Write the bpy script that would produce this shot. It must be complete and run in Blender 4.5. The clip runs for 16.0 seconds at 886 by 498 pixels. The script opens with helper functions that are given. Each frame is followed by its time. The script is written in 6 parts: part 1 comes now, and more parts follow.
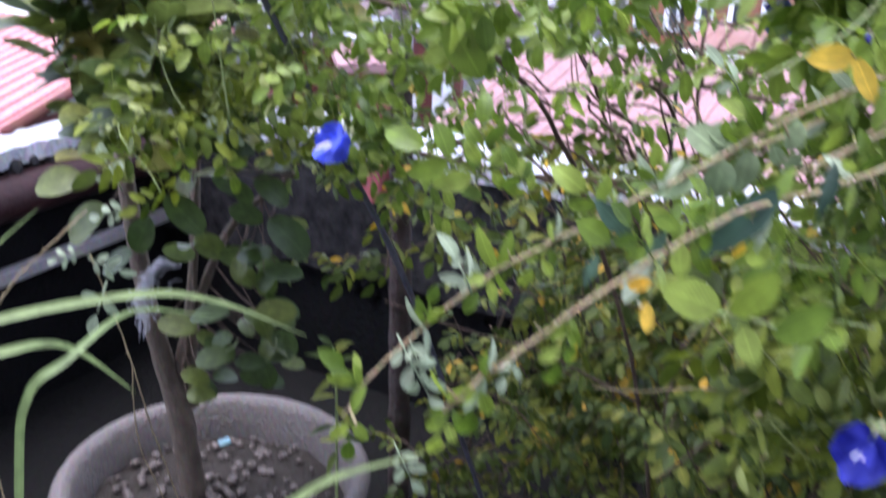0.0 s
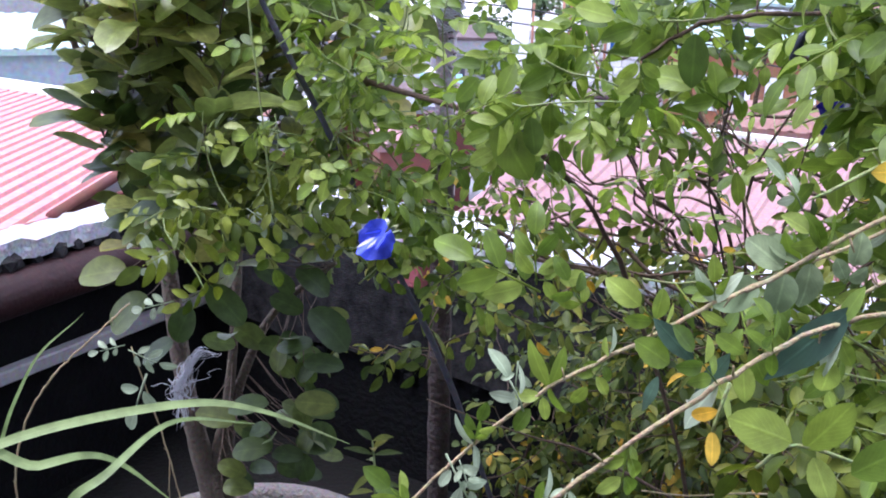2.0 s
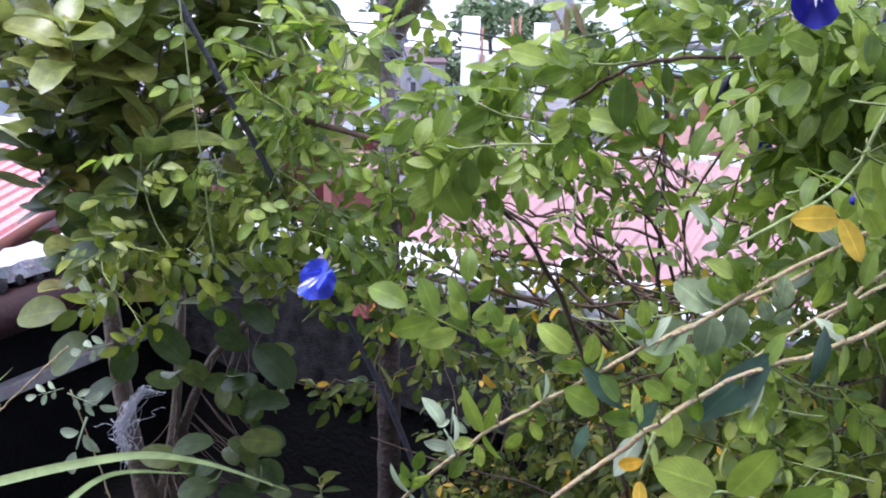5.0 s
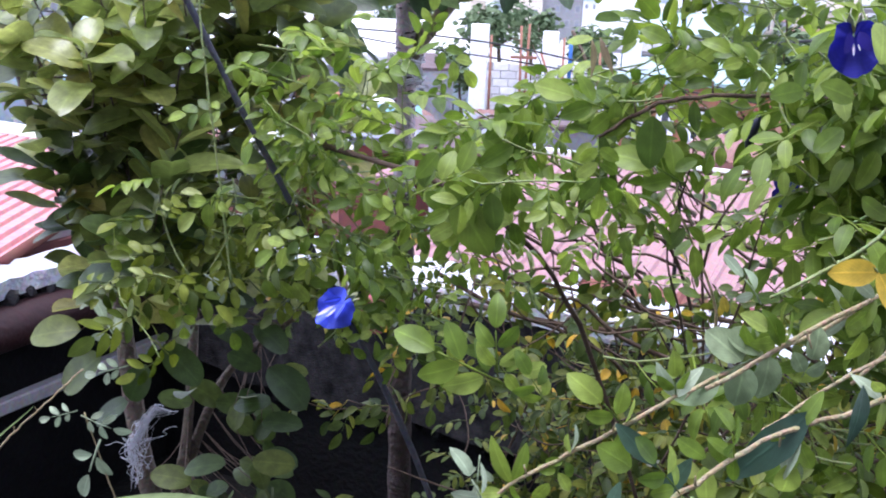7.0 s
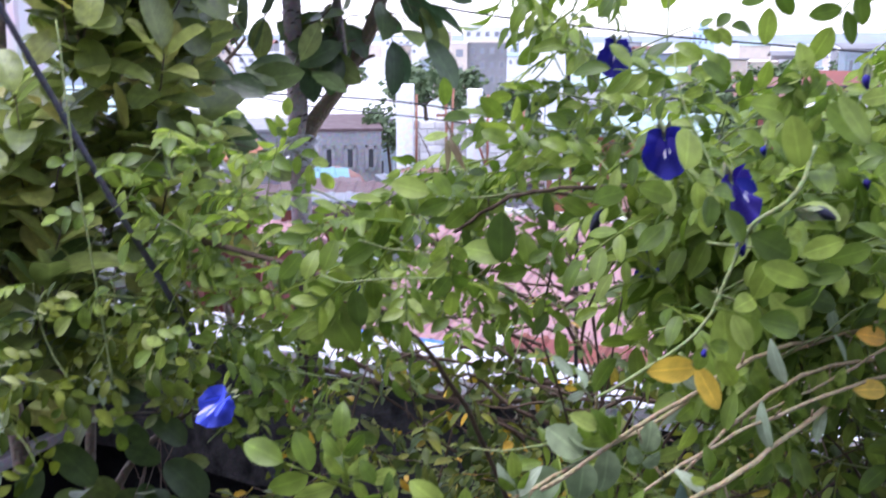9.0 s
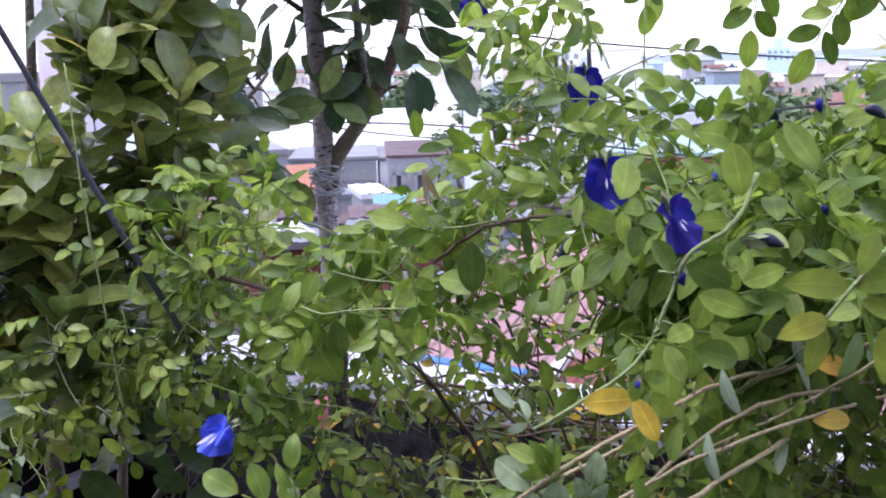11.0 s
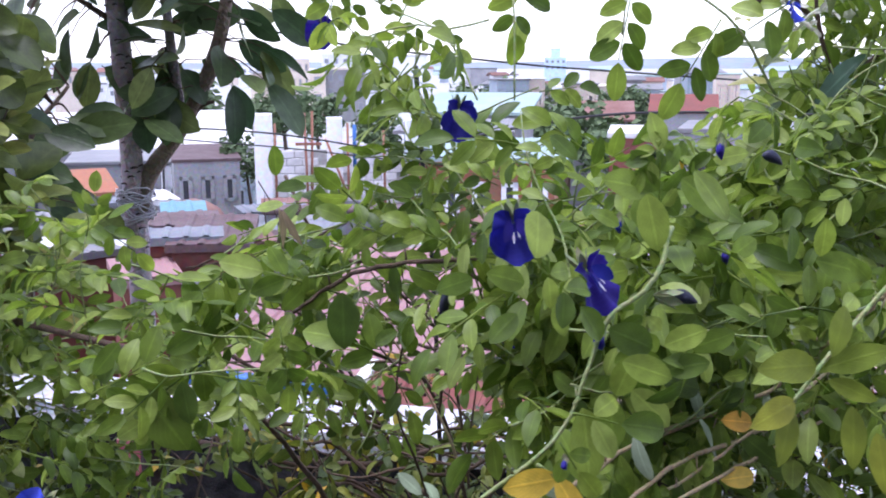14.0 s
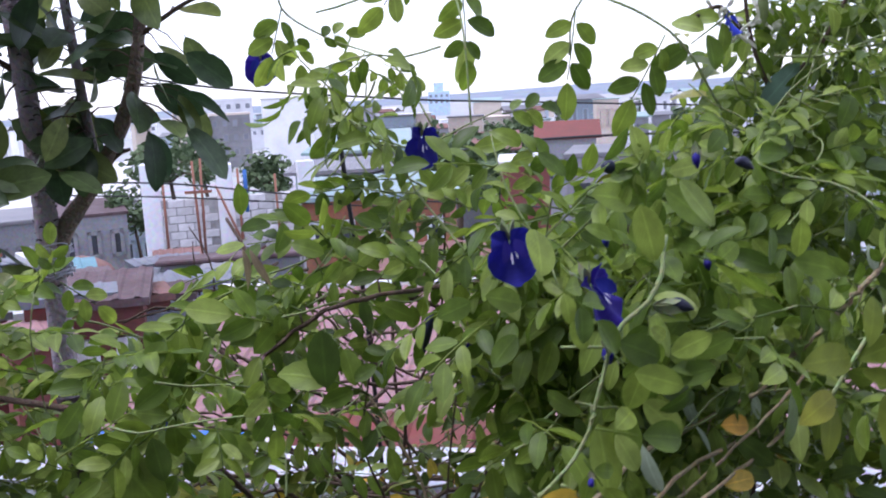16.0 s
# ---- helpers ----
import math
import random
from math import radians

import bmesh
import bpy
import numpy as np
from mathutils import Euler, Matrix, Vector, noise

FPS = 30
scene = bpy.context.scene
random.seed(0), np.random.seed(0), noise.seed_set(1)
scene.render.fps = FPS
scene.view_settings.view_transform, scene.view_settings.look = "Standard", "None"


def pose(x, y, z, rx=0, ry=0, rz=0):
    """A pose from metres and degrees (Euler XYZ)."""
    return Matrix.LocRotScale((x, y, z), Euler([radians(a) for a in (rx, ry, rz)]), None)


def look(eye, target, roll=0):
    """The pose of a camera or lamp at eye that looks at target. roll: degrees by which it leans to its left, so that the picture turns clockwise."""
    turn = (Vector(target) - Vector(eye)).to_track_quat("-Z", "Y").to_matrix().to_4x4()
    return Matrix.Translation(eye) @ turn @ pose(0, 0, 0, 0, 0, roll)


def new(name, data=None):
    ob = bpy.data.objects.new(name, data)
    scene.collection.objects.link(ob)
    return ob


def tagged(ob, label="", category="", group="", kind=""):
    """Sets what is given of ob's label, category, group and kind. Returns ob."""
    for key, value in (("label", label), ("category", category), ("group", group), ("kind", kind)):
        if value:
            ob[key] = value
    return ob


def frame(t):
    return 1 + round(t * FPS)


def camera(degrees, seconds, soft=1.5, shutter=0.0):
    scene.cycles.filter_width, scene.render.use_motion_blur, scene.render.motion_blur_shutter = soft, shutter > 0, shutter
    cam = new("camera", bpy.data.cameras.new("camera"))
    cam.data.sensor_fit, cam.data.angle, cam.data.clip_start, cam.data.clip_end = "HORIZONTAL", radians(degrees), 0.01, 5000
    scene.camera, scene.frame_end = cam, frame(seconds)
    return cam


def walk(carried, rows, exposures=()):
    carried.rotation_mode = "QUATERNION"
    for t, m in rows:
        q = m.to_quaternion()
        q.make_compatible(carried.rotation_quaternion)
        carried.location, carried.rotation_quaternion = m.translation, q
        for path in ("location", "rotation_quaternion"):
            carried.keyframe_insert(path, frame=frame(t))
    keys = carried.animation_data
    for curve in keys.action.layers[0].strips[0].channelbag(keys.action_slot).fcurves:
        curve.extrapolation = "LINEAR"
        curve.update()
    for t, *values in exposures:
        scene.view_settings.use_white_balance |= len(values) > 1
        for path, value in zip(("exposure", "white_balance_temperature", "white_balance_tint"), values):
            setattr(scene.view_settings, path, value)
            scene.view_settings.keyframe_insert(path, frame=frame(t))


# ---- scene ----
cam = camera(49.2, 16.0, soft=1.9, shutter=1.0)
METRES, EYE, TILT, LEAN, TURN = 0.65, 1.5, -21.9, -2.0, 0.0
ROWS = [
    (0.0, 0.0, 0.0, 0.0, 0.0, 0.0, 0.0),
    (0.5, -0.0216, 0.0486, 0.0405, 0.66, 2.83, -0.05),
    (1.0, -0.0105, 0.0339, 0.0367, 1.45, 3.84, -0.41),
    (1.5, -0.0083, 0.0172, 0.036, 2.12, 4.31, -0.38),
    (2.0, -0.0159, 0.0261, 0.0409, 2.11, 4.47, -0.46),
    (2.5, -0.0061, 0.0249, 0.0451, 2.02, 4.91, 0.13),
    (3.0, -0.0034, 0.0174, 0.0465, 1.97, 5.08, 0.25),
    (3.5, 0.0103, 0.0082, 0.0511, 0.8, 5.72, 0.73),
    (4.0, 0.0134, 0.0033, 0.0563, -0.31, 5.71, 0.86),
    (6.5, -0.0127, 0.0386, 0.1026, -0.58, 6.0, 0.56),
    (7.0, -0.0178, 0.0264, 0.1122, -0.28, 6.13, -0.02),
    (7.5, -0.0237, 0.0199, 0.1032, -0.12, 6.38, -0.47),
    (8.0, 0.002, 0.0207, 0.1233, -0.94, 6.36, -0.01),
    (8.5, 0.0572, 0.0083, 0.1598, -2.23, 7.67, 2.07),
    (9.0, 0.0903, -0.0072, 0.1642, -3.61, 9.37, 3.29),
    (9.5, 0.1098, -0.0049, 0.1819, -3.04, 10.05, 4.24),
    (12.0, 0.28, -0.033, 0.1538, 2.01, 13.23, 2.34),
    (12.5, 0.2482, 0.0579, 0.219, -3.7, 15.03, 3.69),
    (13.0, 0.1878, 0.1002, 0.2666, -7.54, 15.57, 5.88),
    (13.5, 0.1661, 0.1024, 0.253, -10.5, 10.61, 5.81),
    (14.0, 0.1404, 0.0927, 0.252, -11.15, 10.23, 6.65),
    (14.5, 0.1098, 0.1141, 0.265, -12.13, 10.51, 7.07),
    (15.0, 0.0948, 0.0985, 0.2735, -14.68, 11.83, 9.93),
    (15.5, 0.0699, 0.1183, 0.273, -16.5, 11.44, 10.65),
    (16.0, 0.049, 0.1345, 0.261, -16.45, 11.51, 11.88),
]
walk(cam, [(t, pose(0, 0, EYE, TILT, LEAN, TURN) @ pose(METRES * x, METRES * y, METRES * z, 90 + pitch, roll, yaw)) for t, x, y, z, yaw, pitch, roll in ROWS],
     [(0.00, 2.02, 5720, 22), (0.50, 1.99, 5720, 22), (4.00, 1.86, 5720, 22), (7.00, 1.80, 5720, 22), (8.00, 1.72, 5720, 23), (9.00, 1.58, 5720, 25), (9.70, 1.58, 5720, 25), (12.05, 1.18, 5720, 26), (12.50, 0.42, 5720, 25), (13.00, 0.36, 5720, 25), (13.60, 1.24, 5720, 25), (14.50, 1.38, 5720, 25), (15.00, 0.98, 5720, 25), (16.00, 0.94, 5720, 25)])

# ---- light: an overcast, late-day sky ----
world = bpy.data.worlds.new("overcast_sky")
scene.world = world
world.use_nodes = True
wn, wl = world.node_tree.nodes, world.node_tree.links
sky = wn.new("ShaderNodeTexSky")
sky.sky_type = "NISHITA"
sky.sun_disc = False
sky.sun_elevation, sky.sun_rotation = radians(78), radians(-98)
sky.air_density, sky.dust_density, sky.ozone_density = 1.0, 0.8, 1.0
pale = wn.new("ShaderNodeHueSaturation")
pale.inputs["Saturation"].default_value, pale.inputs["Value"].default_value = 0.35, 1.2
wl.new(sky.outputs[0], pale.inputs["Color"])
wl.new(pale.outputs[0], wn["Background"].inputs["Color"])
wn["Background"].inputs["Strength"].default_value = 0.15

sun_data = bpy.data.lights.new("sun", "SUN")
sun_data.energy, sun_data.angle, sun_data.color = 1.5, radians(35), (1.0, 0.97, 0.92)
sun = new("sun", sun_data)
sun.matrix_world = look((-0.2, -0.03, 0.94), (0, 0, 0))


# ---- materials ----
def material(name, colour, rough=0.8, second=None, scale=8.0, bump=0.2, grain=90.0, metal=0.0, amount=0.6, spec=0.3, coord="Object"):
    """A surface with two scales of variation: broad patches of a second colour and a fine grain with relief."""
    m = bpy.data.materials.new(name)
    m.use_nodes = True
    n, l = m.node_tree.nodes, m.node_tree.links
    b = n["Principled BSDF"]
    b.inputs["Roughness"].default_value, b.inputs["Metallic"].default_value = rough, metal
    b.inputs["Specular IOR Level"].default_value = spec
    tc = n.new("ShaderNodeTexCoord")
    broad = n.new("ShaderNodeTexNoise")
    broad.inputs["Scale"].default_value, broad.inputs["Detail"].default_value, broad.inputs["Roughness"].default_value = scale, 6, 0.65
    l.new(tc.outputs[coord], broad.inputs["Vector"])
    fine = n.new("ShaderNodeTexNoise")
    fine.inputs["Scale"].default_value, fine.inputs["Detail"].default_value = grain, 4
    l.new(tc.outputs[coord], fine.inputs["Vector"])
    ramp = n.new("ShaderNodeValToRGB")
    ramp.color_ramp.elements[0].position, ramp.color_ramp.elements[1].position = 0.38, 0.68
    ramp.color_ramp.elements[0].color = (*colour, 1)
    second = second or tuple(c * 0.7 for c in colour)
    ramp.color_ramp.elements[1].color = tuple(c * (1 - amount) + s * amount for c, s in zip(colour, second)) + (1,)
    l.new(broad.outputs["Fac"], ramp.inputs["Fac"])
    mix = n.new("ShaderNodeMix")
    mix.data_type, mix.blend_type = "RGBA", "OVERLAY"
    mix.inputs["Factor"].default_value = 0.45
    l.new(ramp.outputs["Color"], mix.inputs["A"])
    l.new(fine.outputs["Color"], mix.inputs["B"])
    hs = n.new("ShaderNodeHueSaturation")
    info = n.new("ShaderNodeObjectInfo")
    vary = n.new("ShaderNodeMapRange")
    vary.inputs["To Min"].default_value, vary.inputs["To Max"].default_value = 0.85, 1.15
    l.new(info.outputs["Random"], vary.inputs["Value"])
    l.new(vary.outputs["Result"], hs.inputs["Value"])
    l.new(mix.outputs["Result"], hs.inputs["Color"])
    l.new(hs.outputs["Color"], b.inputs["Base Color"])
    if bump:
        bp = n.new("ShaderNodeBump")
        bp.inputs["Strength"].default_value, bp.inputs["Distance"].default_value = bump, 0.02
        add = n.new("ShaderNodeMath")
        l.new(broad.outputs["Fac"], add.inputs[0])
        l.new(fine.outputs["Fac"], add.inputs[1])
        l.new(add.outputs[0], bp.inputs["Height"])
        l.new(bp.outputs["Normal"], b.inputs["Normal"])
    return m


def leaf_material(name, stops, rough=0.45, glow=0.35, spec=0.4, rib=1.35, rib_wide=0.06):
    """A leaf: colour from leaf to leaf by chance, a pale midrib with side veins, light that shines through the blade."""
    m = bpy.data.materials.new(name)
    m.use_nodes = True
    n, l = m.node_tree.nodes, m.node_tree.links
    b = n["Principled BSDF"]
    b.inputs["Roughness"].default_value, b.inputs["Specular IOR Level"].default_value = rough, spec
    info, geo = n.new("ShaderNodeObjectInfo"), n.new("ShaderNodeNewGeometry")
    add = n.new("ShaderNodeMath")
    l.new(info.outputs["Random"], add.inputs[0])
    l.new(geo.outputs["Random Per Island"], add.inputs[1])
    fract = n.new("ShaderNodeMath")
    fract.operation = "FRACT"
    l.new(add.outputs[0], fract.inputs[0])
    ramp = n.new("ShaderNodeValToRGB")
    els = ramp.color_ramp.elements
    while len(els) < len(stops):
        els.new(0.5)
    for e, (p, c) in zip(els, stops):
        e.position, e.color = p, (*c, 1)
    l.new(fract.outputs[0], ramp.inputs["Fac"])
    tc = n.new("ShaderNodeTexCoord")
    blotch = n.new("ShaderNodeTexNoise")
    blotch.inputs["Scale"].default_value, blotch.inputs["Detail"].default_value = 60, 5
    l.new(tc.outputs["Object"], blotch.inputs["Vector"])
    shade = n.new("ShaderNodeMapRange")
    shade.inputs["From Min"].default_value, shade.inputs["From Max"].default_value = 0.3, 0.7
    shade.inputs["To Min"].default_value, shade.inputs["To Max"].default_value = 0.72, 1.3
    l.new(blotch.outputs["Fac"], shade.inputs["Value"])
    uv = n.new("ShaderNodeSeparateXYZ")
    l.new(tc.outputs["UV"], uv.inputs[0])
    off = n.new("ShaderNodeMath")
    off.operation = "SUBTRACT"
    off.inputs[1].default_value = 0.5
    l.new(uv.outputs["X"], off.inputs[0])
    dist = n.new("ShaderNodeMath")
    dist.operation = "ABSOLUTE"
    l.new(off.outputs[0], dist.inputs[0])
    ribm = n.new("ShaderNodeMapRange")
    ribm.inputs["From Min"].default_value, ribm.inputs["From Max"].default_value = 0.015, rib_wide
    ribm.inputs["To Min"].default_value, ribm.inputs["To Max"].default_value = rib, 1.0
    l.new(dist.outputs[0], ribm.inputs["Value"])
    vein = n.new("ShaderNodeMath")
    vein.operation = "MULTIPLY_ADD"
    vein.inputs[1].default_value = -0.9
    l.new(dist.outputs[0], vein.inputs[0])
    l.new(uv.outputs["Y"], vein.inputs[2])
    sn = n.new("ShaderNodeMath")
    sn.operation = "MULTIPLY"
    sn.inputs[1].default_value = 55
    l.new(vein.outputs[0], sn.inputs[0])
    si = n.new("ShaderNodeMath")
    si.operation = "SINE"
    l.new(sn.outputs[0], si.inputs[0])
    vm = n.new("ShaderNodeMapRange")
    vm.inputs["From Min"].default_value, vm.inputs["From Max"].default_value = 0.75, 1.0
    vm.inputs["To Min"].default_value, vm.inputs["To Max"].default_value = 1.0, 1.12
    l.new(si.outputs[0], vm.inputs["Value"])
    k1, k2 = n.new("ShaderNodeMath"), n.new("ShaderNodeMath")
    k1.operation = k2.operation = "MULTIPLY"
    l.new(shade.outputs["Result"], k1.inputs[0])
    l.new(ribm.outputs["Result"], k1.inputs[1])
    l.new(k1.outputs[0], k2.inputs[0])
    l.new(vm.outputs["Result"], k2.inputs[1])
    hs = n.new("ShaderNodeHueSaturation")
    l.new(ramp.outputs["Color"], hs.inputs["Color"])
    l.new(k2.outputs[0], hs.inputs["Value"])
    l.new(hs.outputs["Color"], b.inputs["Base Color"])
    bp = n.new("ShaderNodeBump")
    bp.inputs["Strength"].default_value, bp.inputs["Distance"].default_value = 0.25, 0.002
    l.new(k2.outputs[0], bp.inputs["Height"])
    l.new(bp.outputs["Normal"], b.inputs["Normal"])
    tr = n.new("ShaderNodeBsdfTranslucent")
    bright = n.new("ShaderNodeHueSaturation")
    bright.inputs["Saturation"].default_value, bright.inputs["Value"].default_value = 1.05, 1.35
    l.new(hs.outputs["Color"], bright.inputs["Color"])
    l.new(bright.outputs["Color"], tr.inputs["Color"])
    mix = n.new("ShaderNodeMixShader")
    mix.inputs["Fac"].default_value = glow
    l.new(b.outputs[0], mix.inputs[1])
    l.new(tr.outputs[0], mix.inputs[2])
    l.new(mix.outputs[0], n["Material Output"].inputs["Surface"])
    return m


PEA_LEAF = leaf_material("pea_leaf", [(0.0, (0.058, 0.1, 0.014)), (0.3, (0.108, 0.172, 0.023)), (0.6, (0.16, 0.232, 0.034)), (0.85, (0.225, 0.3, 0.048)), (1.0, (0.27, 0.345, 0.08))], rough=0.42, glow=0.43, spec=0.36, rib=1.28)
# darker pea leaf: the shade deep in the vine is put into its colour
SHADED_LEAF = leaf_material("shaded_pea_leaf", [(0.0, (0.03, 0.05, 0.006)), (0.35, (0.07, 0.1, 0.011)), (0.7, (0.13, 0.165, 0.018)), (0.9, (0.21, 0.25, 0.04)), (1.0, (0.3, 0.34, 0.13))], rough=0.45, glow=0.34, spec=0.26, rib=1.15)
OLIVE_LEAF = leaf_material("olive_leaf", [(0.0, (0.12, 0.165, 0.018)), (0.6, (0.19, 0.225, 0.025)), (1.0, (0.27, 0.275, 0.03))], rough=0.5, glow=0.36, spec=0.3, rib=1.2)
GREYISH_LEAF = leaf_material("greyish_leaf", [(0.0, (0.17, 0.235, 0.12)), (1.0, (0.22, 0.28, 0.15))], rough=0.6, glow=0.3)
PALE_LEAF = leaf_material("pale_leaf", [(0.0, (0.25, 0.32, 0.2)), (1.0, (0.36, 0.42, 0.29))], rough=0.6, glow=0.25)
DRY_LEAF = leaf_material("dry_leaf", [(0.0, (0.3, 0.23, 0.14)), (1.0, (0.38, 0.3, 0.19))], rough=0.7, glow=0.15)
YELLOW_LEAF = leaf_material("yellow_leaf", [(0.0, (0.52, 0.36, 0.035)), (0.6, (0.6, 0.42, 0.06)), (1.0, (0.5, 0.24, 0.02))], rough=0.55, glow=0.35)
CITRUS_LEAF = leaf_material("citrus_leaf", [(0.0, (0.095, 0.13, 0.035)), (0.35, (0.17, 0.22, 0.055)), (0.75, (0.27, 0.32, 0.085)), (0.9, (0.36, 0.39, 0.12)), (1.0, (0.35, 0.32, 0.08))], rough=0.33, glow=0.45, spec=0.8, rib=1.2)
# hanging upper leaves: citrus colours darkened to include the crown's shade
HANGING_SHADE_LEAF = leaf_material("hanging_shaded_leaf", [(0.0, (0.045, 0.07, 0.014)), (0.5, (0.1, 0.14, 0.022)), (0.85, (0.19, 0.23, 0.035)), (1.0, (0.25, 0.28, 0.06))], rough=0.36, glow=0.35, spec=0.6, rib=1.2)
# low citrus leaves: the crown's shade is painted into this darker green
SHADED_CITRUS_LEAF = leaf_material("shaded_citrus_leaf", [(0.0, (0.03, 0.055, 0.015)), (0.5, (0.055, 0.09, 0.02)), (1.0, (0.11, 0.135, 0.025))], rough=0.42, glow=0.22, spec=0.4, rib=1.25)
SHRUB_LEAF = leaf_material("shrub_leaf", [(0.0, (0.03, 0.052, 0.01)), (0.5, (0.07, 0.1, 0.015)), (0.82, (0.135, 0.155, 0.022)), (0.95, (0.2, 0.21, 0.035)), (0.982, (0.45, 0.28, 0.03))], rough=0.5, glow=0.3, spec=0.3)
DARK_LEAF = leaf_material("dark_leaf", [(0.0, (0.035, 0.075, 0.05)), (1.0, (0.06, 0.11, 0.065))], rough=0.3, glow=0.15, spec=0.6)
GRASS_LEAF = leaf_material("strap_leaf", [(0.0, (0.17, 0.24, 0.09)), (1.0, (0.24, 0.31, 0.13))], rough=0.5, glow=0.3, rib=1.15)
FAR_LEAF = leaf_material("far_leaf", [(0.0, (0.05, 0.085, 0.035)), (1.0, (0.1, 0.14, 0.06))], rough=0.7, glow=0.1)
PETAL = leaf_material("blue_petal", [(0.0, (0.03, 0.018, 0.2)), (0.5, (0.027, 0.024, 0.235)), (1.0, (0.022, 0.03, 0.25))], rough=0.55, glow=0.22, spec=0.2, rib=1.0)
PETAL_LIGHT = leaf_material("light_blue_petal", [(0.0, (0.045, 0.06, 0.42)), (1.0, (0.075, 0.1, 0.5))], rough=0.6, glow=0.3, spec=0.15, rib=2.6, rib_wide=0.16)
PETAL_EYE = material("petal_eye", (0.6, 0.6, 0.72), 0.6, (0.42, 0.4, 0.66), 200, 0.1, 400)
POD = material("dark_pod", (0.012, 0.016, 0.035), 0.45, (0.03, 0.03, 0.06), 60, 0.15, 300)
SEPAL = material("sepal", (0.2, 0.25, 0.11), 0.6, (0.3, 0.3, 0.2), 120, 0.1, 400)
WHITE_FLOWER = material("white_flower", (0.75, 0.74, 0.62), 0.6, (0.55, 0.6, 0.4), 120, 0.1, 400)
GREEN_STEM = material("green_stem", (0.2, 0.26, 0.09), 0.6, (0.3, 0.33, 0.16), 60, 0.3, 300)
TAN_STEM = material("tan_stem", (0.36, 0.29, 0.17), 0.75, (0.19, 0.15, 0.08), 40, 0.4, 300)
DARK_STEM = material("dark_stem", (0.075, 0.05, 0.035), 0.8, (0.14, 0.1, 0.07), 40, 0.4, 300)
BARK = material("citrus_bark", (0.17, 0.135, 0.105), 0.85, (0.07, 0.058, 0.048), 25, 0.6, 160)
GREY_BARK = material("grey_bark", (0.42, 0.37, 0.4), 0.85, (0.22, 0.19, 0.19), 25, 0.6, 140)
BROWN_BARK = material("brown_bark", (0.25, 0.2, 0.155), 0.85, (0.12, 0.095, 0.075), 30, 0.6, 160)
BARK_SCAR = material("bark_scar", (0.05, 0.04, 0.042), 0.9, (0.09, 0.07, 0.07), 60, 0.5, 200)
BROAD_LEAF = leaf_material("broad_leaf", [(0.0, (0.028, 0.058, 0.024)), (0.6, (0.06, 0.1, 0.03)), (1.0, (0.14, 0.18, 0.045))], rough=0.35, glow=0.25, spec=0.5)
WET_STICK = material("dark_stick", (0.045, 0.047, 0.058), 0.8, (0.09, 0.09, 0.1), 30, 0.3, 200, spec=0.1)
POST_WOOD = material("post_wood", (0.05, 0.034, 0.03), 0.9, (0.12, 0.1, 0.095), 14, 0.6, 90)
# parapet concrete and plaster: foliage shade is painted into these near-black colours
CONCRETE_SHADED = material("shaded_concrete", (0.009, 0.009, 0.0095), 0.9, (0.004, 0.004, 0.0045), 5, 0.4, 60, spec=0.08)
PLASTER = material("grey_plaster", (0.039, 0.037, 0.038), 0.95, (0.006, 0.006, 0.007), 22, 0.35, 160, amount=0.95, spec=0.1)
COPING = material("whitewash", (0.5, 0.5, 0.53), 0.85, (0.26, 0.26, 0.28), 7, 0.6, 60, amount=0.9)
GUTTER = material("maroon_gutter", (0.032, 0.011, 0.011), 0.6, (0.016, 0.008, 0.009), 8, 0.2, 70)
GREY_TRIM = material("grey_trim", (0.36, 0.34, 0.34), 0.7, (0.24, 0.22, 0.22), 10, 0.2, 80)
ROOF_RED = material("red_roof", (0.4, 0.18, 0.178), 0.6, (0.34, 0.15, 0.148), 1.5, 0.08, 40, spec=0.15)
ROOF_PINK = material("pink_roof", (0.3, 0.177, 0.178), 0.6, (0.225, 0.13, 0.131), 1.2, 0.08, 40, spec=0.15)
ROOF_RUST = material("rust_roof", (0.16, 0.075, 0.06), 0.8, (0.26, 0.16, 0.145), 0.8, 0.2, 20)
ROOF_GREY = material("grey_roof", (0.14, 0.14, 0.15), 0.6, (0.24, 0.23, 0.23), 0.6, 0.1, 20)
ROOF_WHITE = material("white_roof", (0.62, 0.61, 0.6), 0.6, (0.45, 0.43, 0.42), 0.25, 0.1, 15)
ROOF_GREEN = material("green_roof", (0.22, 0.3, 0.29), 0.6, (0.3, 0.36, 0.35), 0.4, 0.1, 15)
POT_CLAY = material("pot_cement", (0.13, 0.115, 0.11), 0.9, (0.085, 0.075, 0.07), 10, 0.6, 120)
SOIL = material("soil", (0.03, 0.025, 0.02), 0.95, (0.06, 0.048, 0.04), 30, 0.8, 150)
PEBBLE = material("pebble", (0.05, 0.04, 0.036), 0.8, (0.3, 0.25, 0.23), 30, 0.3, 200, amount=0.95)
STRING = material("white_string", (0.6, 0.61, 0.66), 0.9, (0.45, 0.45, 0.5), 100, 0.2, 400)
# floor colour carries the shade under the plants
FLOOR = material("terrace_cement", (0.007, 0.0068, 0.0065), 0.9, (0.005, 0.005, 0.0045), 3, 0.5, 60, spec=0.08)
GROUND = material("town_ground", (0.33, 0.33, 0.34), 0.9, (0.22, 0.25, 0.21), 0.02, 0.1, 0.4)
WALL_WHITE = material("white_wall", (0.74, 0.74, 0.76), 0.8, (0.55, 0.55, 0.57), 0.3, 0.1, 10)
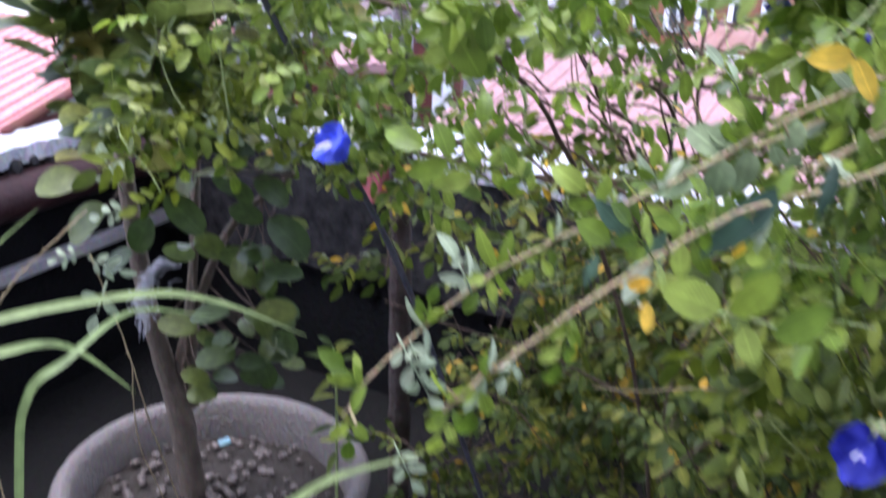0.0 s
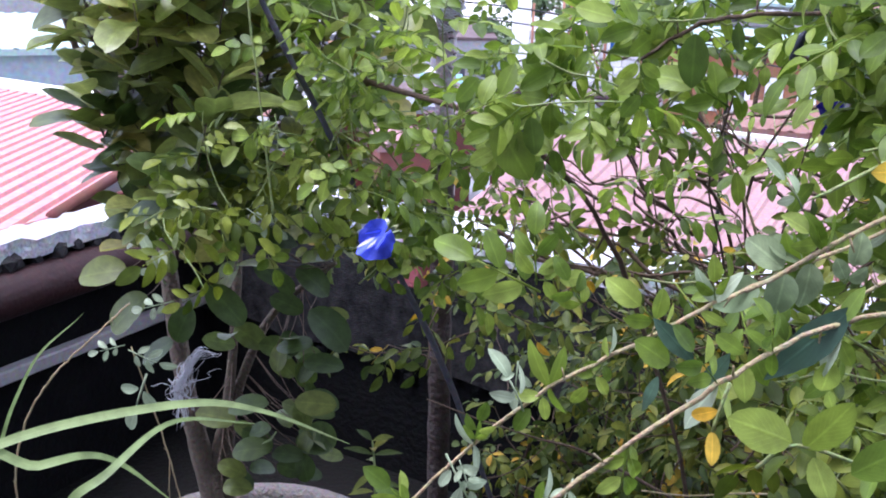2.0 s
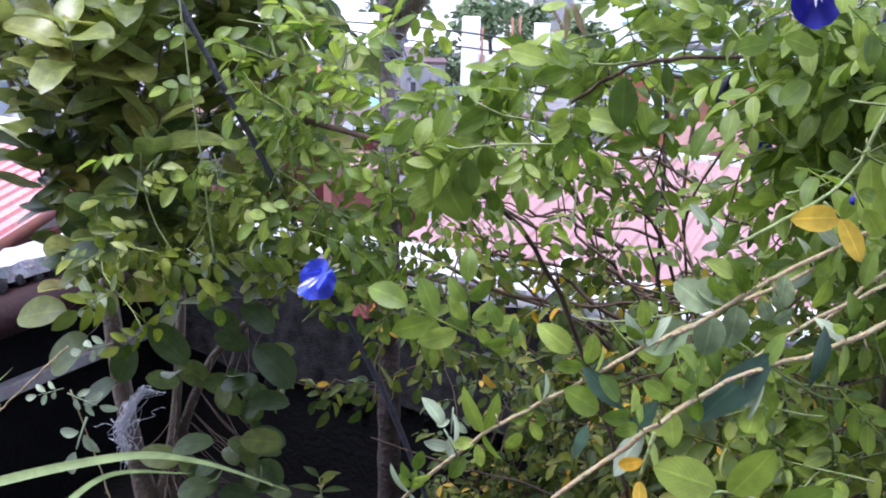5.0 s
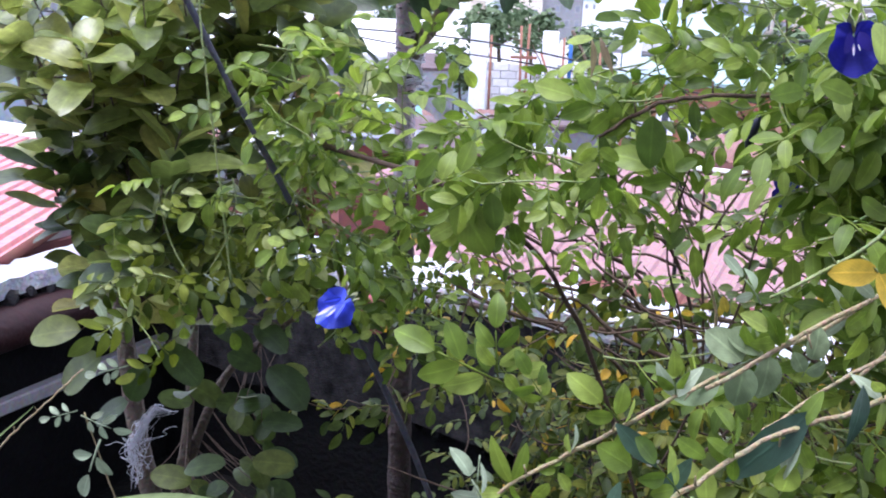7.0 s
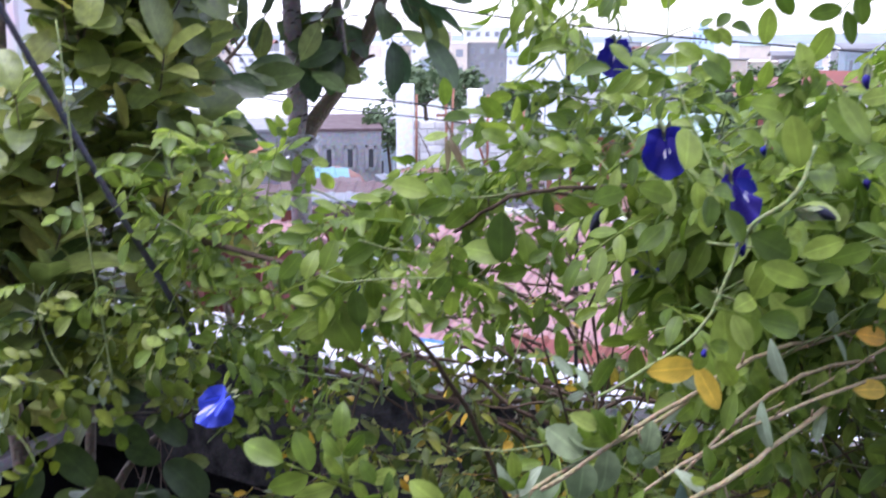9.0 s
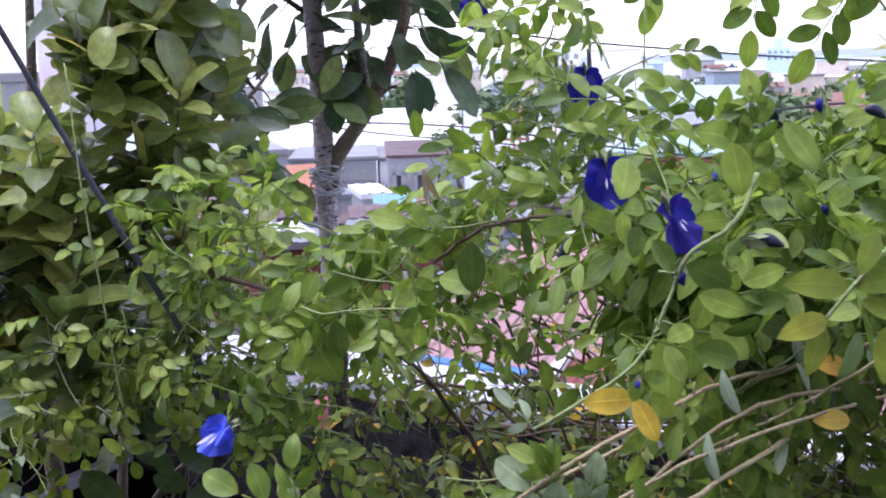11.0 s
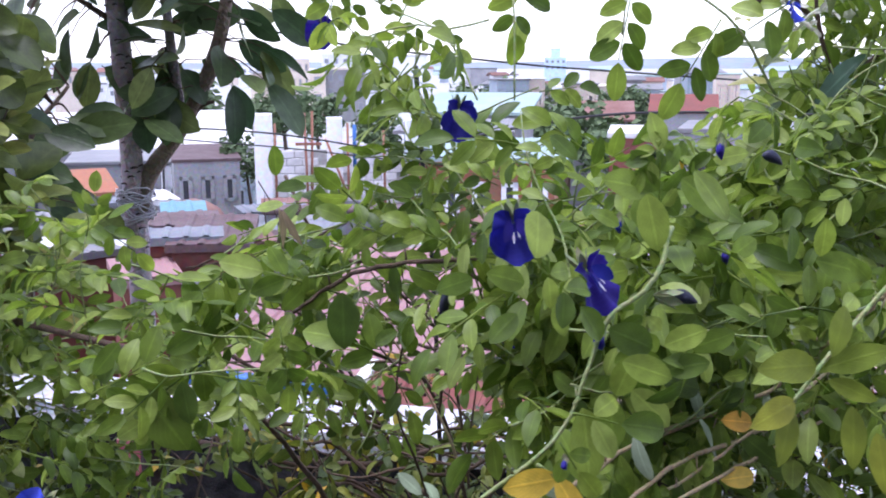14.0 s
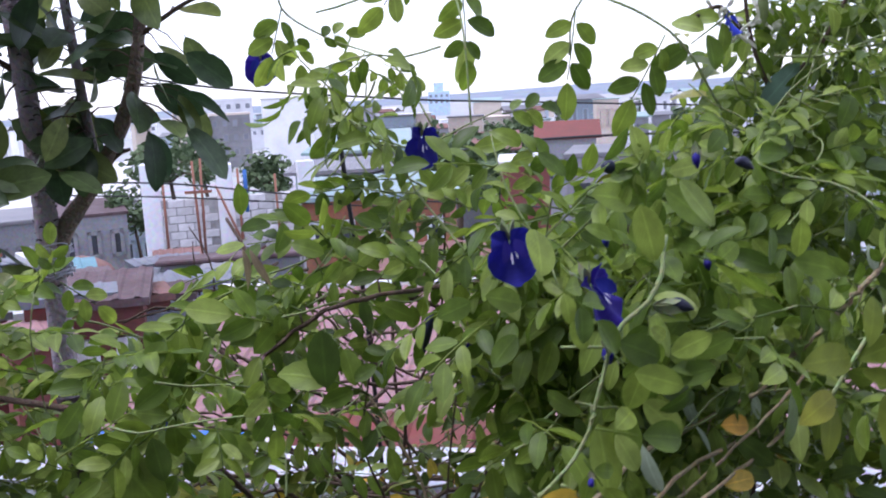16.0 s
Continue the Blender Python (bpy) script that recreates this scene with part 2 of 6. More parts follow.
WALL_GREY = material("grey_wall", (0.29, 0.285, 0.295), 0.85, (0.16, 0.16, 0.17), 0.3, 0.1, 10)
WALL_BEIGE = material("beige_wall", (0.6, 0.52, 0.44), 0.85, (0.45, 0.38, 0.32), 0.3, 0.1, 10)
WALL_BLUE = material("blue_grey_wall", (0.36, 0.42, 0.47), 0.85, (0.25, 0.29, 0.33), 0.3, 0.1, 10)
WALL_ORANGE = material("orange_wall", (0.32, 0.125, 0.07), 0.8, (0.22, 0.14, 0.09), 0.8, 0.1, 12)
WALL_RED = material("red_wall", (0.17, 0.055, 0.045), 0.8, (0.11, 0.05, 0.042), 0.8, 0.2, 12)
BLOCK = material("hollow_block", (0.74, 0.73, 0.73), 0.9, (0.5, 0.49, 0.49), 6, 0.4, 60)
MORTAR = material("mortar", (0.42, 0.41, 0.4), 0.95, (0.2, 0.2, 0.19), 6, 0.4, 60)
SCAFFOLD = material("orange_pole", (0.3, 0.13, 0.085), 0.7, (0.2, 0.1, 0.075), 5, 0.2, 40)
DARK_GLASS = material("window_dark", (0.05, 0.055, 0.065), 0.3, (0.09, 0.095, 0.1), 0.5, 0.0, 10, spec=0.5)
# far panes: lifted towards grey to put distance haze into the colour
HAZED_GLASS = material("window_haze_tint", (0.2, 0.21, 0.24), 0.4, (0.28, 0.29, 0.31), 0.5, 0.0, 10)
CABLE = material("cable_black", (0.02, 0.02, 0.022), 0.6, (0.04, 0.04, 0.04), 5, 0.05, 60)
BLUE_PAINT = material("blue_paint", (0.03, 0.12, 0.36), 0.5, (0.04, 0.09, 0.24), 3, 0.1, 30)
TARP = material("turquoise_tarp", (0.12, 0.24, 0.27), 0.6, (0.08, 0.17, 0.2), 4, 0.2, 30)
BRICK_RED = material("red_brick", (0.3, 0.085, 0.095), 0.85, (0.22, 0.07, 0.075), 12, 0.3, 80)
ROOF_MAROON = material("maroon_roof", (0.075, 0.045, 0.045), 0.7, (0.135, 0.1, 0.105), 2.5, 0.2, 20)
ROOF_BLUEGREY = material("blue_grey_roof", (0.11, 0.12, 0.14), 0.6, (0.2, 0.2, 0.215), 2.0, 0.2, 20)
# blue-grey of the hills has the air's haze mixed into it
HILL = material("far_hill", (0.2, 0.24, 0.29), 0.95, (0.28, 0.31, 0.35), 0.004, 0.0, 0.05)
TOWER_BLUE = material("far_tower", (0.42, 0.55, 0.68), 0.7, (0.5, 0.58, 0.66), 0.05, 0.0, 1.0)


# ---- mesh helpers ----
class Geo:
    """Gathers vertices, faces and leaf coordinates for one mesh."""

    def __init__(self):
        self.v, self.f, self.u = [], [], []

    def add(self, verts, faces, m=None, uvs=None):
        k = len(self.v)
        self.v += [tuple(m @ Vector(p)) for p in verts] if m is not None else [tuple(p) for p in verts]
        self.u += uvs if uvs else [(0.2, 0.5)] * len(verts)
        self.f += [tuple(k + i for i in q) for q in faces]
        return self

    def join(self, other, m=None):
        return self.add(other.v, other.f, m, list(other.u))

    def mesh(self, name, mat, smooth=True):
        me = bpy.data.meshes.new(name)
        me.from_pydata(self.v, [], self.f)
        lay = me.uv_layers.new(name="leaf")
        idx = np.empty(len(me.loops), dtype=np.int32)
        me.loops.foreach_get("vertex_index", idx)
        lay.data.foreach_set("uv", np.array(self.u, dtype=np.float32)[idx].ravel())
        me.polygons.foreach_set("use_smooth", [smooth] * len(me.polygons))
        me.materials.append(mat)
        me.update()
        return me


def part(name, geo, mat, parent, label="", smooth=True, kind=""):
    ob = new(name, geo if isinstance(geo, bpy.types.Mesh) else geo.mesh(name, mat, smooth))
    ob.parent = parent
    if parent.data is None:
        ob.matrix_parent_inverse = Matrix.Translation(-parent.location)
    return tagged(ob, label, kind=kind)


def thing(name, label, category, at=(0, 0, 0), group="", kind=""):
    ob = new(name)
    ob.location = at
    ob.empty_display_size = 0.05
    return tagged(ob, label, category, group, kind)


def solo(name, geo, mat, label, category, group="", kind="", smooth=True):
    return tagged(new(name, geo.mesh(name, mat, smooth)), label, category, group, kind)


def box(geo, x0, x1, y0, y1, z0, z1, m=None, bevel=0.0):
    """A box with its upright and level edges cut back by bevel."""
    b = bmesh.new()
    bmesh.ops.create_cube(b, size=1)
    for v in b.verts:
        v.co = Vector(((x0 + x1) / 2 + v.co.x * (x1 - x0), (y0 + y1) / 2 + v.co.y * (y1 - y0), (z0 + z1) / 2 + v.co.z * (z1 - z0)))
    if bevel:
        bmesh.ops.bevel(b, geom=b.edges[:], offset=bevel, segments=1, affect="EDGES")
    b.verts.index_update()
    geo.add([v.co.copy() for v in b.verts], [[v.index for v in f.verts] for f in b.faces], m)
    b.free()
    return geo


def smooth_line(points, steps=6):
    """Points along a rounded line through the given ones."""
    p = [Vector(q) for q in points]
    p = [p[0] * 2 - p[1]] + p + [p[-1] * 2 - p[-2]]
    out = []
    for i in range(1, len(p) - 2):
        for s in range(steps):
            t = s / steps
            a, b, c, d = p[i - 1], p[i], p[i + 1], p[i + 2]
            out.append(0.5 * ((2 * b) + (c - a) * t + (2 * a - 5 * b + 4 * c - d) * t * t + (3 * b - a - 3 * c + d) * t ** 3))
    out.append(p[-2])
    return out


def tube(geo, line, r0, r1=None, sides=6, wobble=0.0, rng=random):
    """A round stem along a line, thinning from r0 to r1, with closed ends."""
    r1 = r0 if r1 is None else r1
    verts, faces, uvs = [], [], []
    up = Vector((0.3, 0.2, 1)).normalized()
    n = len(line)
    for i, p in enumerate(line):
        d = (line[min(i + 1, n - 1)] - line[max(i - 1, 0)]).normalized()
        a = d.cross(up)
        a = a.normalized() if a.length > 0.05 else d.cross(Vector((1, 0, 0))).normalized()
        b = d.cross(a)
        r = (r0 + (r1 - r0) * i / max(1, n - 1)) * (1 + wobble * rng.uniform(-1, 1))
        for s in range(sides):
            t = 2 * math.pi * s / sides
            verts.append(p + a * (r * math.cos(t)) + b * (r * math.sin(t)))
            uvs.append((0.2, i / n))
    for i in range(n - 1):
        for s in range(sides):
            faces.append((i * sides + s, i * sides + (s + 1) % sides, (i + 1) * sides + (s + 1) % sides, (i + 1) * sides + s))
    faces.append(tuple(reversed(range(sides))))
    faces.append(tuple((n - 1) * sides + s for s in range(sides)))
    geo.add(verts, faces, None, uvs)
    return geo


def frame_of(origin, along, normal):
    x = Vector(along).normalized()
    z = Vector(normal) - x * x.dot(Vector(normal))
    z = z.normalized() if z.length > 1e-4 else x.orthogonal().normalized()
    y = z.cross(x)
    return Matrix(((x.x, y.x, z.x, origin[0]), (x.y, y.y, z.y, origin[1]), (x.z, y.z, z.z, origin[2]), (0, 0, 0, 1)))


def blade(geo, m, length, width, point=0.0, fold=0.25, droop=0.15, rows=6, ruffle=0.0, rng=random, blunt=1.08, full=0.66):
    """One leaf blade along x: oval, folded along its midrib, drooping to the tip. point: 0 round tip, 1 sharp tip."""
    verts, uvs, faces = [], [], []
    ph = rng.uniform(0, 6)
    for i in range(rows + 1):
        t = 0.5 * i / rows + 0.5 * (0.5 - 0.5 * math.cos(math.pi * i / rows))
        w = max(0.0, 1 - (2 * t ** blunt - 1) ** 2) ** (full + 0.3 * point) if 0 < i < rows else 0.05
        if point and t > 0.5:
            w *= 1 - point * 0.4 * (t - 0.5) * 2
        w *= width / 2
        x, z = length * t * (1 - 0.1 * droop * t), -droop * length * t * t
        for s in (-1, 0, 1):
            verts.append((x, s * w, z + abs(s) * w * fold + ruffle * length * math.sin(9 * t + ph + s * 2) * abs(s)))
            uvs.append((0.5 + 0.5 * s, t))
    for i in range(rows):
        for s in (0, 1):
            k = i * 3 + s
            faces.append((k, k + 3, k + 4, k + 1))
    geo.add(verts, faces, m, uvs)
    return geo


def spray(rng, pairs=2, length=0.030, width=0.0185, gap=0.0185, petiole=0.013, full=0.62, droop=0.35):
    """A compound leaf along x: a thin bowed rachis, pairs of broad oval leaflets close together and a larger one at the tip."""
    g = Geo()
    total = petiole + gap * pairs
    bow = rng.uniform(0.3, 1.0) * droop

    def at(x):
        return Vector((x * (1 - 0.12 * bow * x / total), 0, -bow * 0.55 * x * x / total))
    tube(g, [at(total * t) for t in (0, 0.35, 0.7, 1)], 0.0009, 0.0006, 4)
    lean = rng.uniform(-0.15, 0.15)
    for k in range(pairs + 1):
        x = petiole + gap * k
        o = at(x)
        slope = -1.1 * bow * x / total
        for side in ((-1, 1) if k < pairs else (0,)):
            sz = rng.uniform(0.9, 1.08) * (1.14 if k == pairs else 0.88 + 0.1 * k)
            ang = side * rng.uniform(0.72, 1.15) + (rng.uniform(-0.15, 0.15) if not side else 0)
            d = Vector((math.cos(ang), math.sin(ang), slope * math.cos(ang) - rng.uniform(0.0, 0.45) * droop * 1.6))
            nrm = Vector((-slope * 0.7 + rng.uniform(-0.2, 0.2), side * rng.uniform(-0.1, 0.35) + lean, 1))
            blade(g, frame_of(o + d * 0.0025, d, nrm), length * sz, width * sz * rng.uniform(0.92, 1.08), 0.2, rng.uniform(0.12, 0.55), rng.uniform(0.0, 0.5), 7, 0.01, rng, 1.03, full)
    return g


def inside(rng, c):
    """A chance point in the ellipsoid (x, y, z, rx, ry, rz)."""
    while True:
        p = Vector((rng.uniform(-1, 1), rng.uniform(-1, 1), rng.uniform(-1, 1)))
        if p.length < 1:
            return Vector((c[0] + p.x * c[3], c[1] + p.y * c[4], c[2] + p.z * c[5]))


def shoots(clusters, rng, per=1.6, nodes=5, step=0.036, rise=0.15):
    """Chance shoots through the clusters: their lines, and the seat of each compound leaf on them (place, along, normal)."""
    lines, seats = [], []
    for c in clusters:
        for _ in range(max(1, round(c[6] * per / nodes))):
            p = inside(rng, c)
            d = Vector((rng.uniform(-1, 1), rng.uniform(-0.7, 0.7), rng.uniform(-0.5, 0.7))).normalized()
            p = p - d * (step * nodes / 2)
            line, k = [p.copy()], rng.choice((-1, 1))
            for _ in range(nodes):
                d = (d + Vector((rng.uniform(-0.35, 0.35), rng.uniform(-0.35, 0.35), rng.uniform(-0.35, 0.35) + rise * 0.2))).normalized()
                p = p + d * step * rng.uniform(0.8, 1.25)
                line.append(p.copy())
                side = d.cross(Vector((0, 0, 1)))
                side = side.normalized() if side.length > 0.1 else Vector((1, 0, 0))
                along = side * k + d * rng.uniform(0.1, 0.8) + Vector((0, -0.25, rng.uniform(-0.9, 0.3)))
                k = -k
                seats.append((p.copy(), along, Vector((rng.uniform(-0.9, 0.9), rng.uniform(-0.9, 0.35), rng.uniform(0.15, 1)))))
            lines.append(line)
    return lines, seats


def dress(plant, seats, variants, mat, keep=300, name="leaf", size=(0.85, 1.15), rng=random, stuff="foliage"):
    """Leaves on their seats: the first ones as parts of their own, the rest joined."""
    meshes = [g.mesh(name, mat) for g in variants]
    seats = sorted(seats, key=lambda s: s[0].y)
    rest = Geo()
    for i, (p, along, nrm) in enumerate(seats):
        k, s = rng.randrange(len(variants)), rng.uniform(*size)
        m = frame_of(p, along, nrm) @ Matrix.Scale(s, 4)
        if i < keep:
            ob = new(name, meshes[k])
            ob.parent = plant
            ob.matrix_parent_inverse = Matrix.Translation(-plant.location)
            ob.matrix_basis = m
        else:
            rest.join(variants[k], m)
    if rest.v:
        part(stuff, rest, mat, plant, kind="stuff")


# ---- terrace: floor, parapet walls, coping ----
CORNER = Vector((-0.86, 2.95, 0))
ALONG = Vector((0.877, -0.48, 0)).normalized()   # the right-hand parapet, from the corner
BACK = Vector((0.48, 0.877, 0)).normalized()     # the left-hand parapet runs from the corner against this
TOP = 0.75


def wall_pose(origin, along):
    """x along the wall, y outwards to its left, z up."""
    return frame_of(origin, along, (0, 0, 1))


RIGHT = wall_pose(CORNER, ALONG)        # local y points outwards (away from the terrace)
LEFT = wall_pose(CORNER, BACK)          # local x runs outwards past the corner, the terrace lies at negative x


def rough_slab(geo, x0, x1, y0, y1, z0, z1, m, nx, rng, amp):
    """A cast slab whose top and front edge are uneven."""
    ys, zs = (y0, y0, (y0 + y1) / 2, y1, y1), (z0, z1, z1, z1, z0)
    verts, faces = [], []
    for i in range(nx + 1):
        x = x0 + (x1 - x0) * i / nx
        for j, (y, z) in enumerate(zip(ys, zs)):
            a = amp * (0.4 if j in (3, 4) else 1)
            verts.append((x, y + rng.uniform(-a, a), z + rng.uniform(-a, a) * 0.7))
    for i in range(nx):
        for j in range(5):
            k = (j + 1) % 5
            faces.append((i * 5 + j, i * 5 + k, (i + 1) * 5 + k, (i + 1) * 5 + j))
    faces += [tuple(range(5)), tuple(nx * 5 + j for j in reversed(range(5)))]
    return geo.add(verts, faces, m)


rw = random.Random(5)
floor_geo = Geo()
edge = [CORNER, CORNER + ALONG * 5.2, Vector((3.7, -1.4, 0)), Vector((-2.88, -1.4, 0)), CORNER - BACK * 4.2]
floor_geo.add([(p.x, p.y, z) for z in (0.0, -0.25) for p in edge], [(4, 3, 2, 1, 0), (5, 6, 7, 8, 9)] + [(k, (k + 1) % 5, 5 + (k + 1) % 5, 5 + k) for k in range(5)])
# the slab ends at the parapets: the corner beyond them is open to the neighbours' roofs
solo("floor", floor_geo, FLOOR, "cement terrace floor, near black with shade in its colour", "floor", kind="structure", smooth=False)

wr = Geo()
box(wr, -0.14, 5.2, 0.0, 0.14, -6.0, 0.40, RIGHT)
w_right = solo("wall_right", wr, CONCRETE_SHADED, "mossy concrete parapet wall with broken plaster, foliage shade in its colour", "wall", kind="structure", smooth=False)
plaster = Geo()
nx = 60
verts, faces = [], []
for i in range(nx + 1):
    x = 0.002 + 5.1 * i / nx
    low = 0.36 + 0.035 * noise.noise(Vector((x * 4, 0, 0))) + 0.02 * noise.noise(Vector((x * 17, 3, 0)))
    verts += [(x, 0.0, low), (x, -0.026 + rw.uniform(-0.004, 0.004), low + 0.012), (x, -0.022, TOP - 0.02), (x, 0.14, TOP - 0.02), (x, 0.14, low)]
for i in range(nx):
    for j in range(5):
        k = (j + 1) % 5
        faces.append((i * 5 + j, (i + 1) * 5 + j, (i + 1) * 5 + k, i * 5 + k))
faces += [tuple(reversed(range(5))), tuple(nx * 5 + j for j in range(5))]
plaster.add(verts, faces, RIGHT)
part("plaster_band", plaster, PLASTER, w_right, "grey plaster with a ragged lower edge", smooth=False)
cap = Geo()
rough_slab(cap, -0.2, 5.2, -0.035, 0.2, TOP - 0.018, TOP + 0.03, RIGHT, 90, rw, 0.008)
part("coping", cap, COPING, w_right, "rough whitewashed coping", smooth=False)
# a red brick stands out of the plaster under the coping
g = Geo()
box(g, 0.788, 0.862, -0.075, 0.03, 0.628, 0.727, RIGHT, 0.006)
part("brick", g, BRICK_RED, w_right, "bare red brick in the plaster", smooth=False)
# loose lumps where the plaster has come off
for i in range(46):
    x = 0.3 + 1.6 * rw.random()
    lump = Geo()
    b = bmesh.new()
    bmesh.ops.create_icosphere(b, subdivisions=1, radius=rw.uniform(0.008, 0.026))
    for v in b.verts:
        v.co = v.co * rw.uniform(0.7, 1.25)
    b.verts.index_update()
    lump.add([v.co.copy() for v in b.verts], [[v.index for v in f.verts] for f in b.faces], RIGHT @ Matrix.Translation((x, -0.006, 0.35 + rw.uniform(-0.02, 0.02))))
    b.free()
    part("plaster_lump", lump, CONCRETE_SHADED, w_right, smooth=False)

wl_geo = Geo()
box(wl_geo, -4.2, 0.14, 0.0, 0.14, -6.0, TOP - 0.03, LEFT)
w_left = solo("wall_left", wl_geo, CONCRETE_SHADED, "concrete parapet wall, near black with shade in its colour", "wall", kind="structure", smooth=False)
cap = Geo()
rough_slab(cap, -4.2, 0.2, -0.05, 0.075, TOP - 0.028, TOP + 0.022, LEFT, 120, rw, 0.01)
part("coping", cap, COPING, w_left, "rough whitewashed coping", smooth=False)
rag = Geo()
for i in range(150):
    b = bmesh.new()
    bmesh.ops.create_icosphere(b, subdivisions=1, radius=rw.uniform(0.015, 0.03))
    for v in b.verts:
        v.co = v.co * rw.uniform(0.75, 1.2)
    b.verts.index_update()
    rag.add([v.co.copy() for v in b.verts], [[v.index for v in f.verts] for f in b.faces], LEFT @ Matrix.Translation((-4.0 + 4.1 * rw.random(), -0.04, TOP - 0.035 + rw.uniform(-0.012, 0.006))))
    b.free()
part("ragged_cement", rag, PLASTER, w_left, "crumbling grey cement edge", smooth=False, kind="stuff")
gut = Geo()
sec = [(-0.045 - 0.062 * math.sin(a), -0.062 * math.cos(a)) for a in [math.pi * k / 8 for k in range(9)]]
verts, faces = [], []
for x in (-4.2, 0.0):
    verts += [(x, y, 0.642 + z) for y, z in sec] + [(x, y * 0.9 - 0.005, 0.642 + z * 0.9) for y, z in reversed(sec)]
nn = len(sec) * 2
for j in range(nn):
    faces.append((j, (j + 1) % nn, nn + (j + 1) % nn, nn + j))
gut.add(verts, faces, LEFT)
solo("gutter", gut, GUTTER, "dark maroon half-round gutter along the parapet", "gutter", kind="structure")
strip = Geo()
box(strip, -4.2, 0.0, -0.04, -0.003, 0.398, 0.436, LEFT, 0.004)
solo("trim", strip, GREY_TRIM, "pale grey strip along the black wall", "trim", kind="structure", smooth=False)
# unseen wall, added to keep sky light from behind off the plants
bk = Geo()
box(bk, -4.2, 4.0, -1.55, -1.4, 0.0, 6.2)
solo("wall_back", bk, WALL_GREY, "unseen grey wall added behind the terrace to block sky light", "wall", kind="structure", smooth=False)

# ---- neighbours' roofs next to the terrace ----


def corrugated(geo, m, across, along, pitch, height, thick=0.004):
    """A ribbed metal sheet: ribs run along y, repeated along x."""
    n = int(across / pitch)
    prof = []
    for i in range(n):
        x = i * pitch
        prof += [(x, 0), (x + pitch * 0.55, 0), (x + pitch * 0.68, height), (x + pitch * 0.87, height)]
    prof.append((n * pitch, 0))
    k = len(prof)
    verts = [(x, y, z) for y in (0, along) for x, z in prof] + [(x, y, z - thick) for y in (0, along) for x, z in prof]
    faces = []
    for j in range(k - 1):
        faces += [(j, j + 1, k + j + 1, k + j), (2 * k + j + 1, 2 * k + j, 3 * k + j, 3 * k + j + 1), (j + 1, j, 2 * k + j, 2 * k + j + 1), (k + j, k + j + 1, 3 * k + j + 1, 3 * k + j)]
    return geo.add(verts, faces, m)


left_house = thing("neighbour_house", "low neighbour house with a red ribbed metal roof", "house", LEFT @ Vector((0, 3, -6)))
OUT = Vector((-BACK.y, BACK.x, 0))       # away from the terrace, over the left-hand parapet


def across_at(x, near, along):
    """The y at which a line through the corner's offset near, running along, reaches x."""
    o = CORNER + near
    return o.y + along.y * (x - o.x) / along.x


# sheet with narrow ribs that run straight away; it ends at the coping, at a rolled edge and at the white flashing
g = Geo()
prof = []
for i in range(90):
    x = -1.165 - 0.06 * i
    prof += [(x, 0.0), (x - 0.034, 0.0), (x - 0.041, -0.014), (x - 0.053, -0.014)]
verts, faces = [], []
for x, z in prof:
    ya, yb = across_at(x, OUT * 0.065, BACK), across_at(x, BACK * 0.875, OUT)
    verts += [(x, ya, 0.775 + z), (x, yb, 0.775 + z), (x, ya, 0.755), (x, yb, 0.755)]
for i in range(len(prof) - 1):
    a, b = 4 * i, 4 * i + 4
    faces += [(a, b, b + 1, a + 1), (a + 2, a + 3, b + 3, b + 2), (a, a + 2, b + 2, b), (a + 1, b + 1, b + 3, a + 3)]
g.add(verts, faces)
part("roof", g, ROOF_RED, left_house, "faded red ribbed metal roof", smooth=False)
g = Geo()
box(g, 0.865, 1.04, 1.2, 6.2, 0.70, 0.79, LEFT, 0.01)
part("roof_flashing", g, ROOF_WHITE, left_house, "white roof flashing", smooth=False)
g = Geo()
tube(g, [Vector((-1.158, across_at(-1.158, OUT * 0.065, BACK), 0.775)), Vector((-1.158, across_at(-1.158, BACK * 0.9, OUT), 0.775))], 0.017, 0.017, 8)
part("roof_edge", g, WALL_RED, left_house, "dark red rolled roof edge")
g = Geo()
box(g, -4.9, 1.0, 0.245, 0.265, 0.60, 0.735, LEFT, 0.004)
part("fascia", g, WALL_RED, left_house, "dark red fascia", smooth=False)
g = Geo()
box(g, -4.8, 0.85, 0.9, 6.1, -6.0, 0.74, LEFT)
part("wall", g, WALL_GREY, left_house, smooth=False)

mid_house = thing("neighbour_house", "neighbour house with faded pink ribbed roof and blue gutter", "house", (1.5, 7.5, -6))
PINK = frame_of((-0.25, 7.0, -0.5), ALONG, Vector((0, 0, 1)))
g = Geo()
corrugated(g, PINK @ pose(0, 0, 0, 11, 0, 0), 6.0, 2.5, 0.15, 0.02)
part("roof", g, ROOF_PINK, mid_house, "faded pink ribbed metal roof", smooth=False)
g = Geo()
box(g, 0, 1.15, -0.12, 0.0, -0.075, 0.015, PINK, 0.01)
part("gutter", g, BLUE_PAINT, mid_house, "blue painted gutter", smooth=False)
g = Geo()
box(g, 0.1, 5.9, 0.05, 2.4, -5.5, -0.13, PINK)
part("wall", g, WALL_GREY, mid_house, smooth=False)
g = Geo()
box(g, 0.0, 6.0, 2.45, 2.55, 0.45, 0.53, PINK, 0.01)
part("roof_flashing", g, ROOF_WHITE, mid_house, "white roof flashing", smooth=False)
low_roof = thing("low_lean_to", "low lean-to with a rusty red sheet roof and white edge strip", "shed", (0.8, 5.4, -6))
LEAN = frame_of((0.62, 5.25, -0.42), ALONG, (0, 0, 1)) @ pose(0, 0, 0, 14, 0, 0)
g = Geo()
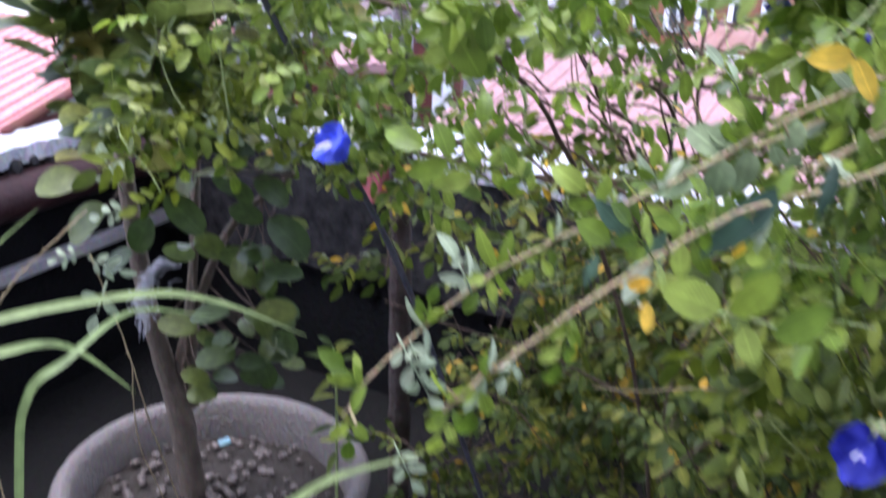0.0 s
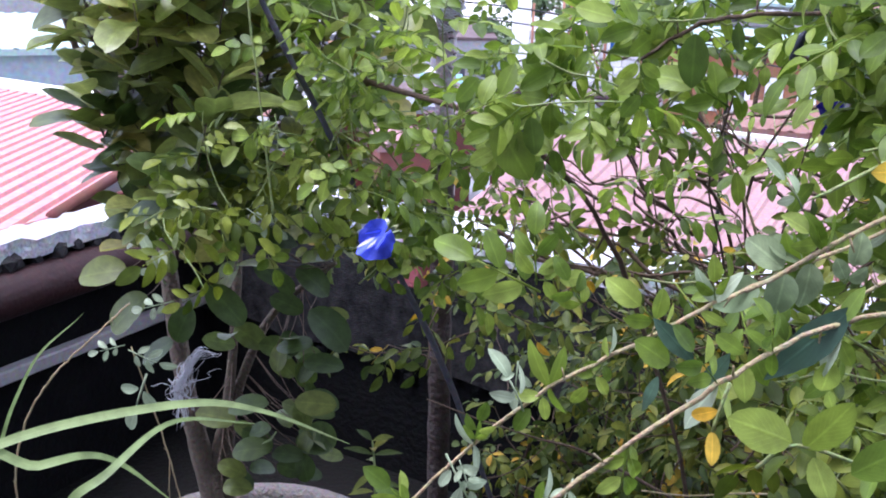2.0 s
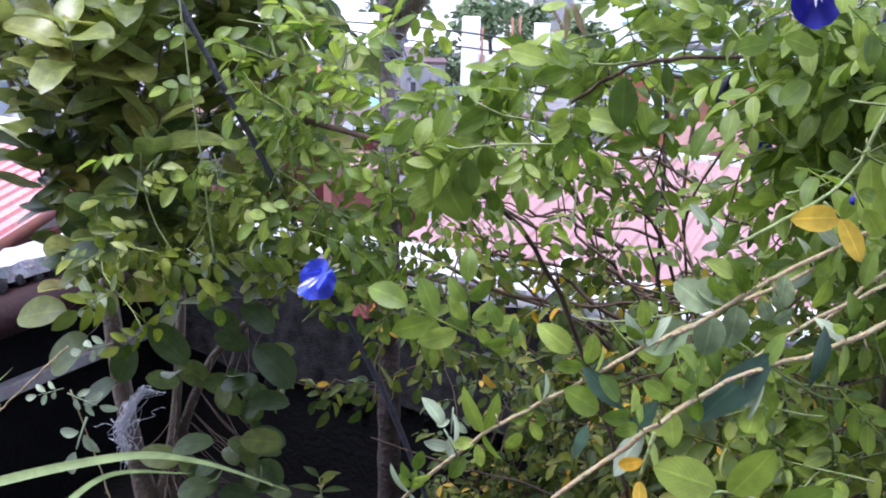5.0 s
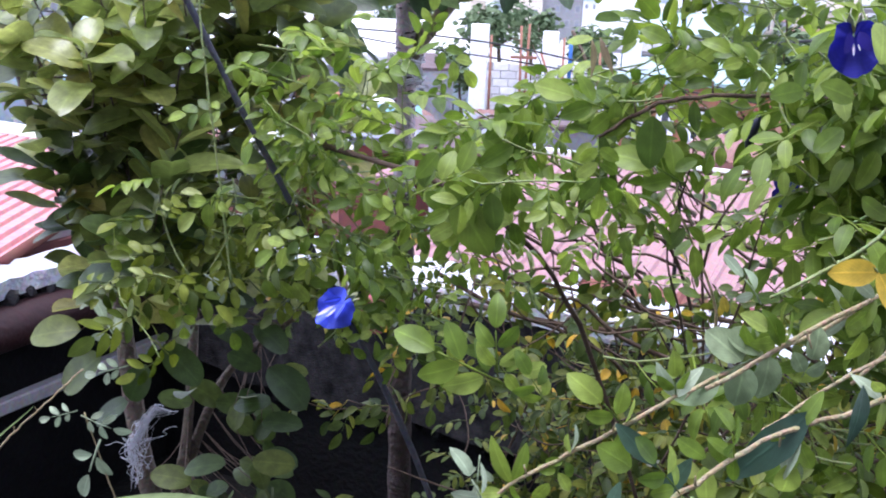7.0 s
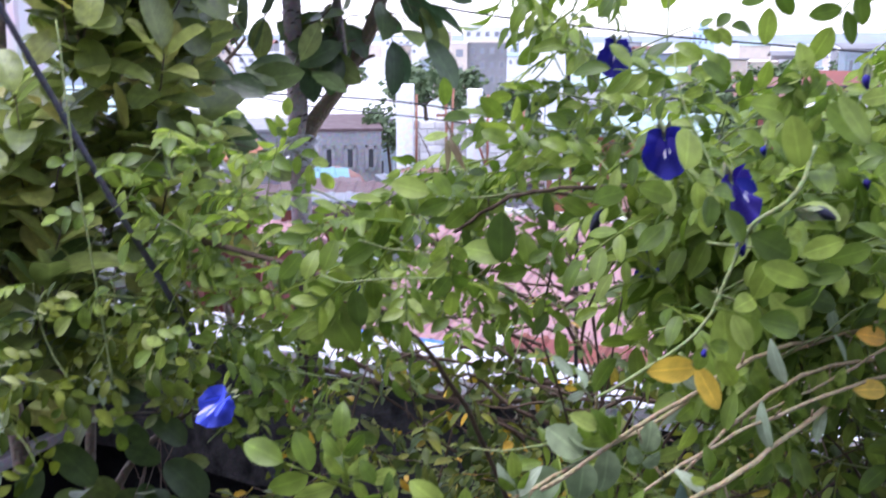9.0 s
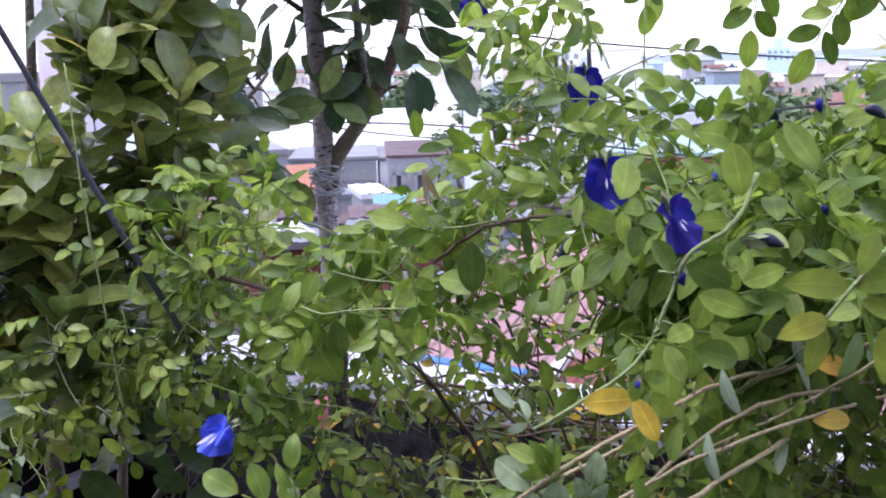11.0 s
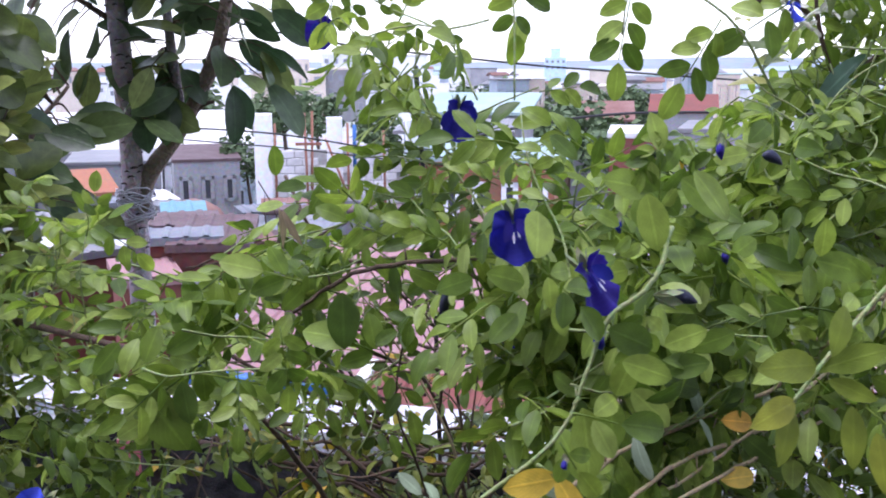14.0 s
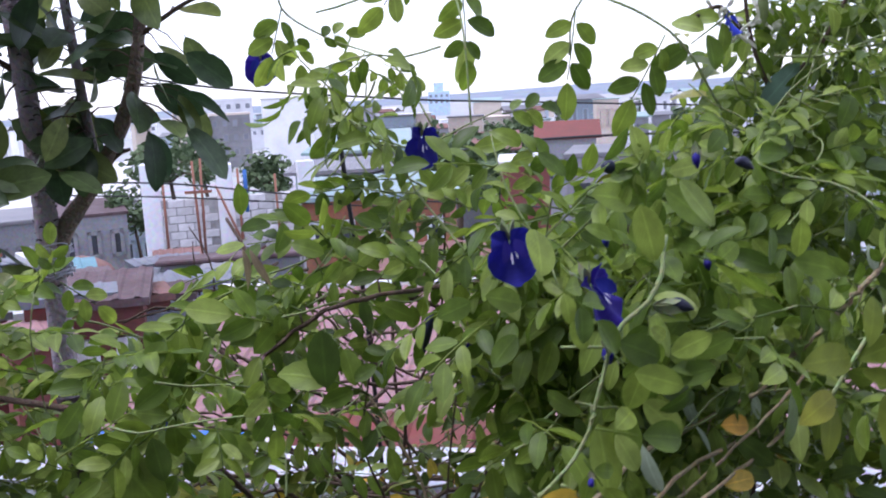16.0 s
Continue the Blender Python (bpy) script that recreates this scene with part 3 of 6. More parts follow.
corrugated(g, LEAN, 1.3, 0.75, 0.13, 0.02)
part("roof", g, WALL_RED, low_roof, "rusty red sheet", smooth=False)
g = Geo()
box(g, -0.07, 0.01, -0.02, 0.78, 0.01, 0.05, LEAN, 0.005)
part("edge_strip", g, ROOF_WHITE, low_roof, "white edge strip", smooth=False)
g = Geo()
box(g, 0.02, 1.28, 0.03, 0.7, -5.6, -0.03, frame_of((0.62, 5.25, -0.42), ALONG, (0, 0, 1)))
part("wall", g, WALL_GREY, low_roof, smooth=False)


# ---- the town ----
def bearing(azimuth, distance, z=0.0):
    a = radians(azimuth)
    return Vector((distance * math.sin(a), distance * math.cos(a), z))


def building(name, label, az, dist, width, depth, z1, wall, roof_mat, style="flat", rise=0.8, rows=0, cols=0, turn=0.0, z0=-7.0, eave=0.3, category="house", sill=0.9, step=3.0, group=""):
    """A house whose front faces the terrace: walls, a flat, gable or lean-to roof, windows with frames set into its front."""
    at = bearing(az, dist, z0)
    m = Matrix.Translation(at) @ pose(0, 0, 0, 0, 0, -az + turn)
    t = thing(name, label, category, at, group)
    h = z1 - z0
    g = Geo()
    box(g, -width / 2, width / 2, 0, depth, 0, h, m)
    part("wall", g, wall, t, smooth=False)
    g = Geo()
    if style == "flat":
        box(g, -width / 2 - 0.1, width / 2 + 0.1, -0.1, depth + 0.1, h, h + rise * 0.35, m, 0.03)
    else:
        if style == "gable":
            sec = [(-eave, -0.1), (depth / 2, rise), (depth + eave, -0.1), (depth + eave, 0.02), (depth / 2, rise + 0.12), (-eave, 0.02)]
        else:
            sec = [(-eave, 0.004), (depth + eave, rise), (depth + eave, rise + 0.1), (-eave, 0.1)]
        if style == "shed" and dist < 30:
            tilt = math.degrees(math.atan2(rise - 0.004, depth + 2 * eave))
            corrugated(g, m @ Matrix.Translation((-width / 2 - eave, -eave, h + 0.104)) @ pose(0, 0, 0, tilt, 0, 0), width + 2 * eave, math.hypot(rise, depth + 2 * eave), 0.24, 0.018)
        verts = [(x, y, h + z) for x in (-width / 2 - eave, width / 2 + eave) for y, z in sec]
        k = len(sec)
        g.add(verts, [(j, (j + 1) % k, k + (j + 1) % k, k + j) for j in range(k)] + [tuple(reversed(range(k))), tuple(range(k, 2 * k))], m)
    part("roof", g, roof_mat, t, smooth=False)
    for r in range(rows):
        for c in range(cols):
            wx = (c + 0.5) / cols * width - width / 2
            ww, wh = width / cols * 0.28, min(0.75, step * 0.26)
            wz = h - step * (r + 0.55)
            fr = Geo()
            for x0, x1, za, zb in ((wx - ww, wx + ww, wz - wh, wz - wh + 0.12), (wx - ww, wx + ww, wz + wh - 0.12, wz + wh), (wx - ww, wx - ww + 0.12, wz - wh, wz + wh), (wx + ww - 0.12, wx + ww, wz - wh, wz + wh)):
                box(fr, x0, x1, -0.1, -0.004, za, zb, m)
            win = part("window", fr, WALL_WHITE if dist < 30 else wall, t, smooth=False)
            gl = Geo()
            box(gl, wx - ww + 0.12, wx + ww - 0.12, -0.04, -0.008, wz - wh + 0.12, wz + wh - 0.12, m)
            part("pane", gl, DARK_GLASS if dist < 80 else HAZED_GLASS, win, smooth=False)
    return t


ground = Geo()
ground.add([(-6000, -6000, -7), (6000, -6000, -7), (6000, 6000, -7), (-6000, 6000, -7)], [(0, 1, 2, 3)])
solo("ground", ground, GROUND, "grey built-up ground of the town below", "ground", kind="structure", smooth=False)

EYE_Z = 1.63


def seen(name, label, az0, az1, el, dist, depth, wall, roof, style="flat", rise=0.8, rows=0, cols=0, turn=0.0, category="house", step=3.0, eave=0.3):
    """A building between two bearings whose front wall ends el degrees from the level of the eye."""
    return building(name, label, (az0 + az1) / 2, dist, 2 * dist * math.tan(radians((az1 - az0) / 2)), depth, EYE_Z + dist * math.tan(radians(el)), wall, roof, style, rise, rows, cols, turn, eave=eave, category=category, step=step)


seen("warehouse", "wide warehouse with a pale whitewashed sheet roof", -15.0, 2.0, -4.65, 58, 12, WALL_GREY, ROOF_WHITE, "gable", 1.75, 1, 9, 1)
seen("row_house", "grey concrete row house with small dark windows", -13.5, -8.6, -5.1, 40, 6, WALL_GREY, ROOF_GREY, "flat", 0.8, 2, 5, 6)
seen("row_house", "long grey concrete row house with dark windows", -8.4, -3.4, -5.5, 42, 6, WALL_GREY, ROOF_GREY, "flat", 0.5, 2, 6, -2)
seen("row_house", "grey concrete row house with pale upper floor", -3.2, -0.4, -5.6, 44, 6, WALL_WHITE, ROOF_GREY, "flat", 0.5, 2, 4, 3)
seen("row_house", "pale blue-grey house with dark openings", -0.3, 2.4, -5.9, 46, 6, WALL_BLUE, ROOF_GREY, "flat", 0.6, 2, 3, 4)
seen("shop_house", "low house with a bright orange-red awning roof", -7.6, -6.2, -7.1, 30, 2, WALL_GREY, WALL_ORANGE, "shed", 0.45, 0, 0, 8)
seen("shanty", "red brick shanty under a grey-brown sheet roof", -2.7, 1.5, -10.5, 12.0, 1.3, WALL_RED, ROOF_MAROON, "shed", 0.14, 1, 2, -6, step=1.2, eave=0.08)
seen("shanty", "small house with a pale pink flat roof", -5.6, -2.3, -12.3, 11.4, 0.9, WALL_RED, ROOF_PINK, "shed", 0.08, 0, 0, 8, eave=0.05)
seen("shanty", "low grey house under a thin brown roof edge", 2.6, 10.5, -8.6, 19, 0.5, WALL_GREY, ROOF_MAROON, "flat", 0.3, 1, 5, -4, step=1.3)

def shack(name, label, az, el, dist, width, depth, wall, roof, rise=0.05, turn=0.0, category="shed", group="", panes=(0, 0)):
    """A low lean-to whose front eave lies el degrees below the level of the eye."""
    return building(name, label, az, dist, width, depth, 1.66 - dist * math.tan(radians(el)), wall, roof, "shed", rise, *panes, turn, eave=0.06, step=1.7, category=category, group=group)


shack("brown_eave_house", "grey house under a broad faded brown eave", -0.8, 5.5, 34, 2.2, 4, WALL_GREY, ROOF_MAROON, 0.2, 3, "house", panes=(1, 3))
shack("lean_to", "lean-to covered by a white sheet", -3.2, 7.9, 18, 0.5, 1.0, WALL_GREY, ROOF_WHITE, 0.05, 14)
shack("market_stall", "stall covered with a turquoise tarpaulin", -2.0, 8.75, 15, 0.56, 0.5, TARP, TARP, 0.1, 2, "stall")
shack("lean_to", "maroon-grey lean-to with rusty red wall", -2.2, 9.45, 13.5, 1.05, 0.8, WALL_RED, ROOF_MAROON, 0.05, 4)
shack("lean_to", "blue-grey sheet lean-to with a rusty red wall", -2.4, 10.2, 12.2, 1.0, 0.5, WALL_RED, ROOF_BLUEGREY, 0.03, -3)
shack("lean_to", "rusty red lean-to with a white edge", 1.2, 10.6, 12.6, 0.8, 0.6, WALL_RED, ROOF_RUST, 0.04, 8)
rk = random.Random(8)
for i in range(30):
    dist = 12.5 + 0.42 * i
    az, el = rk.uniform(-14, -4.6) if i % 3 else rk.uniform(0.6, 9), 11.2 - (dist - 12.5) * 0.29 + rk.uniform(-0.5, 0.5)
    shack("lean_to", "low tin-roofed lean-to among the rooftops", az, el, dist, rk.uniform(0.5, 1.3), rk.uniform(0.4, 0.9), rk.choice((WALL_GREY, WALL_RED, WALL_BLUE, WALL_GREY)),
          rk.choice((ROOF_MAROON, ROOF_BLUEGREY, ROOF_WHITE if az < 0 else ROOF_GREY, ROOF_RUST, ROOF_GREY, ROOF_BLUEGREY)), rk.uniform(0.02, 0.12), rk.uniform(-25, 25), group="tin-roofed lean-tos")
seen("brown_house", "brown house with a weathered rust-brown sheet roof", 14.5, 26.0, -10.3, 13.0, 1.5, WALL_RED, ROOF_RUST, "shed", 0.12, 1, 3, -6, step=1.5, eave=0.1)
seen("orange_house", "small house with an orange wall and dark windows", 10.8, 19.5, -5.6, 24, 3, WALL_ORANGE, ROOF_GREEN, "shed", 0.25, 1, 5, -8, step=1.7)
seen("grey_shed", "large grey-green shed with dark openings under its roof", 11.6, 17.5, -2.9, 33, 5, WALL_GREY, ROOF_GREEN, "shed", 0.5, 1, 4, -8, step=1.6)
seen("green_shed", "long shed with a faded green sheet wall", 10.6, 16.5, -4.0, 29, 2.5, ROOF_GREEN, ROOF_GREY, "shed", 0.2, 0, 0, -5)
seen("white_block", "tall plain white apartment block", 9.0, 11.9, 0.45, 110, 10, WALL_WHITE, ROOF_WHITE, "flat", 0.6, 0, 0, 0, "apartment building", 3.4)
seen("beige_annex", "beige stair block of the apartment building", 5.1, 6.0, -0.35, 149, 10, WALL_BEIGE, WALL_WHITE, "flat", 0.8, 2, 1, 0, "apartment building", 2.6)
seen("grey_apartments", "grey apartment building with rows of deep dark balconies", 6.0, 8.3, -0.3, 150, 12, WALL_GREY, WALL_BEIGE, "flat", 1.0, 3, 4, 3, "apartment building", 2.15)
seen("tan_tower", "tan concrete tower with small windows", 4.0, 5.1, 0.3, 175, 8, WALL_BEIGE, WALL_WHITE, "flat", 1.0, 3, 3, 0, "apartment building", 2.6)
seen("pale_block", "pale distant apartment block", 5.8, 8.5, 0.55, 260, 10, WALL_WHITE, WALL_WHITE, "flat", 1.5, 1, 5, 0, "apartment building", 3.0)
seen("pale_block", "pale hazy block on the skyline", 1.2, 3.1, -0.1, 380, 10, WALL_WHITE, WALL_WHITE, "flat", 1.5, 2, 5, 0, "apartment building", 3.0)
seen("beige_house", "long beige house with a flat roof", 20.0, 23.8, -1.3, 90, 6, WALL_BEIGE, WALL_BEIGE, "flat", 0.4, 1, 5, 0, step=1.6)
seen("brown_roof_house", "house under a broad faded brown roof", 19.6, 23.7, -3.15, 60, 6, WALL_GREY, ROOF_RUST, "gable", 0.9, 1, 4, 0)
seen("red_roof_house", "house with a bright red roof", 25.0, 28.3, -2.65, 55, 5, WALL_GREY, WALL_RED, "gable", 0.75, 1, 3, 0)
seen("fascia_house", "low house with a red fascia under a white ledge", 22.6, 25.5, -4.2, 34, 4, WALL_RED, ROOF_WHITE, "flat", 0.6, 0, 0, 0)
seen("grey_house", "grey house with a flat roof", 26.5, 35.0, -3.9, 40, 6, WALL_GREY, ROOF_GREY, "flat", 0.6, 1, 4, 0)
seen("blue_house", "grey house with a teal awning and pale wall below", -34.0, -21.5, -6.6, 17, 4, WALL_BLUE, ROOF_GREEN, "shed", 0.22, 1, 5, 0, step=1.8)
seen("grey_flats", "grey flats with dark windows", -34.0, -20.5, -0.5, 30, 6, WALL_GREY, ROOF_GREY, "flat", 0.8, 3, 5, 0, step=1.6)
seen("grey_flats", "low grey flats behind the garden", -20.0, -13.8, -4.9, 34, 6, WALL_GREY, ROOF_GREEN, "shed", 0.9, 1, 5, 0, step=2.2)

# a pale pillar on the corner of the parapets
g = Geo()
pm = frame_of((-0.90, 2.88, 0.0), BACK, (0, 0, 1))
box(g, -0.068, 0.068, -0.068, 0.068, TOP + 0.02, 3.3, pm, 0.008)
box(g, -0.09, 0.09, -0.09, 0.09, 3.3, 3.36, pm, 0.008)
solo("pillar", g, WALL_WHITE, "slender pale concrete pillar at the terrace corner", "pillar", smooth=False)

# construction site: three white columns, a wall of bare blocks, orange poles
site = thing("construction_wall", "unfinished wall of bare pale concrete blocks with white columns", "construction site", bearing(6, 25, -7))
SITE = Matrix.Translation(bearing(6.3, 25, 0)) @ pose(0, 0, 0, 0, 0, -6.3)
for x, wdt, top in ((-1.66, 0.22, 0.43), (0.12, 0.2, 0.32), (2.15, 0.21, 0.26)):
    g = Geo()
    box(g, x - wdt, x + wdt, -0.25, 0.2, -7, top, SITE, 0.02)
    part("column", g, WALL_WHITE, site, "white painted column", smooth=False)
g = Geo()
box(g, -1.6, 2.6, -0.02, 0.1, -7, -0.5, SITE)
part("mortar", g, MORTAR, site, smooth=False)
brick = Geo()
box(brick, -0.19, 0.19, -0.05, 0.02, -0.09, 0.09, None, 0.008)
brick_mesh = brick.mesh("block", BLOCK, False)
rb = random.Random(3)
for row in range(9):
    for col in range(12):
        x = -1.5 + col * 0.4 + (0.2 if row % 2 else 0)
        if abs(x - 0.12) < 0.38 or abs(x - 2.15) < 0.4 or x > 2.7 or (row == 0 and rb.random() < 0.3):
            continue
        ob = new("block", brick_mesh)
        ob.parent = site
        ob.matrix_parent_inverse = Matrix.Translation(-site.location)
        ob.matrix_basis = SITE @ Matrix.Translation((x, rb.uniform(-0.02, 0.0), -0.6 - row * 0.2))
for x, top, lean in ((-1.35, 0.2, 0), (-0.62, 0.45, 0.02), (-0.42, 0.5, -0.02), (0.45, 0.2, 0), (1.35, 0.0, 0.01), (-0.1, -0.2, 0.25)):
    g = Geo()
    tube(g, [SITE @ Vector((x + lean * 3, -0.4, -2.2)), SITE @ Vector((x, -0.4, top))], 0.035, 0.03, 6)
    solo("scaffold_pole", g, SCAFFOLD, "orange rusty scaffold pole at the block wall", "pole", "scaffold poles")
g = Geo()
box(g, -0.85, -0.2, -0.46, -0.42, -0.35, -0.28, SITE)
solo("scaffold_plank", g, SCAFFOLD, "rusty plank tied across the poles", "plank", smooth=False)
g = Geo()
tube(g, [SITE @ Vector((0.62, -0.4, -0.9)), SITE @ Vector((0.62, -0.4, 0.15))], 0.05, 0.05, 8)
solo("blue_pipe", g, BLUE_PAINT, "upright blue water pipe at the block wall", "pipe")


def far_tree(az, dist, z, rad, tall, seed, label):
    """A far tree: a trunk with limbs and a crown of many small leaf clumps."""
    r = random.Random(seed)
    base = bearing(az, dist, -7)
    t = thing("tree", label, "tree", base)
    top = Vector((base.x, base.y, z))
    tr = Geo()
    tube(tr, smooth_line([base, (base + top) / 2 + Vector((0.2, 0, 0)), top], 4), rad * 0.12, rad * 0.05, 6)
    for _ in range(5):
        tip = top + Vector((r.uniform(-1, 1) * rad, r.uniform(-1, 1) * rad, r.uniform(0, 1) * tall * 0.5))
        tube(tr, smooth_line([top, (top + tip) / 2 + Vector((0, 0, 0.2)), tip], 3), rad * 0.05, rad * 0.015, 5)
    part("trunk", tr, DARK_STEM, t)
    cr = Geo()
    lobes = [(top + Vector((r.uniform(-0.7, 0.7) * rad, r.uniform(-0.7, 0.7) * rad, r.uniform(-0.1, 0.9) * tall)), rad * r.uniform(0.35, 0.6)) for _ in range(9)]
    for c, s in lobes:
        for _ in range(70):
            d = Vector((r.gauss(0, 1), r.gauss(0, 1), r.gauss(0, 1))).normalized() * s * r.uniform(0.6, 1.05)
            blade(cr, frame_of(c + d, (r.uniform(-1, 1), r.uniform(-1, 1), r.uniform(-0.6, 0.4)), d), rad * 0.3, rad * 0.17, 0.3, 0.2, 0.2, 2, 0, r)
    part("crown", cr, FAR_LEAF, t)
    return t


far_tree(3.6, 45, -1.4, 1.6, 1.6, 1, "dark green tree behind the building site")
far_tree(5.4, 60, -1.9, 1.6, 1.6, 2, "dark green tree behind the building site")
far_tree(9.0, 48, -2.1, 1.3, 1.3, 3, "small green tree beside the white block")
far_tree(1.4, 36, -2.2, 0.9, 1.3, 4, "narrow dark green tree by the warehouse")
far_tree(-2.0, 110, -3.2, 3.5, 2.5, 5, "broad green tree far behind the warehouse")
far_tree(-12.0, 70, -2.0, 2.2, 2.0, 6, "broad green tree behind grey flats")

# low houses out to the skyline, then hills
rc = random.Random(11)
WALLS = (WALL_WHITE, WALL_GREY, WALL_BEIGE, WALL_BLUE, WALL_GREY, WALL_WHITE)
ROOFS = (ROOF_GREY, ROOF_WHITE, ROOF_RUST, ROOF_GREEN, ROOF_GREY)
for i in range(210):
    az, dist = rc.uniform(-34, 46), rc.choice((62, 80, 95, 130, 170, 220, 300, 420, 600)) * rc.uniform(0.88, 1.15)
    if dist < 120 and -12 < az < 9 or dist < 100 and az < 16 or 60 < dist < 190 and 3 < az < 13.5:
        continue
    zt = 1.5 - dist * math.tan(radians(rc.uniform(0.35, 2.2))) * rc.uniform(0.6, 1.0)
    w = dist * rc.uniform(0.012, 0.035)
    building("town_house", "pale house among the rooftops of the town", az, dist, w, w * 0.8, max(zt, -5.5), rc.choice(WALLS), rc.choice(ROOFS), rc.choice(("flat", "gable", "shed")), w * 0.14, 1 if dist < 240 else 0, 3, rc.uniform(-25, 25), group="town houses", step=2.2)
for i in range(26):
    far_tree(rc.uniform(14, 44) if i % 3 else rc.uniform(-30, -12), rc.uniform(50, 160), rc.uniform(-3.5, -2), rc.uniform(1.6, 3), rc.uniform(1.5, 2.4), 100 + i, "green tree between the houses of the town")
# a brown canopy on its stand among the low roofs
um = thing("canopy_umbrella", "faded brown canopy umbrella among low roofs", "umbrella", bearing(-1.6, 20, -3))
g = Geo()
for k in range(12):
    a, b2 = 2 * math.pi * k / 12, 2 * math.pi * (k + 1) / 12
    prof = [(0.02, 0.0), (0.3, -0.07), (0.52, -0.2), (0.64, -0.38)]
    c0 = bearing(-1.6, 20, -1.0)
    g.add([c0 + Vector((r * math.cos(x), r * math.sin(x), z)) for x in (a, b2) for r, z in prof], [(0, 4, 5, 1), (1, 5, 6, 2), (2, 6, 7, 3)])
part("canopy", g, ROOF_RUST, um)
g = Geo()
tube(g, [bearing(-1.6, 20, -3), bearing(-1.6, 20, -1.02)], 0.03, 0.03, 6)
part("pole", g, CABLE, um)
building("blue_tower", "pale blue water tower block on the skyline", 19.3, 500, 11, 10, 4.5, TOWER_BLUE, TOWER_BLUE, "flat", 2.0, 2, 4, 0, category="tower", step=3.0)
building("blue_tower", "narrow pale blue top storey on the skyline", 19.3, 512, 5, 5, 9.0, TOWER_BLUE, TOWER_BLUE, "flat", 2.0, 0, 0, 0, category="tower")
hill = Geo()
verts, faces = [], []
for i in range(141):
    az = -70 + i
    bump = 1.0 + 0.5 * noise.noise(Vector((az * 0.09, 1, 0))) + 0.15 * noise.noise(Vector((az * 0.9, 7, 0)))
    h = 2 + 8 * max(0, math.exp(-((az - 31) / 13) ** 2)) * bump + 4 * bump
    verts += [bearing(az, 1900, -7), bearing(az, 2300, h), bearing(az, 2900, -7)]
for i in range(140):
    faces += [(3 * i, 3 * i + 3, 3 * i + 4, 3 * i + 1), (3 * i + 1, 3 * i + 4, 3 * i + 5, 3 * i + 2)]
hill.add(verts, faces)
solo("hills", hill, HILL, "low hills along the horizon, haze in their blue-grey colour", "hills", kind="structure")

# overhead cables
for k, pts in enumerate((((-9, 14.5, 0.9), (-0.55, 15.0, 0.72), (3.1, 14.8, 0.25), (9, 14, -0.5)),
                         ((-0.9, 2.9, 3.34), (-0.9, 9.6, 2.5), (0.95, 12.2, 1.98), (3.6, 12.2, 1.66), (5.4, 12.2, 1.52), (10, 12, 1.2)),
                         ((-6, 18, 1.7), (-2.0, 18, 0.55), (1.5, 18, 0.1), (6, 18, -0.5)),
                         ((2.0, 9, 0.9), (4.1, 9.2, 1.15), (7.5, 9.5, 1.0), (12.0, 16.0, 0.3), (20.5, 36.0, -1.0)))):
    g = Geo()
    tube(g, smooth_line(pts, 10), 0.014, 0.014, 5)
    solo("overhead_cable", g, CABLE, "thin black overhead cable", "cable", "overhead cables")


# ---- the citrus tree in its pot ----
POT = Vector((-0.41, 1.60, 0.0))
pot = thing("plant_pot", "large round grey cement plant pot on the floor", "plant pot", POT)


def lathe(geo, profile, m, sides=48):
    k = len(profile)
    verts = [(r * math.cos(2 * math.pi * s / sides), r * math.sin(2 * math.pi * s / sides), z) for s in range(sides) for r, z in profile]
    faces = [(s * k + j, ((s + 1) % sides) * k + j, ((s + 1) % sides) * k + j + 1, s * k + j + 1) for s in range(sides) for j in range(k - 1)]
    return geo.add(verts, faces, m)


g = Geo()
lathe(g, [(0.0, 0.0), (0.2, 0.0), (0.22, 0.03), (0.265, 0.29), (0.285, 0.32), (0.302, 0.335), (0.307, 0.36), (0.298, 0.372), (0.28, 0.372), (0.267, 0.36), (0.262, 0.29), (0.25, 0.26)], Matrix.Translation(POT))
part("body", g, POT_CLAY, pot)
g = Geo()
rs = random.Random(9)
rings = [(0.0, 0)] + [(0.255 * (i / 7), i) for i in range(1, 8)]
verts, faces = [], []
for r, i in rings:
    for s in range(28):
        a = 2 * math.pi * s / 28
        verts.append((POT.x + r * math.cos(a), POT.y + r * math.sin(a), 0.285 + 0.02 * (1 - r / 0.255) + rs.uniform(-0.008, 0.008)))
for i in range(7):
    for s in range(28):
        faces.append((i * 28 + s, i * 28 + (s + 1) % 28, (i + 1) * 28 + (s + 1) % 28, (i + 1) * 28 + s))
g.add(verts, faces)
part("soil", g, SOIL, pot, "dark soil with pebbles")
peb = []
for v in range(4):
    pg = Geo()
    b = bmesh.new()
    bmesh.ops.create_icosphere(b, subdivisions=1, radius=0.012)
    for w in b.verts:
        w.co = Vector((w.co.x * rs.uniform(0.8, 1.3), w.co.y * rs.uniform(0.7, 1.1), w.co.z * rs.uniform(0.5, 0.8)))
    b.verts.index_update()
    pg.add([w.co.copy() for w in b.verts], [[w.index for w in f.verts] for f in b.faces])
    b.free()
    peb.append(pg.mesh("pebble", PEBBLE))
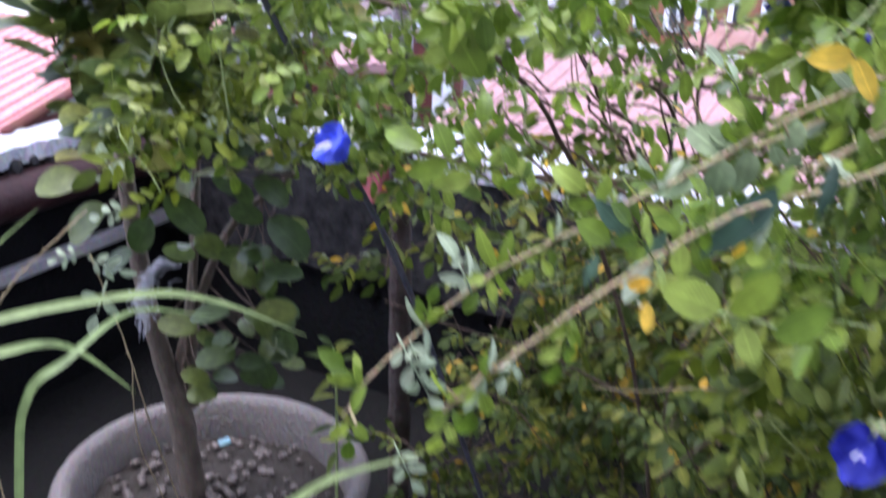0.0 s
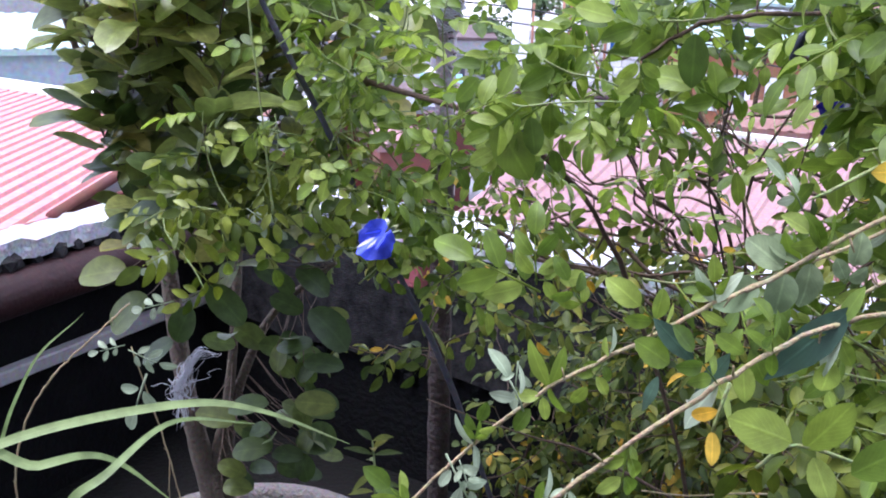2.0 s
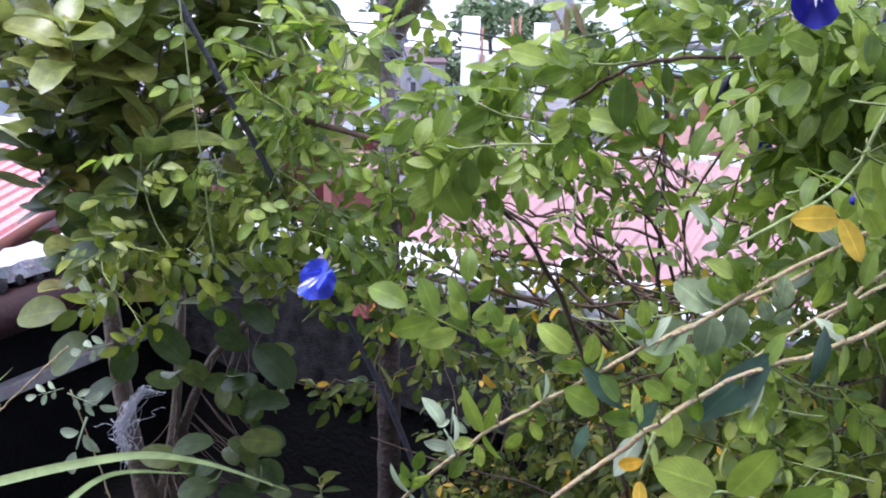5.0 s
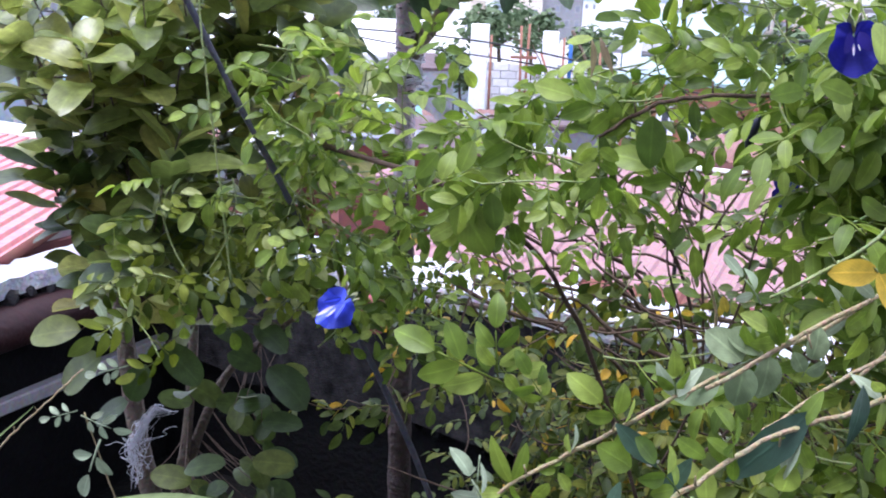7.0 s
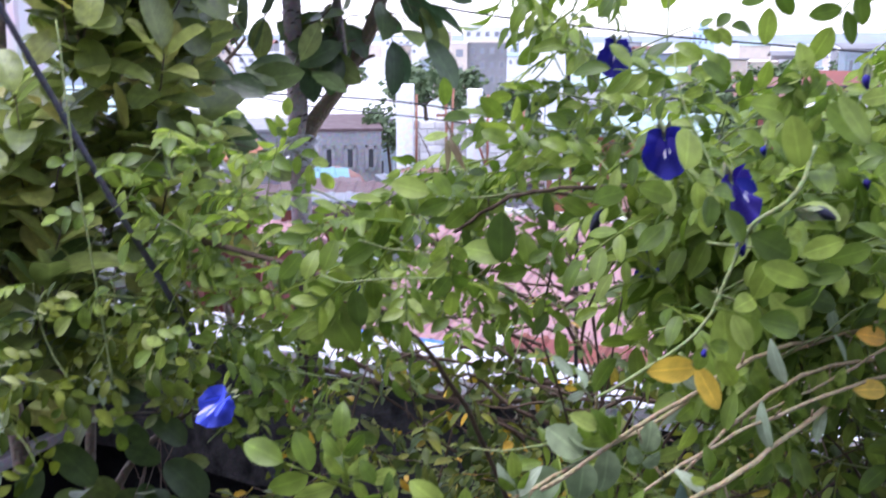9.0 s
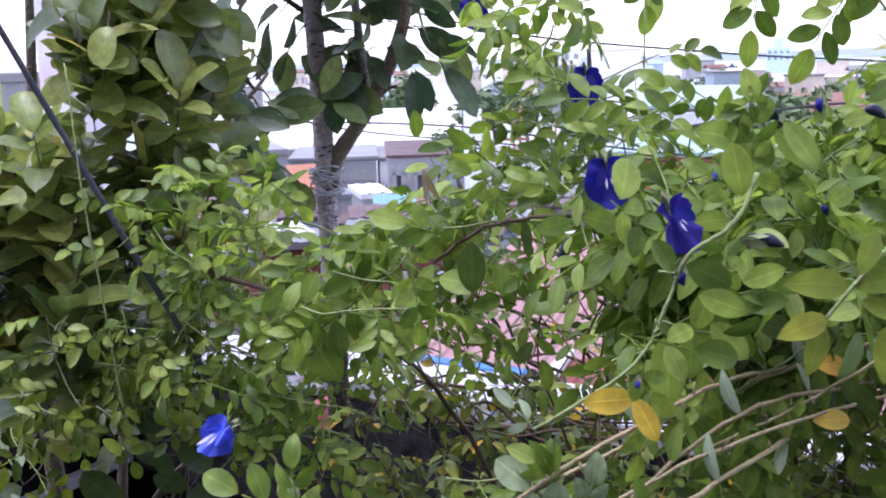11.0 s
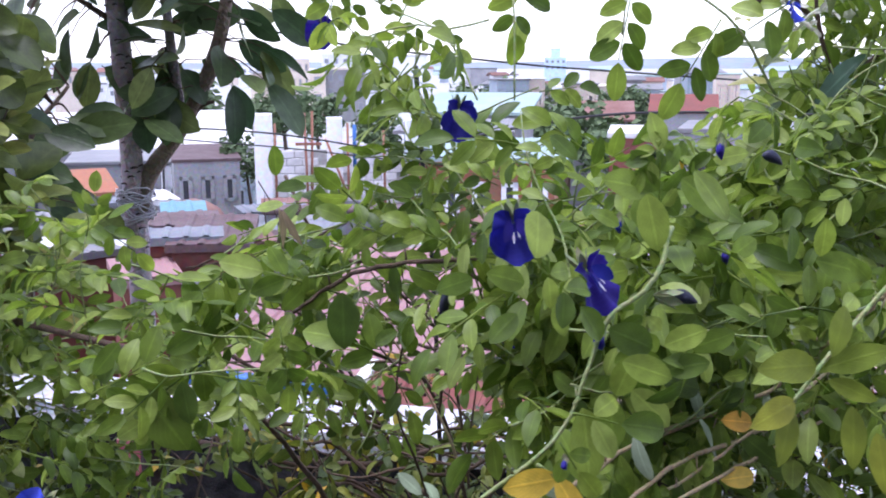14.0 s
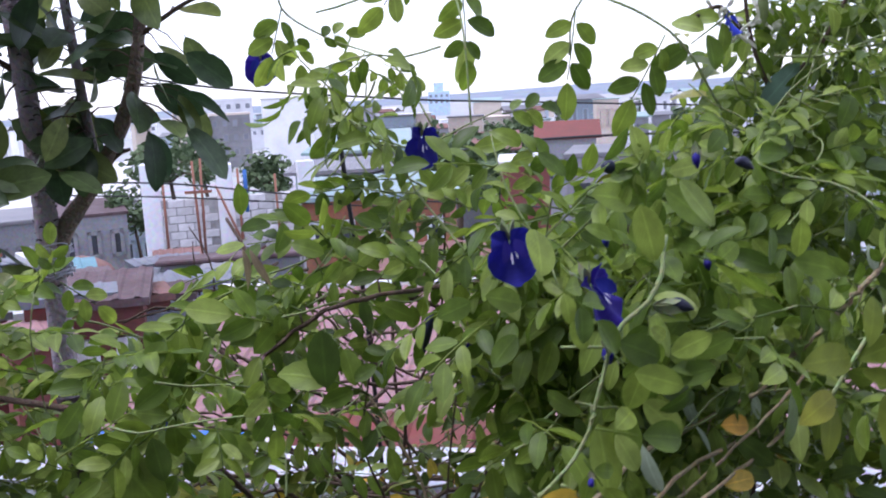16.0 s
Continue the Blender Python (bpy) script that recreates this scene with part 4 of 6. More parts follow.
for i in range(170):
    a, r = rs.uniform(0, 6.28), 0.245 * math.sqrt(rs.random())
    ob = new("pebble", peb[i % 4])
    ob.parent = pot
    ob.matrix_parent_inverse = Matrix.Translation(-POT)
    ob.matrix_basis = Matrix.Translation((POT.x + r * math.cos(a), POT.y + r * math.sin(a), 0.293 + 0.02 * (1 - r / 0.255))) @ pose(0, 0, 0, rs.uniform(0, 40), 0, rs.uniform(0, 360)) @ Matrix.Scale(rs.uniform(0.4, 1.1), 4)

g = Geo()
box(g, -0.013, 0.013, -0.009, 0.009, 0.0, 0.006, pose(-0.43, 1.78, 0.318, 12, -8, 30), 0.002)
solo("plastic_scrap", g, TARP, "crumpled scrap of blue plastic lying on the soil", "scrap", smooth=False)

tree = thing("citrus_tree", "young citrus tree with dark glossy oval leaves in the pot", "tree", (POT.x, POT.y, 0.33))
rt = random.Random(21)
limbs = [
    ([(-0.456, 1.62, 0.27), (-0.473, 1.62, 0.478), (-0.499, 1.62, 0.61), (-0.526, 1.62, 0.80), (-0.55, 1.64, 1.15), (-0.52, 1.64, 1.5), (-0.5, 1.65, 1.85)], 0.027, 0.006),
    ([(-0.452, 1.635, 0.5), (-0.446, 1.64, 0.651), (-0.414, 1.64, 0.76), (-0.355, 1.64, 0.88), (-0.24, 1.6, 0.99)], 0.014, 0.005),
    ([(-0.462, 1.63, 0.42), (-0.470, 1.63, 0.578), (-0.450, 1.63, 0.675), (-0.430, 1.63, 0.82), (-0.41, 1.66, 1.15), (-0.38, 1.62, 1.45), (-0.36, 1.62, 1.75)], 0.014, 0.004),
    ([(-0.55, 1.66, 1.1), (-0.62, 1.6, 1.25), (-0.66, 1.56, 1.4), (-0.67, 1.55, 1.6)], 0.009, 0.003),
    ([(-0.42, 1.66, 1.1), (-0.32, 1.66, 1.25), (-0.26, 1.68, 1.42), (-0.24, 1.7, 1.6)], 0.008, 0.003),
]
lines = []
for pts, r0, r1 in limbs:
    g = Geo()
    ln = smooth_line(pts, 6)
    tube(g, ln, r0, r1, 8, 0.07, rt)
    part("branch" if lines else "trunk", g, BARK, tree)
    lines.append(ln)
seats, hanging, dimmed = [], [], []
CROWN = (
    (-0.52, 1.47, 1.10, 0.06, 0.08, 0.08, 7), (-0.51, 1.47, 1.26, 0.08, 0.1, 0.12, 13), (-0.51, 1.48, 1.40, 0.08, 0.12, 0.09, 12),
    (-0.40, 1.47, 1.16, 0.12, 0.12, 0.14, 16), (-0.39, 1.48, 1.36, 0.13, 0.14, 0.14, 20), (-0.32, 1.52, 1.61, 0.07, 0.14, 0.12, 17), (-0.30, 1.55, 1.82, 0.06, 0.13, 0.12, 12),
    (-0.40, 1.51, 1.06, 0.12, 0.1, 0.05, 6),
    (-0.28, 1.57, 1.30, 0.11, 0.1, 0.15, 11), (-0.27, 1.57, 1.56, 0.09, 0.1, 0.13, 14), (-0.27, 1.58, 1.8, 0.09, 0.1, 0.12, 13))
twigs = Geo()
for c in CROWN:
    for _ in range(c[6]):
        base = inside(rt, c)
        lean = Vector(((base.x + 0.43) * 1.6 + rt.uniform(-0.3, 0.3), rt.uniform(-0.5, 0.1), 1)).normalized()
        span = rt.uniform(0.07, 0.12)
        root = min((q for ln in lines for q in ln[6:]), key=lambda q: (q - base).length + 0.6 * max(0, q.z - base.z))
        tube(twigs, smooth_line([root, (root + base) / 2 + Vector((0, 0, -0.01)), base, base + lean * span], 3), 0.0019, 0.0011, 4)
        turn, count = rt.uniform(0, 6.28), rt.randrange(7, 11)
        sideways = lean.cross(Vector((0, 1, 0.2))).normalized()
        other = lean.cross(sideways)
        for k in range(count):
            a = turn + k * 2.4
            out = sideways * math.cos(a) + other * math.sin(a)
            up = 0.4 + 1.1 * (k / count) ** 2 + rt.uniform(-0.3, 0.35)
            d = out + lean * up
            nrm = lean - out * (up * 0.6) + Vector((rt.uniform(-0.35, 0.35), rt.uniform(-0.5, 0.1), 0))
            place = base + lean * (span * k / (count - 1))
            # every second low leaf gets the colour with shade in it
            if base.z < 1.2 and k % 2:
                dimmed.append((place, d, nrm))
            elif base.z < 1.56:
                seats.append((place, d, nrm))
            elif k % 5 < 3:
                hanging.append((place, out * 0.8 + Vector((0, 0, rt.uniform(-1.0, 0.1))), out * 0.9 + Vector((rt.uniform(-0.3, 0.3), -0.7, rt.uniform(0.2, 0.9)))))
part("twig", twigs, BARK, tree, kind="stuff")
variants = []
for k in range(9):
    v = Geo()
    blade(v, Matrix.Translation((0.008, 0, 0)), rt.uniform(0.078, 0.1), rt.uniform(0.046, 0.055), rt.choice((0.0, 0.0, 0.12)), rt.uniform(0.12, 0.55), rt.uniform(-0.2, 0.5), 9, rt.uniform(0.012, 0.028), rt, 1.15, 0.56)
    tube(v, [Vector((0, 0, 0)), Vector((0.009, 0, 0))], 0.001, 0.001, 3)
    variants.append(v)
dress(tree, seats, variants, CITRUS_LEAF, 190, "leaf", (0.65, 1.02), rt)
dress(tree, dimmed, variants, SHADED_CITRUS_LEAF, 50, "leaf", (0.65, 0.95), rt)
variants = []
for k in range(6):
    v = Geo()
    blade(v, Matrix.Translation((0.008, 0, 0)), rt.uniform(0.07, 0.085), rt.uniform(0.046, 0.054), 0.0, rt.uniform(0.1, 0.45), rt.uniform(0.1, 0.4), 9, rt.uniform(0.012, 0.025), rt, 1.25, 0.5)
    tube(v, [Vector((0, 0, 0)), Vector((0.009, 0, 0))], 0.001, 0.001, 3)
    variants.append(v)
dress(tree, hanging, variants, HANGING_SHADE_LEAF, 70, "leaf", (0.75, 1.05), rt)
# broad rounded lower leaves round the trunks, from stalk to tip
LOW_LEAVES = (
    (-0.551, 1.46, 1.010, -0.633, 1.45, 1.009), (-0.424, 1.46, 0.990, -0.361, 1.44, 0.936), (-0.522, 1.46, 0.969, -0.592, 1.45, 0.913),
    (-0.265, 1.48, 0.947, -0.193, 1.46, 0.897), (-0.324, 1.50, 0.871, -0.262, 1.48, 0.892), (-0.274, 1.47, 0.858, -0.208, 1.46, 0.866),
    (-0.399, 1.46, 0.772, -0.334, 1.45, 0.801), (-0.454, 1.46, 0.765, -0.385, 1.45, 0.761), (-0.288, 1.46, 0.793, -0.218, 1.45, 0.796),
    (-0.537, 1.46, 0.852, -0.485, 1.45, 0.898), (-0.406, 1.50, 0.670, -0.341, 1.49, 0.694), (-0.279, 1.50, 0.762, -0.226, 1.49, 0.757),
)
LOWEST_LEAVES = (
    (-0.337, 1.50, 0.672, -0.282, 1.49, 0.680), (-0.292, 1.52, 0.674, -0.242, 1.51, 0.687), (-0.432, 1.50, 0.646, -0.381, 1.49, 0.640),
    (-0.333, 1.52, 0.639, -0.289, 1.51, 0.632), (-0.425, 1.50, 0.601, -0.377, 1.49, 0.614), (-0.300, 1.56, 0.990, -0.240, 1.54, 0.960),
    (-0.350, 1.58, 0.930, -0.290, 1.56, 0.915), (-0.470, 1.52, 0.930, -0.500, 1.50, 0.870), (-0.330, 1.56, 0.740, -0.268, 1.55, 0.720),
    (-0.310, 1.58, 0.830, -0.250, 1.57, 0.815), (-0.395, 1.55, 1.000, -0.440, 1.53, 0.945), (-0.345, 1.54, 0.700, -0.395, 1.53, 0.690),
)
LOW_LEAVES += LOWEST_LEAVES
rl = random.Random(14)
for k in range(34):
    p = Vector((rl.uniform(-0.43, -0.26), rl.uniform(1.50, 1.6), rl.uniform(0.60, 1.02)))
    q = p + Vector((rl.uniform(-0.25, 1.0), rl.uniform(-0.5, 0.1), rl.uniform(-0.5, 0.35))).normalized() * rl.uniform(0.045, 0.068)
    LOW_LEAVES += ((*p, *q),)
low_meshes = []
for k in range(4):
    v = Geo()
    blade(v, None, 0.07, 0.043 + 0.002 * k, 0.0, 0.1 + 0.08 * k, 0.08 + 0.1 * k, 9, 0.012, rt, 1.05, 0.52)
    low_meshes.append(v.mesh("leaf", SHADED_CITRUS_LEAF))
stalks = Geo()
for x, y, z, a, b, c in LOW_LEAVES:
    p, q = Vector((x, y, z)), Vector((a, b, c))
    ob = new("leaf", low_meshes[rt.randrange(4)])
    ob.parent = tree
    ob.matrix_parent_inverse = Matrix.Translation(-tree.location)
    ob.matrix_basis = frame_of(p, q - p, (rt.uniform(-0.4, 0.4), rt.uniform(-0.75, -0.3), rt.uniform(0.6, 1.0))) @ Matrix.Scale((q - p).length / 0.07, 4)
    root = min((w for ln in lines[:3] for w in ln), key=lambda w: (w - p).length)
    tube(stalks, smooth_line([root, (root + p) / 2 + Vector((0, 0, -0.01)), p], 3), 0.0011, 0.0008, 4)
part("leaf_stalk", stalks, DARK_STEM, tree, kind="stuff")

# loose white string: a wispy tangle caught between two trunks, with hanging ends
g = Geo()
sr = random.Random(4)
spine = smooth_line([(-0.446, 1.585, 0.812), (-0.478, 1.575, 0.822), (-0.500, 1.57, 0.790), (-0.521, 1.57, 0.752), (-0.512, 1.57, 0.715), (-0.517, 1.57, 0.675)], 6)
tangle = []
for a in sorted(sr.randrange(0, len(spine) - 9) for _ in range(46)):
    n = sr.randrange(6, 14)
    fat = 0.004 if a < 10 else 0.009
    run = [q + Vector((sr.gauss(0, fat), sr.gauss(0, fat * 0.6), sr.gauss(0, fat))) for q in spine[a:a + n:2]]
    tangle += run if len(tangle) % 2 else run[::-1]
for k in range(6):
    q = Vector((sr.uniform(-0.525, -0.49), 1.572, sr.uniform(0.72, 0.78)))
    run = [q]
    for _ in range(5):
        q = q + Vector((sr.uniform(-0.022, 0.024), sr.uniform(-0.006, 0.006), sr.uniform(-0.022, 0.016)))
        run.append(q)
    tangle += run + run[::-1]
tube(g, smooth_line(tangle, 3), 0.0006, 0.0005, 3)
solo("string", g, STRING, "frayed white string tangled round the citrus trunk", "string")

# ---- supports: post, dark stick, thin rod ----
g = Geo()
tube(g, smooth_line([(-0.408, 1.25, 1.708), (-0.345, 1.25, 1.579), (-0.310, 1.25, 1.509), (-0.251, 1.25, 1.388), (-0.203, 1.25, 1.296), (-0.148, 1.25, 1.177), (-0.024, 1.25, 0.924), (0.136, 1.36, 0.400), (0.276, 1.45, 0.000)], 5), 0.0042, 0.0042, 7, 0.12, rt)
solo("stick", g, WET_STICK, "dark weathered stick leaning through the vine", "stick")
g = Geo()
tube(g, smooth_line([(0.44, 1.9, 1.63), (0.452, 1.9, 1.45), (0.474, 1.9, 1.19), (0.49, 1.9, 0.6), (0.5, 1.9, 0.0)], 5), 0.0045, 0.0045, 6)
solo("rod", g, CABLE, "thin black metal rod standing in the shrub", "rod")

# ---- second tree: ringed grey trunk with a slanting limb ----
tree2 = thing("grey_tree", "slender tree with a ringed grey trunk and dark leaves", "tree", (-0.06, 1.95, 0))
r2 = random.Random(33)
g = Geo()
ln = smooth_line([(-0.06, 2.02, 0.0), (-0.064, 1.97, 0.6), (-0.067, 1.92, 1.0), (-0.068, 1.9, 1.19), (-0.07, 1.9, 1.4), (-0.075, 1.9, 1.6), (-0.09, 1.9, 1.9), (-0.11, 1.9, 2.3)], 14)
low = [q for q in ln if q.z < 1.16]
tube(g, low, 0.026, 0.0225, 12, 0.09, r2)
part("trunk_base", g, POST_WOOD, tree2, "dark brown flaking bark")
g = Geo()
tube(g, [q for q in ln if q.z > 1.1], 0.0215, 0.016, 12, 0.04, r2)
part("trunk", g, GREY_BARK, tree2, "ringed grey bark")
g = Geo()
for k in range(150):
    q = ln[min(len(ln) - 2, int(len(ln) * (0.5 + 0.5 * r2.random())))]
    q = q + (ln[-1] - q).normalized() * r2.uniform(0, 0.02)
    rad = 0.0218 - 0.0055 * (q.z - 1.1) / 1.2
    a0, w = r2.uniform(0, 6.28), r2.uniform(0.25, 0.8)
    tube(g, [Vector((q.x + rad * math.cos(a0 + w * s), q.y + rad * math.sin(a0 + w * s), q.z + 0.002 * math.sin(3 * s))) for s in (0, 0.33, 0.66, 1)], 0.0016, 0.0008, 4, 0.3, r2)
part("bark_scar", g, BARK_SCAR, tree2, "dark bark scars", kind="stuff")
limb_pts = [
    ([(-0.064, 1.9, 1.38), (-0.045, 1.9, 1.438), (0.019, 1.88, 1.528), (0.083, 1.85, 1.655), (0.11, 1.84, 1.78), (0.15, 1.84, 1.95)], 0.018, 0.009),
    ([(0.019, 1.88, 1.535), (0.012, 1.88, 1.6), (-0.002, 1.86, 1.8), (-0.02, 1.86, 2.0)], 0.0105, 0.007),
    ([(0.0, 1.88, 1.51), (0.05, 1.87, 1.56), (0.075, 1.87, 1.57)], 0.007, 0.003),
    ([(0.1, 1.845, 1.75), (0.18, 1.8, 1.8), (0.24, 1.78, 1.82)], 0.005, 0.002),
    ([(-0.08, 1.9, 1.7), (-0.2, 1.88, 1.78), (-0.3, 1.88, 1.82)], 0.006, 0.003),
    ([(-0.15, 1.78, 0.9), (-0.24, 1.78, 1.3), (-0.22, 1.78, 1.5), (-0.15, 1.78, 1.6)], 0.008, 0.003),
]
g = Geo()
wrap = []
for k in range(120):
    a = k * 0.9
    r = 0.024 + 0.012 * r2.random()
    wrap.append(Vector((-0.068 + r * math.cos(a), 1.9 + r * math.sin(a), 1.385 + 0.025 * math.sin(k * 0.29) + r2.uniform(-0.012, 0.012))))
tube(g, smooth_line(wrap, 3), 0.0016, 0.0014, 4, 0.2, r2)
solo("trunk_tie", g, STRING, "frayed grey tie wrapped round the grey trunk", "tie")
seats = []
for pts, r0, r1 in limb_pts:
    g = Geo()
    ln = smooth_line(pts, 6)
    tube(g, ln, r0, r1, 7, 0.06, r2)
    part("limb", g, GREY_BARK if r0 == 0.0105 else BROWN_BARK if r0 > 0.0075 else DARK_STEM, tree2)
    lines.append(ln)
T2 = ((0.06, 1.83, 1.82, 0.15, 0.08, 0.12, 36), (-0.08, 1.88, 1.85, 0.14, 0.08, 0.14, 30), (-0.22, 1.86, 1.72, 0.12, 0.07, 0.14, 30), (0.0, 1.9, 1.62, 0.09, 0.04, 0.06, 12), (0.14, 1.8, 1.62, 0.04, 0.03, 0.05, 4), (-0.2, 1.8, 1.45, 0.07, 0.05, 0.1, 10), (0.1, 1.84, 1.74, 0.09, 0.05, 0.09, 9), (0.0, 1.86, 1.73, 0.07, 0.05, 0.08, 11))
tw = Geo()
for c in T2:
    for _ in range(c[6]):
        p = inside(r2, c)
        root = min((q for ln in lines[5:] for q in ln), key=lambda q: (q - p).length)
        tube(tw, [root, (root + p) / 2 + Vector((0, 0, 0.008)), p], 0.002, 0.001, 3)
        d = (p - root).normalized() + Vector((r2.uniform(-0.6, 0.6), r2.uniform(-0.5, 0.5), r2.uniform(-0.9, 0.2)))
        seats.append((p, d, Vector((r2.uniform(-0.8, 0.8), r2.uniform(-0.9, 0.4), r2.uniform(0.1, 1)))))
for p, d in (((0.155, 1.8, 1.66), (0.35, -0.2, -0.9)), ((0.105, 1.8, 1.6), (0.1, -0.2, -1)), ((0.02, 1.85, 1.63), (0.6, -0.2, -0.7)), ((-0.16, 1.78, 1.55), (0.95, -0.2, -0.25)), ((-0.16, 1.78, 1.52), (0.9, -0.2, 0.2))):
    seats.append((Vector(p), Vector(d), Vector((0.5, -0.9, 0.3))))
for p, q in (((0.156, 1.95, 1.665), (0.212, 1.93, 1.589)), ((0.108, 1.95, 1.601), (0.133, 1.93, 1.533)), ((-0.212, 1.75, 1.468), (-0.118, 1.73, 1.428)), ((-0.002, 1.9, 1.742), (0.072, 1.88, 1.724)), ((0.187, 1.95, 1.763), (0.239, 1.93, 1.646)), ((-0.111, 1.9, 1.632), (-0.037, 1.88, 1.581)), ((-0.048, 1.9, 1.571), (0.058, 1.88, 1.593))):
    seats.append((Vector(p), Vector(q) - Vector(p), Vector((0.1, -1, 0.25))))
for _ in range(12):
    p = Vector((r2.uniform(-0.07, 0.03), r2.uniform(1.8, 1.92), r2.uniform(1.54, 1.68)))
    seats.append((p, Vector((r2.uniform(-1, 0.6), -0.3, r2.uniform(-1, 0.3))), Vector((r2.uniform(-0.5, 0.5), -0.8, r2.uniform(0.1, 0.8)))))
    root = min((q for ln in lines[5:] for q in ln), key=lambda q: (q - p).length)
    tube(tw, [root, (root + p) / 2 + Vector((0, 0, 0.006)), p], 0.002, 0.001, 3)
for _ in range(9):
    p = Vector((r2.uniform(-0.26, -0.13), r2.uniform(1.72, 1.84), r2.uniform(1.46, 1.64)))
    seats.append((p, Vector((r2.uniform(-0.6, 1), -0.3, r2.uniform(-0.7, 0.3))), Vector((r2.uniform(-0.5, 0.5), -0.6, r2.uniform(0.3, 0.9)))))
    root = min((q for ln in lines[5:] for q in ln), key=lambda q: (q - p).length)
    tube(tw, smooth_line([root, (root + p) / 2 + Vector((0, 0, 0.01)), p], 3), 0.0026, 0.0014, 4)
part("twig", tw, DARK_STEM, tree2, kind="stuff")
variants = []
for k in range(6):
    v = Geo()
    blade(v, Matrix.Translation((0.006, 0, 0)), r2.uniform(0.07, 0.1), r2.uniform(0.042, 0.057), r2.choice((0.1, 0.35)), r2.uniform(0.0, 0.3), r2.uniform(0.05, 0.35), 7, 0.01, r2)
    tube(v, [Vector((0, 0, 0)), Vector((0.008, 0, 0))], 0.001, 0.001, 3)
    variants.append(v)
dress(tree2, seats, variants, BROAD_LEAF, 300, "leaf", (0.8, 1.1), r2)


# ---- butterfly-pea vine ----
vine = thing("butterfly_pea_vine", "climbing vine with oval leaflets and deep blue pea flowers", "vine", (0.45, 1.2, 0))
rv = random.Random(77)
NEAR_LOW = (
    (0.34, 0.86, 1.48, 0.08, 0.10, 0.05, 12),
    (0.41, 0.81, 1.43, 0.07, 0.12, 0.07, 16),
    (0.38, 0.81, 1.38, 0.09, 0.12, 0.06, 14),
    (0.34, 0.86, 1.25, 0.13, 0.12, 0.04, 5),
    (0.25, 1.01, 1.47, 0.06, 0.10, 0.03, 4),
    (0.36, 0.86, 1.44, 0.06, 0.10, 0.04, 9),
    (0.55, 0.88, 1.45, 0.11, 0.15, 0.09, 20),
    (0.66, 0.96, 1.60, 0.09, 0.12, 0.06, 12),
    (0.47, 0.86, 1.40, 0.13, 0.15, 0.08, 20),
    (0.62, 0.86, 1.45, 0.08, 0.15, 0.16, 14),
)
NEAR_HIGH = (
    (0.22, 0.96, 1.39, 0.09, 0.10, 0.04, 2),
    (0.57, 1.02, 1.41, 0.12, 0.12, 0.10, 26),
    (0.72, 1.10, 1.48, 0.13, 0.14, 0.15, 30),
    (0.58, 1.00, 1.26, 0.15, 0.12, 0.12, 26),
    (0.80, 1.10, 1.20, 0.16, 0.14, 0.14, 26),
    (0.45, 1.05, 1.33, 0.10, 0.10, 0.09, 6),
    (0.66, 0.95, 1.58, 0.07, 0.08, 0.05, 9),
    (0.76, 1.00, 1.66, 0.09, 0.09, 0.06, 13),
    (0.90, 1.04, 1.62, 0.10, 0.10, 0.10, 14),
    (0.95, 1.06, 1.42, 0.10, 0.12, 0.12, 16),
    (0.33, 0.80, 1.16, 0.06, 0.08, 0.05, 9),
    (0.40, 0.82, 1.04, 0.09, 0.08, 0.07, 12),
)
NEAR = NEAR_LOW + NEAR_HIGH
MIDDLE_NEAR = (
    (0.29, 0.95, 1.54, 0.05, 0.08, 0.05, 8),
    (0.28, 1.02, 1.62, 0.06, 0.06, 0.05, 6),
    (0.07, 1.10, 1.40, 0.15, 0.12, 0.05, 8),
    (0.28, 1.15, 1.25, 0.19, 0.15, 0.07, 5),
    (0.18, 1.10, 1.42, 0.07, 0.10, 0.03, 5),
    (0.09, 0.95, 1.39, 0.09, 0.10, 0.05, 7),
)
MIDDLE_FAR = (
    (-0.10, 1.25, 1.26, 0.10, 0.10, 0.08, 9),
    (0.00, 1.30, 1.27, 0.08, 0.08, 0.09, 8),
    (-0.21, 1.32, 1.23, 0.10, 0.10, 0.10, 11),
    (-0.32, 1.20, 1.17, 0.10, 0.08, 0.07, 5),
    (-0.17, 1.3, 1.36, 0.12, 0.10, 0.11, 11),
    (-0.22, 1.32, 1.21, 0.17, 0.10, 0.08, 11),
    (0.04, 1.15, 1.30, 0.11, 0.10, 0.06, 5),
    (-0.08, 1.30, 1.16, 0.14, 0.12, 0.07, 10),
    (-0.16, 1.25, 1.41, 0.09, 0.08, 0.07, 6),
    (0.275, 1.0, 1.50, 0.045, 0.06, 0.03, 5),
    (0.205, 1.0, 1.475, 0.05, 0.06, 0.022, 4),
)
MIDDLE = MIDDLE_NEAR + MIDDLE_FAR
pea_variants = [spray(rv, rv.choice((2, 3, 3)), rv.uniform(0.024, 0.028), rv.uniform(0.0118, 0.0138), 0.0155, 0.012) for _ in range(10)]
FLOWER_AT = ((-0.113, 1.10, 1.193), (0.267, 0.707, 1.531), (0.303, 0.665, 1.505), (0.285, 0.93, 1.592), (0.362, 1.055, 1.362), (0.193, 1.17, 1.678), (0.61, 0.95, 1.68), (0.269, 0.50, 1.18))
STALK_AT = ((0.287, 0.66, 1.363), (0.33, 0.69, 1.37), (0.378, 0.72, 1.374), (0.43, 0.75, 1.37), (0.5, 0.8, 1.356), (0.358, 0.68, 1.358), (0.41, 0.71, 1.357), (0.473, 0.75, 1.353), (0.47, 0.73, 1.43), (0.44, 0.74, 1.4))

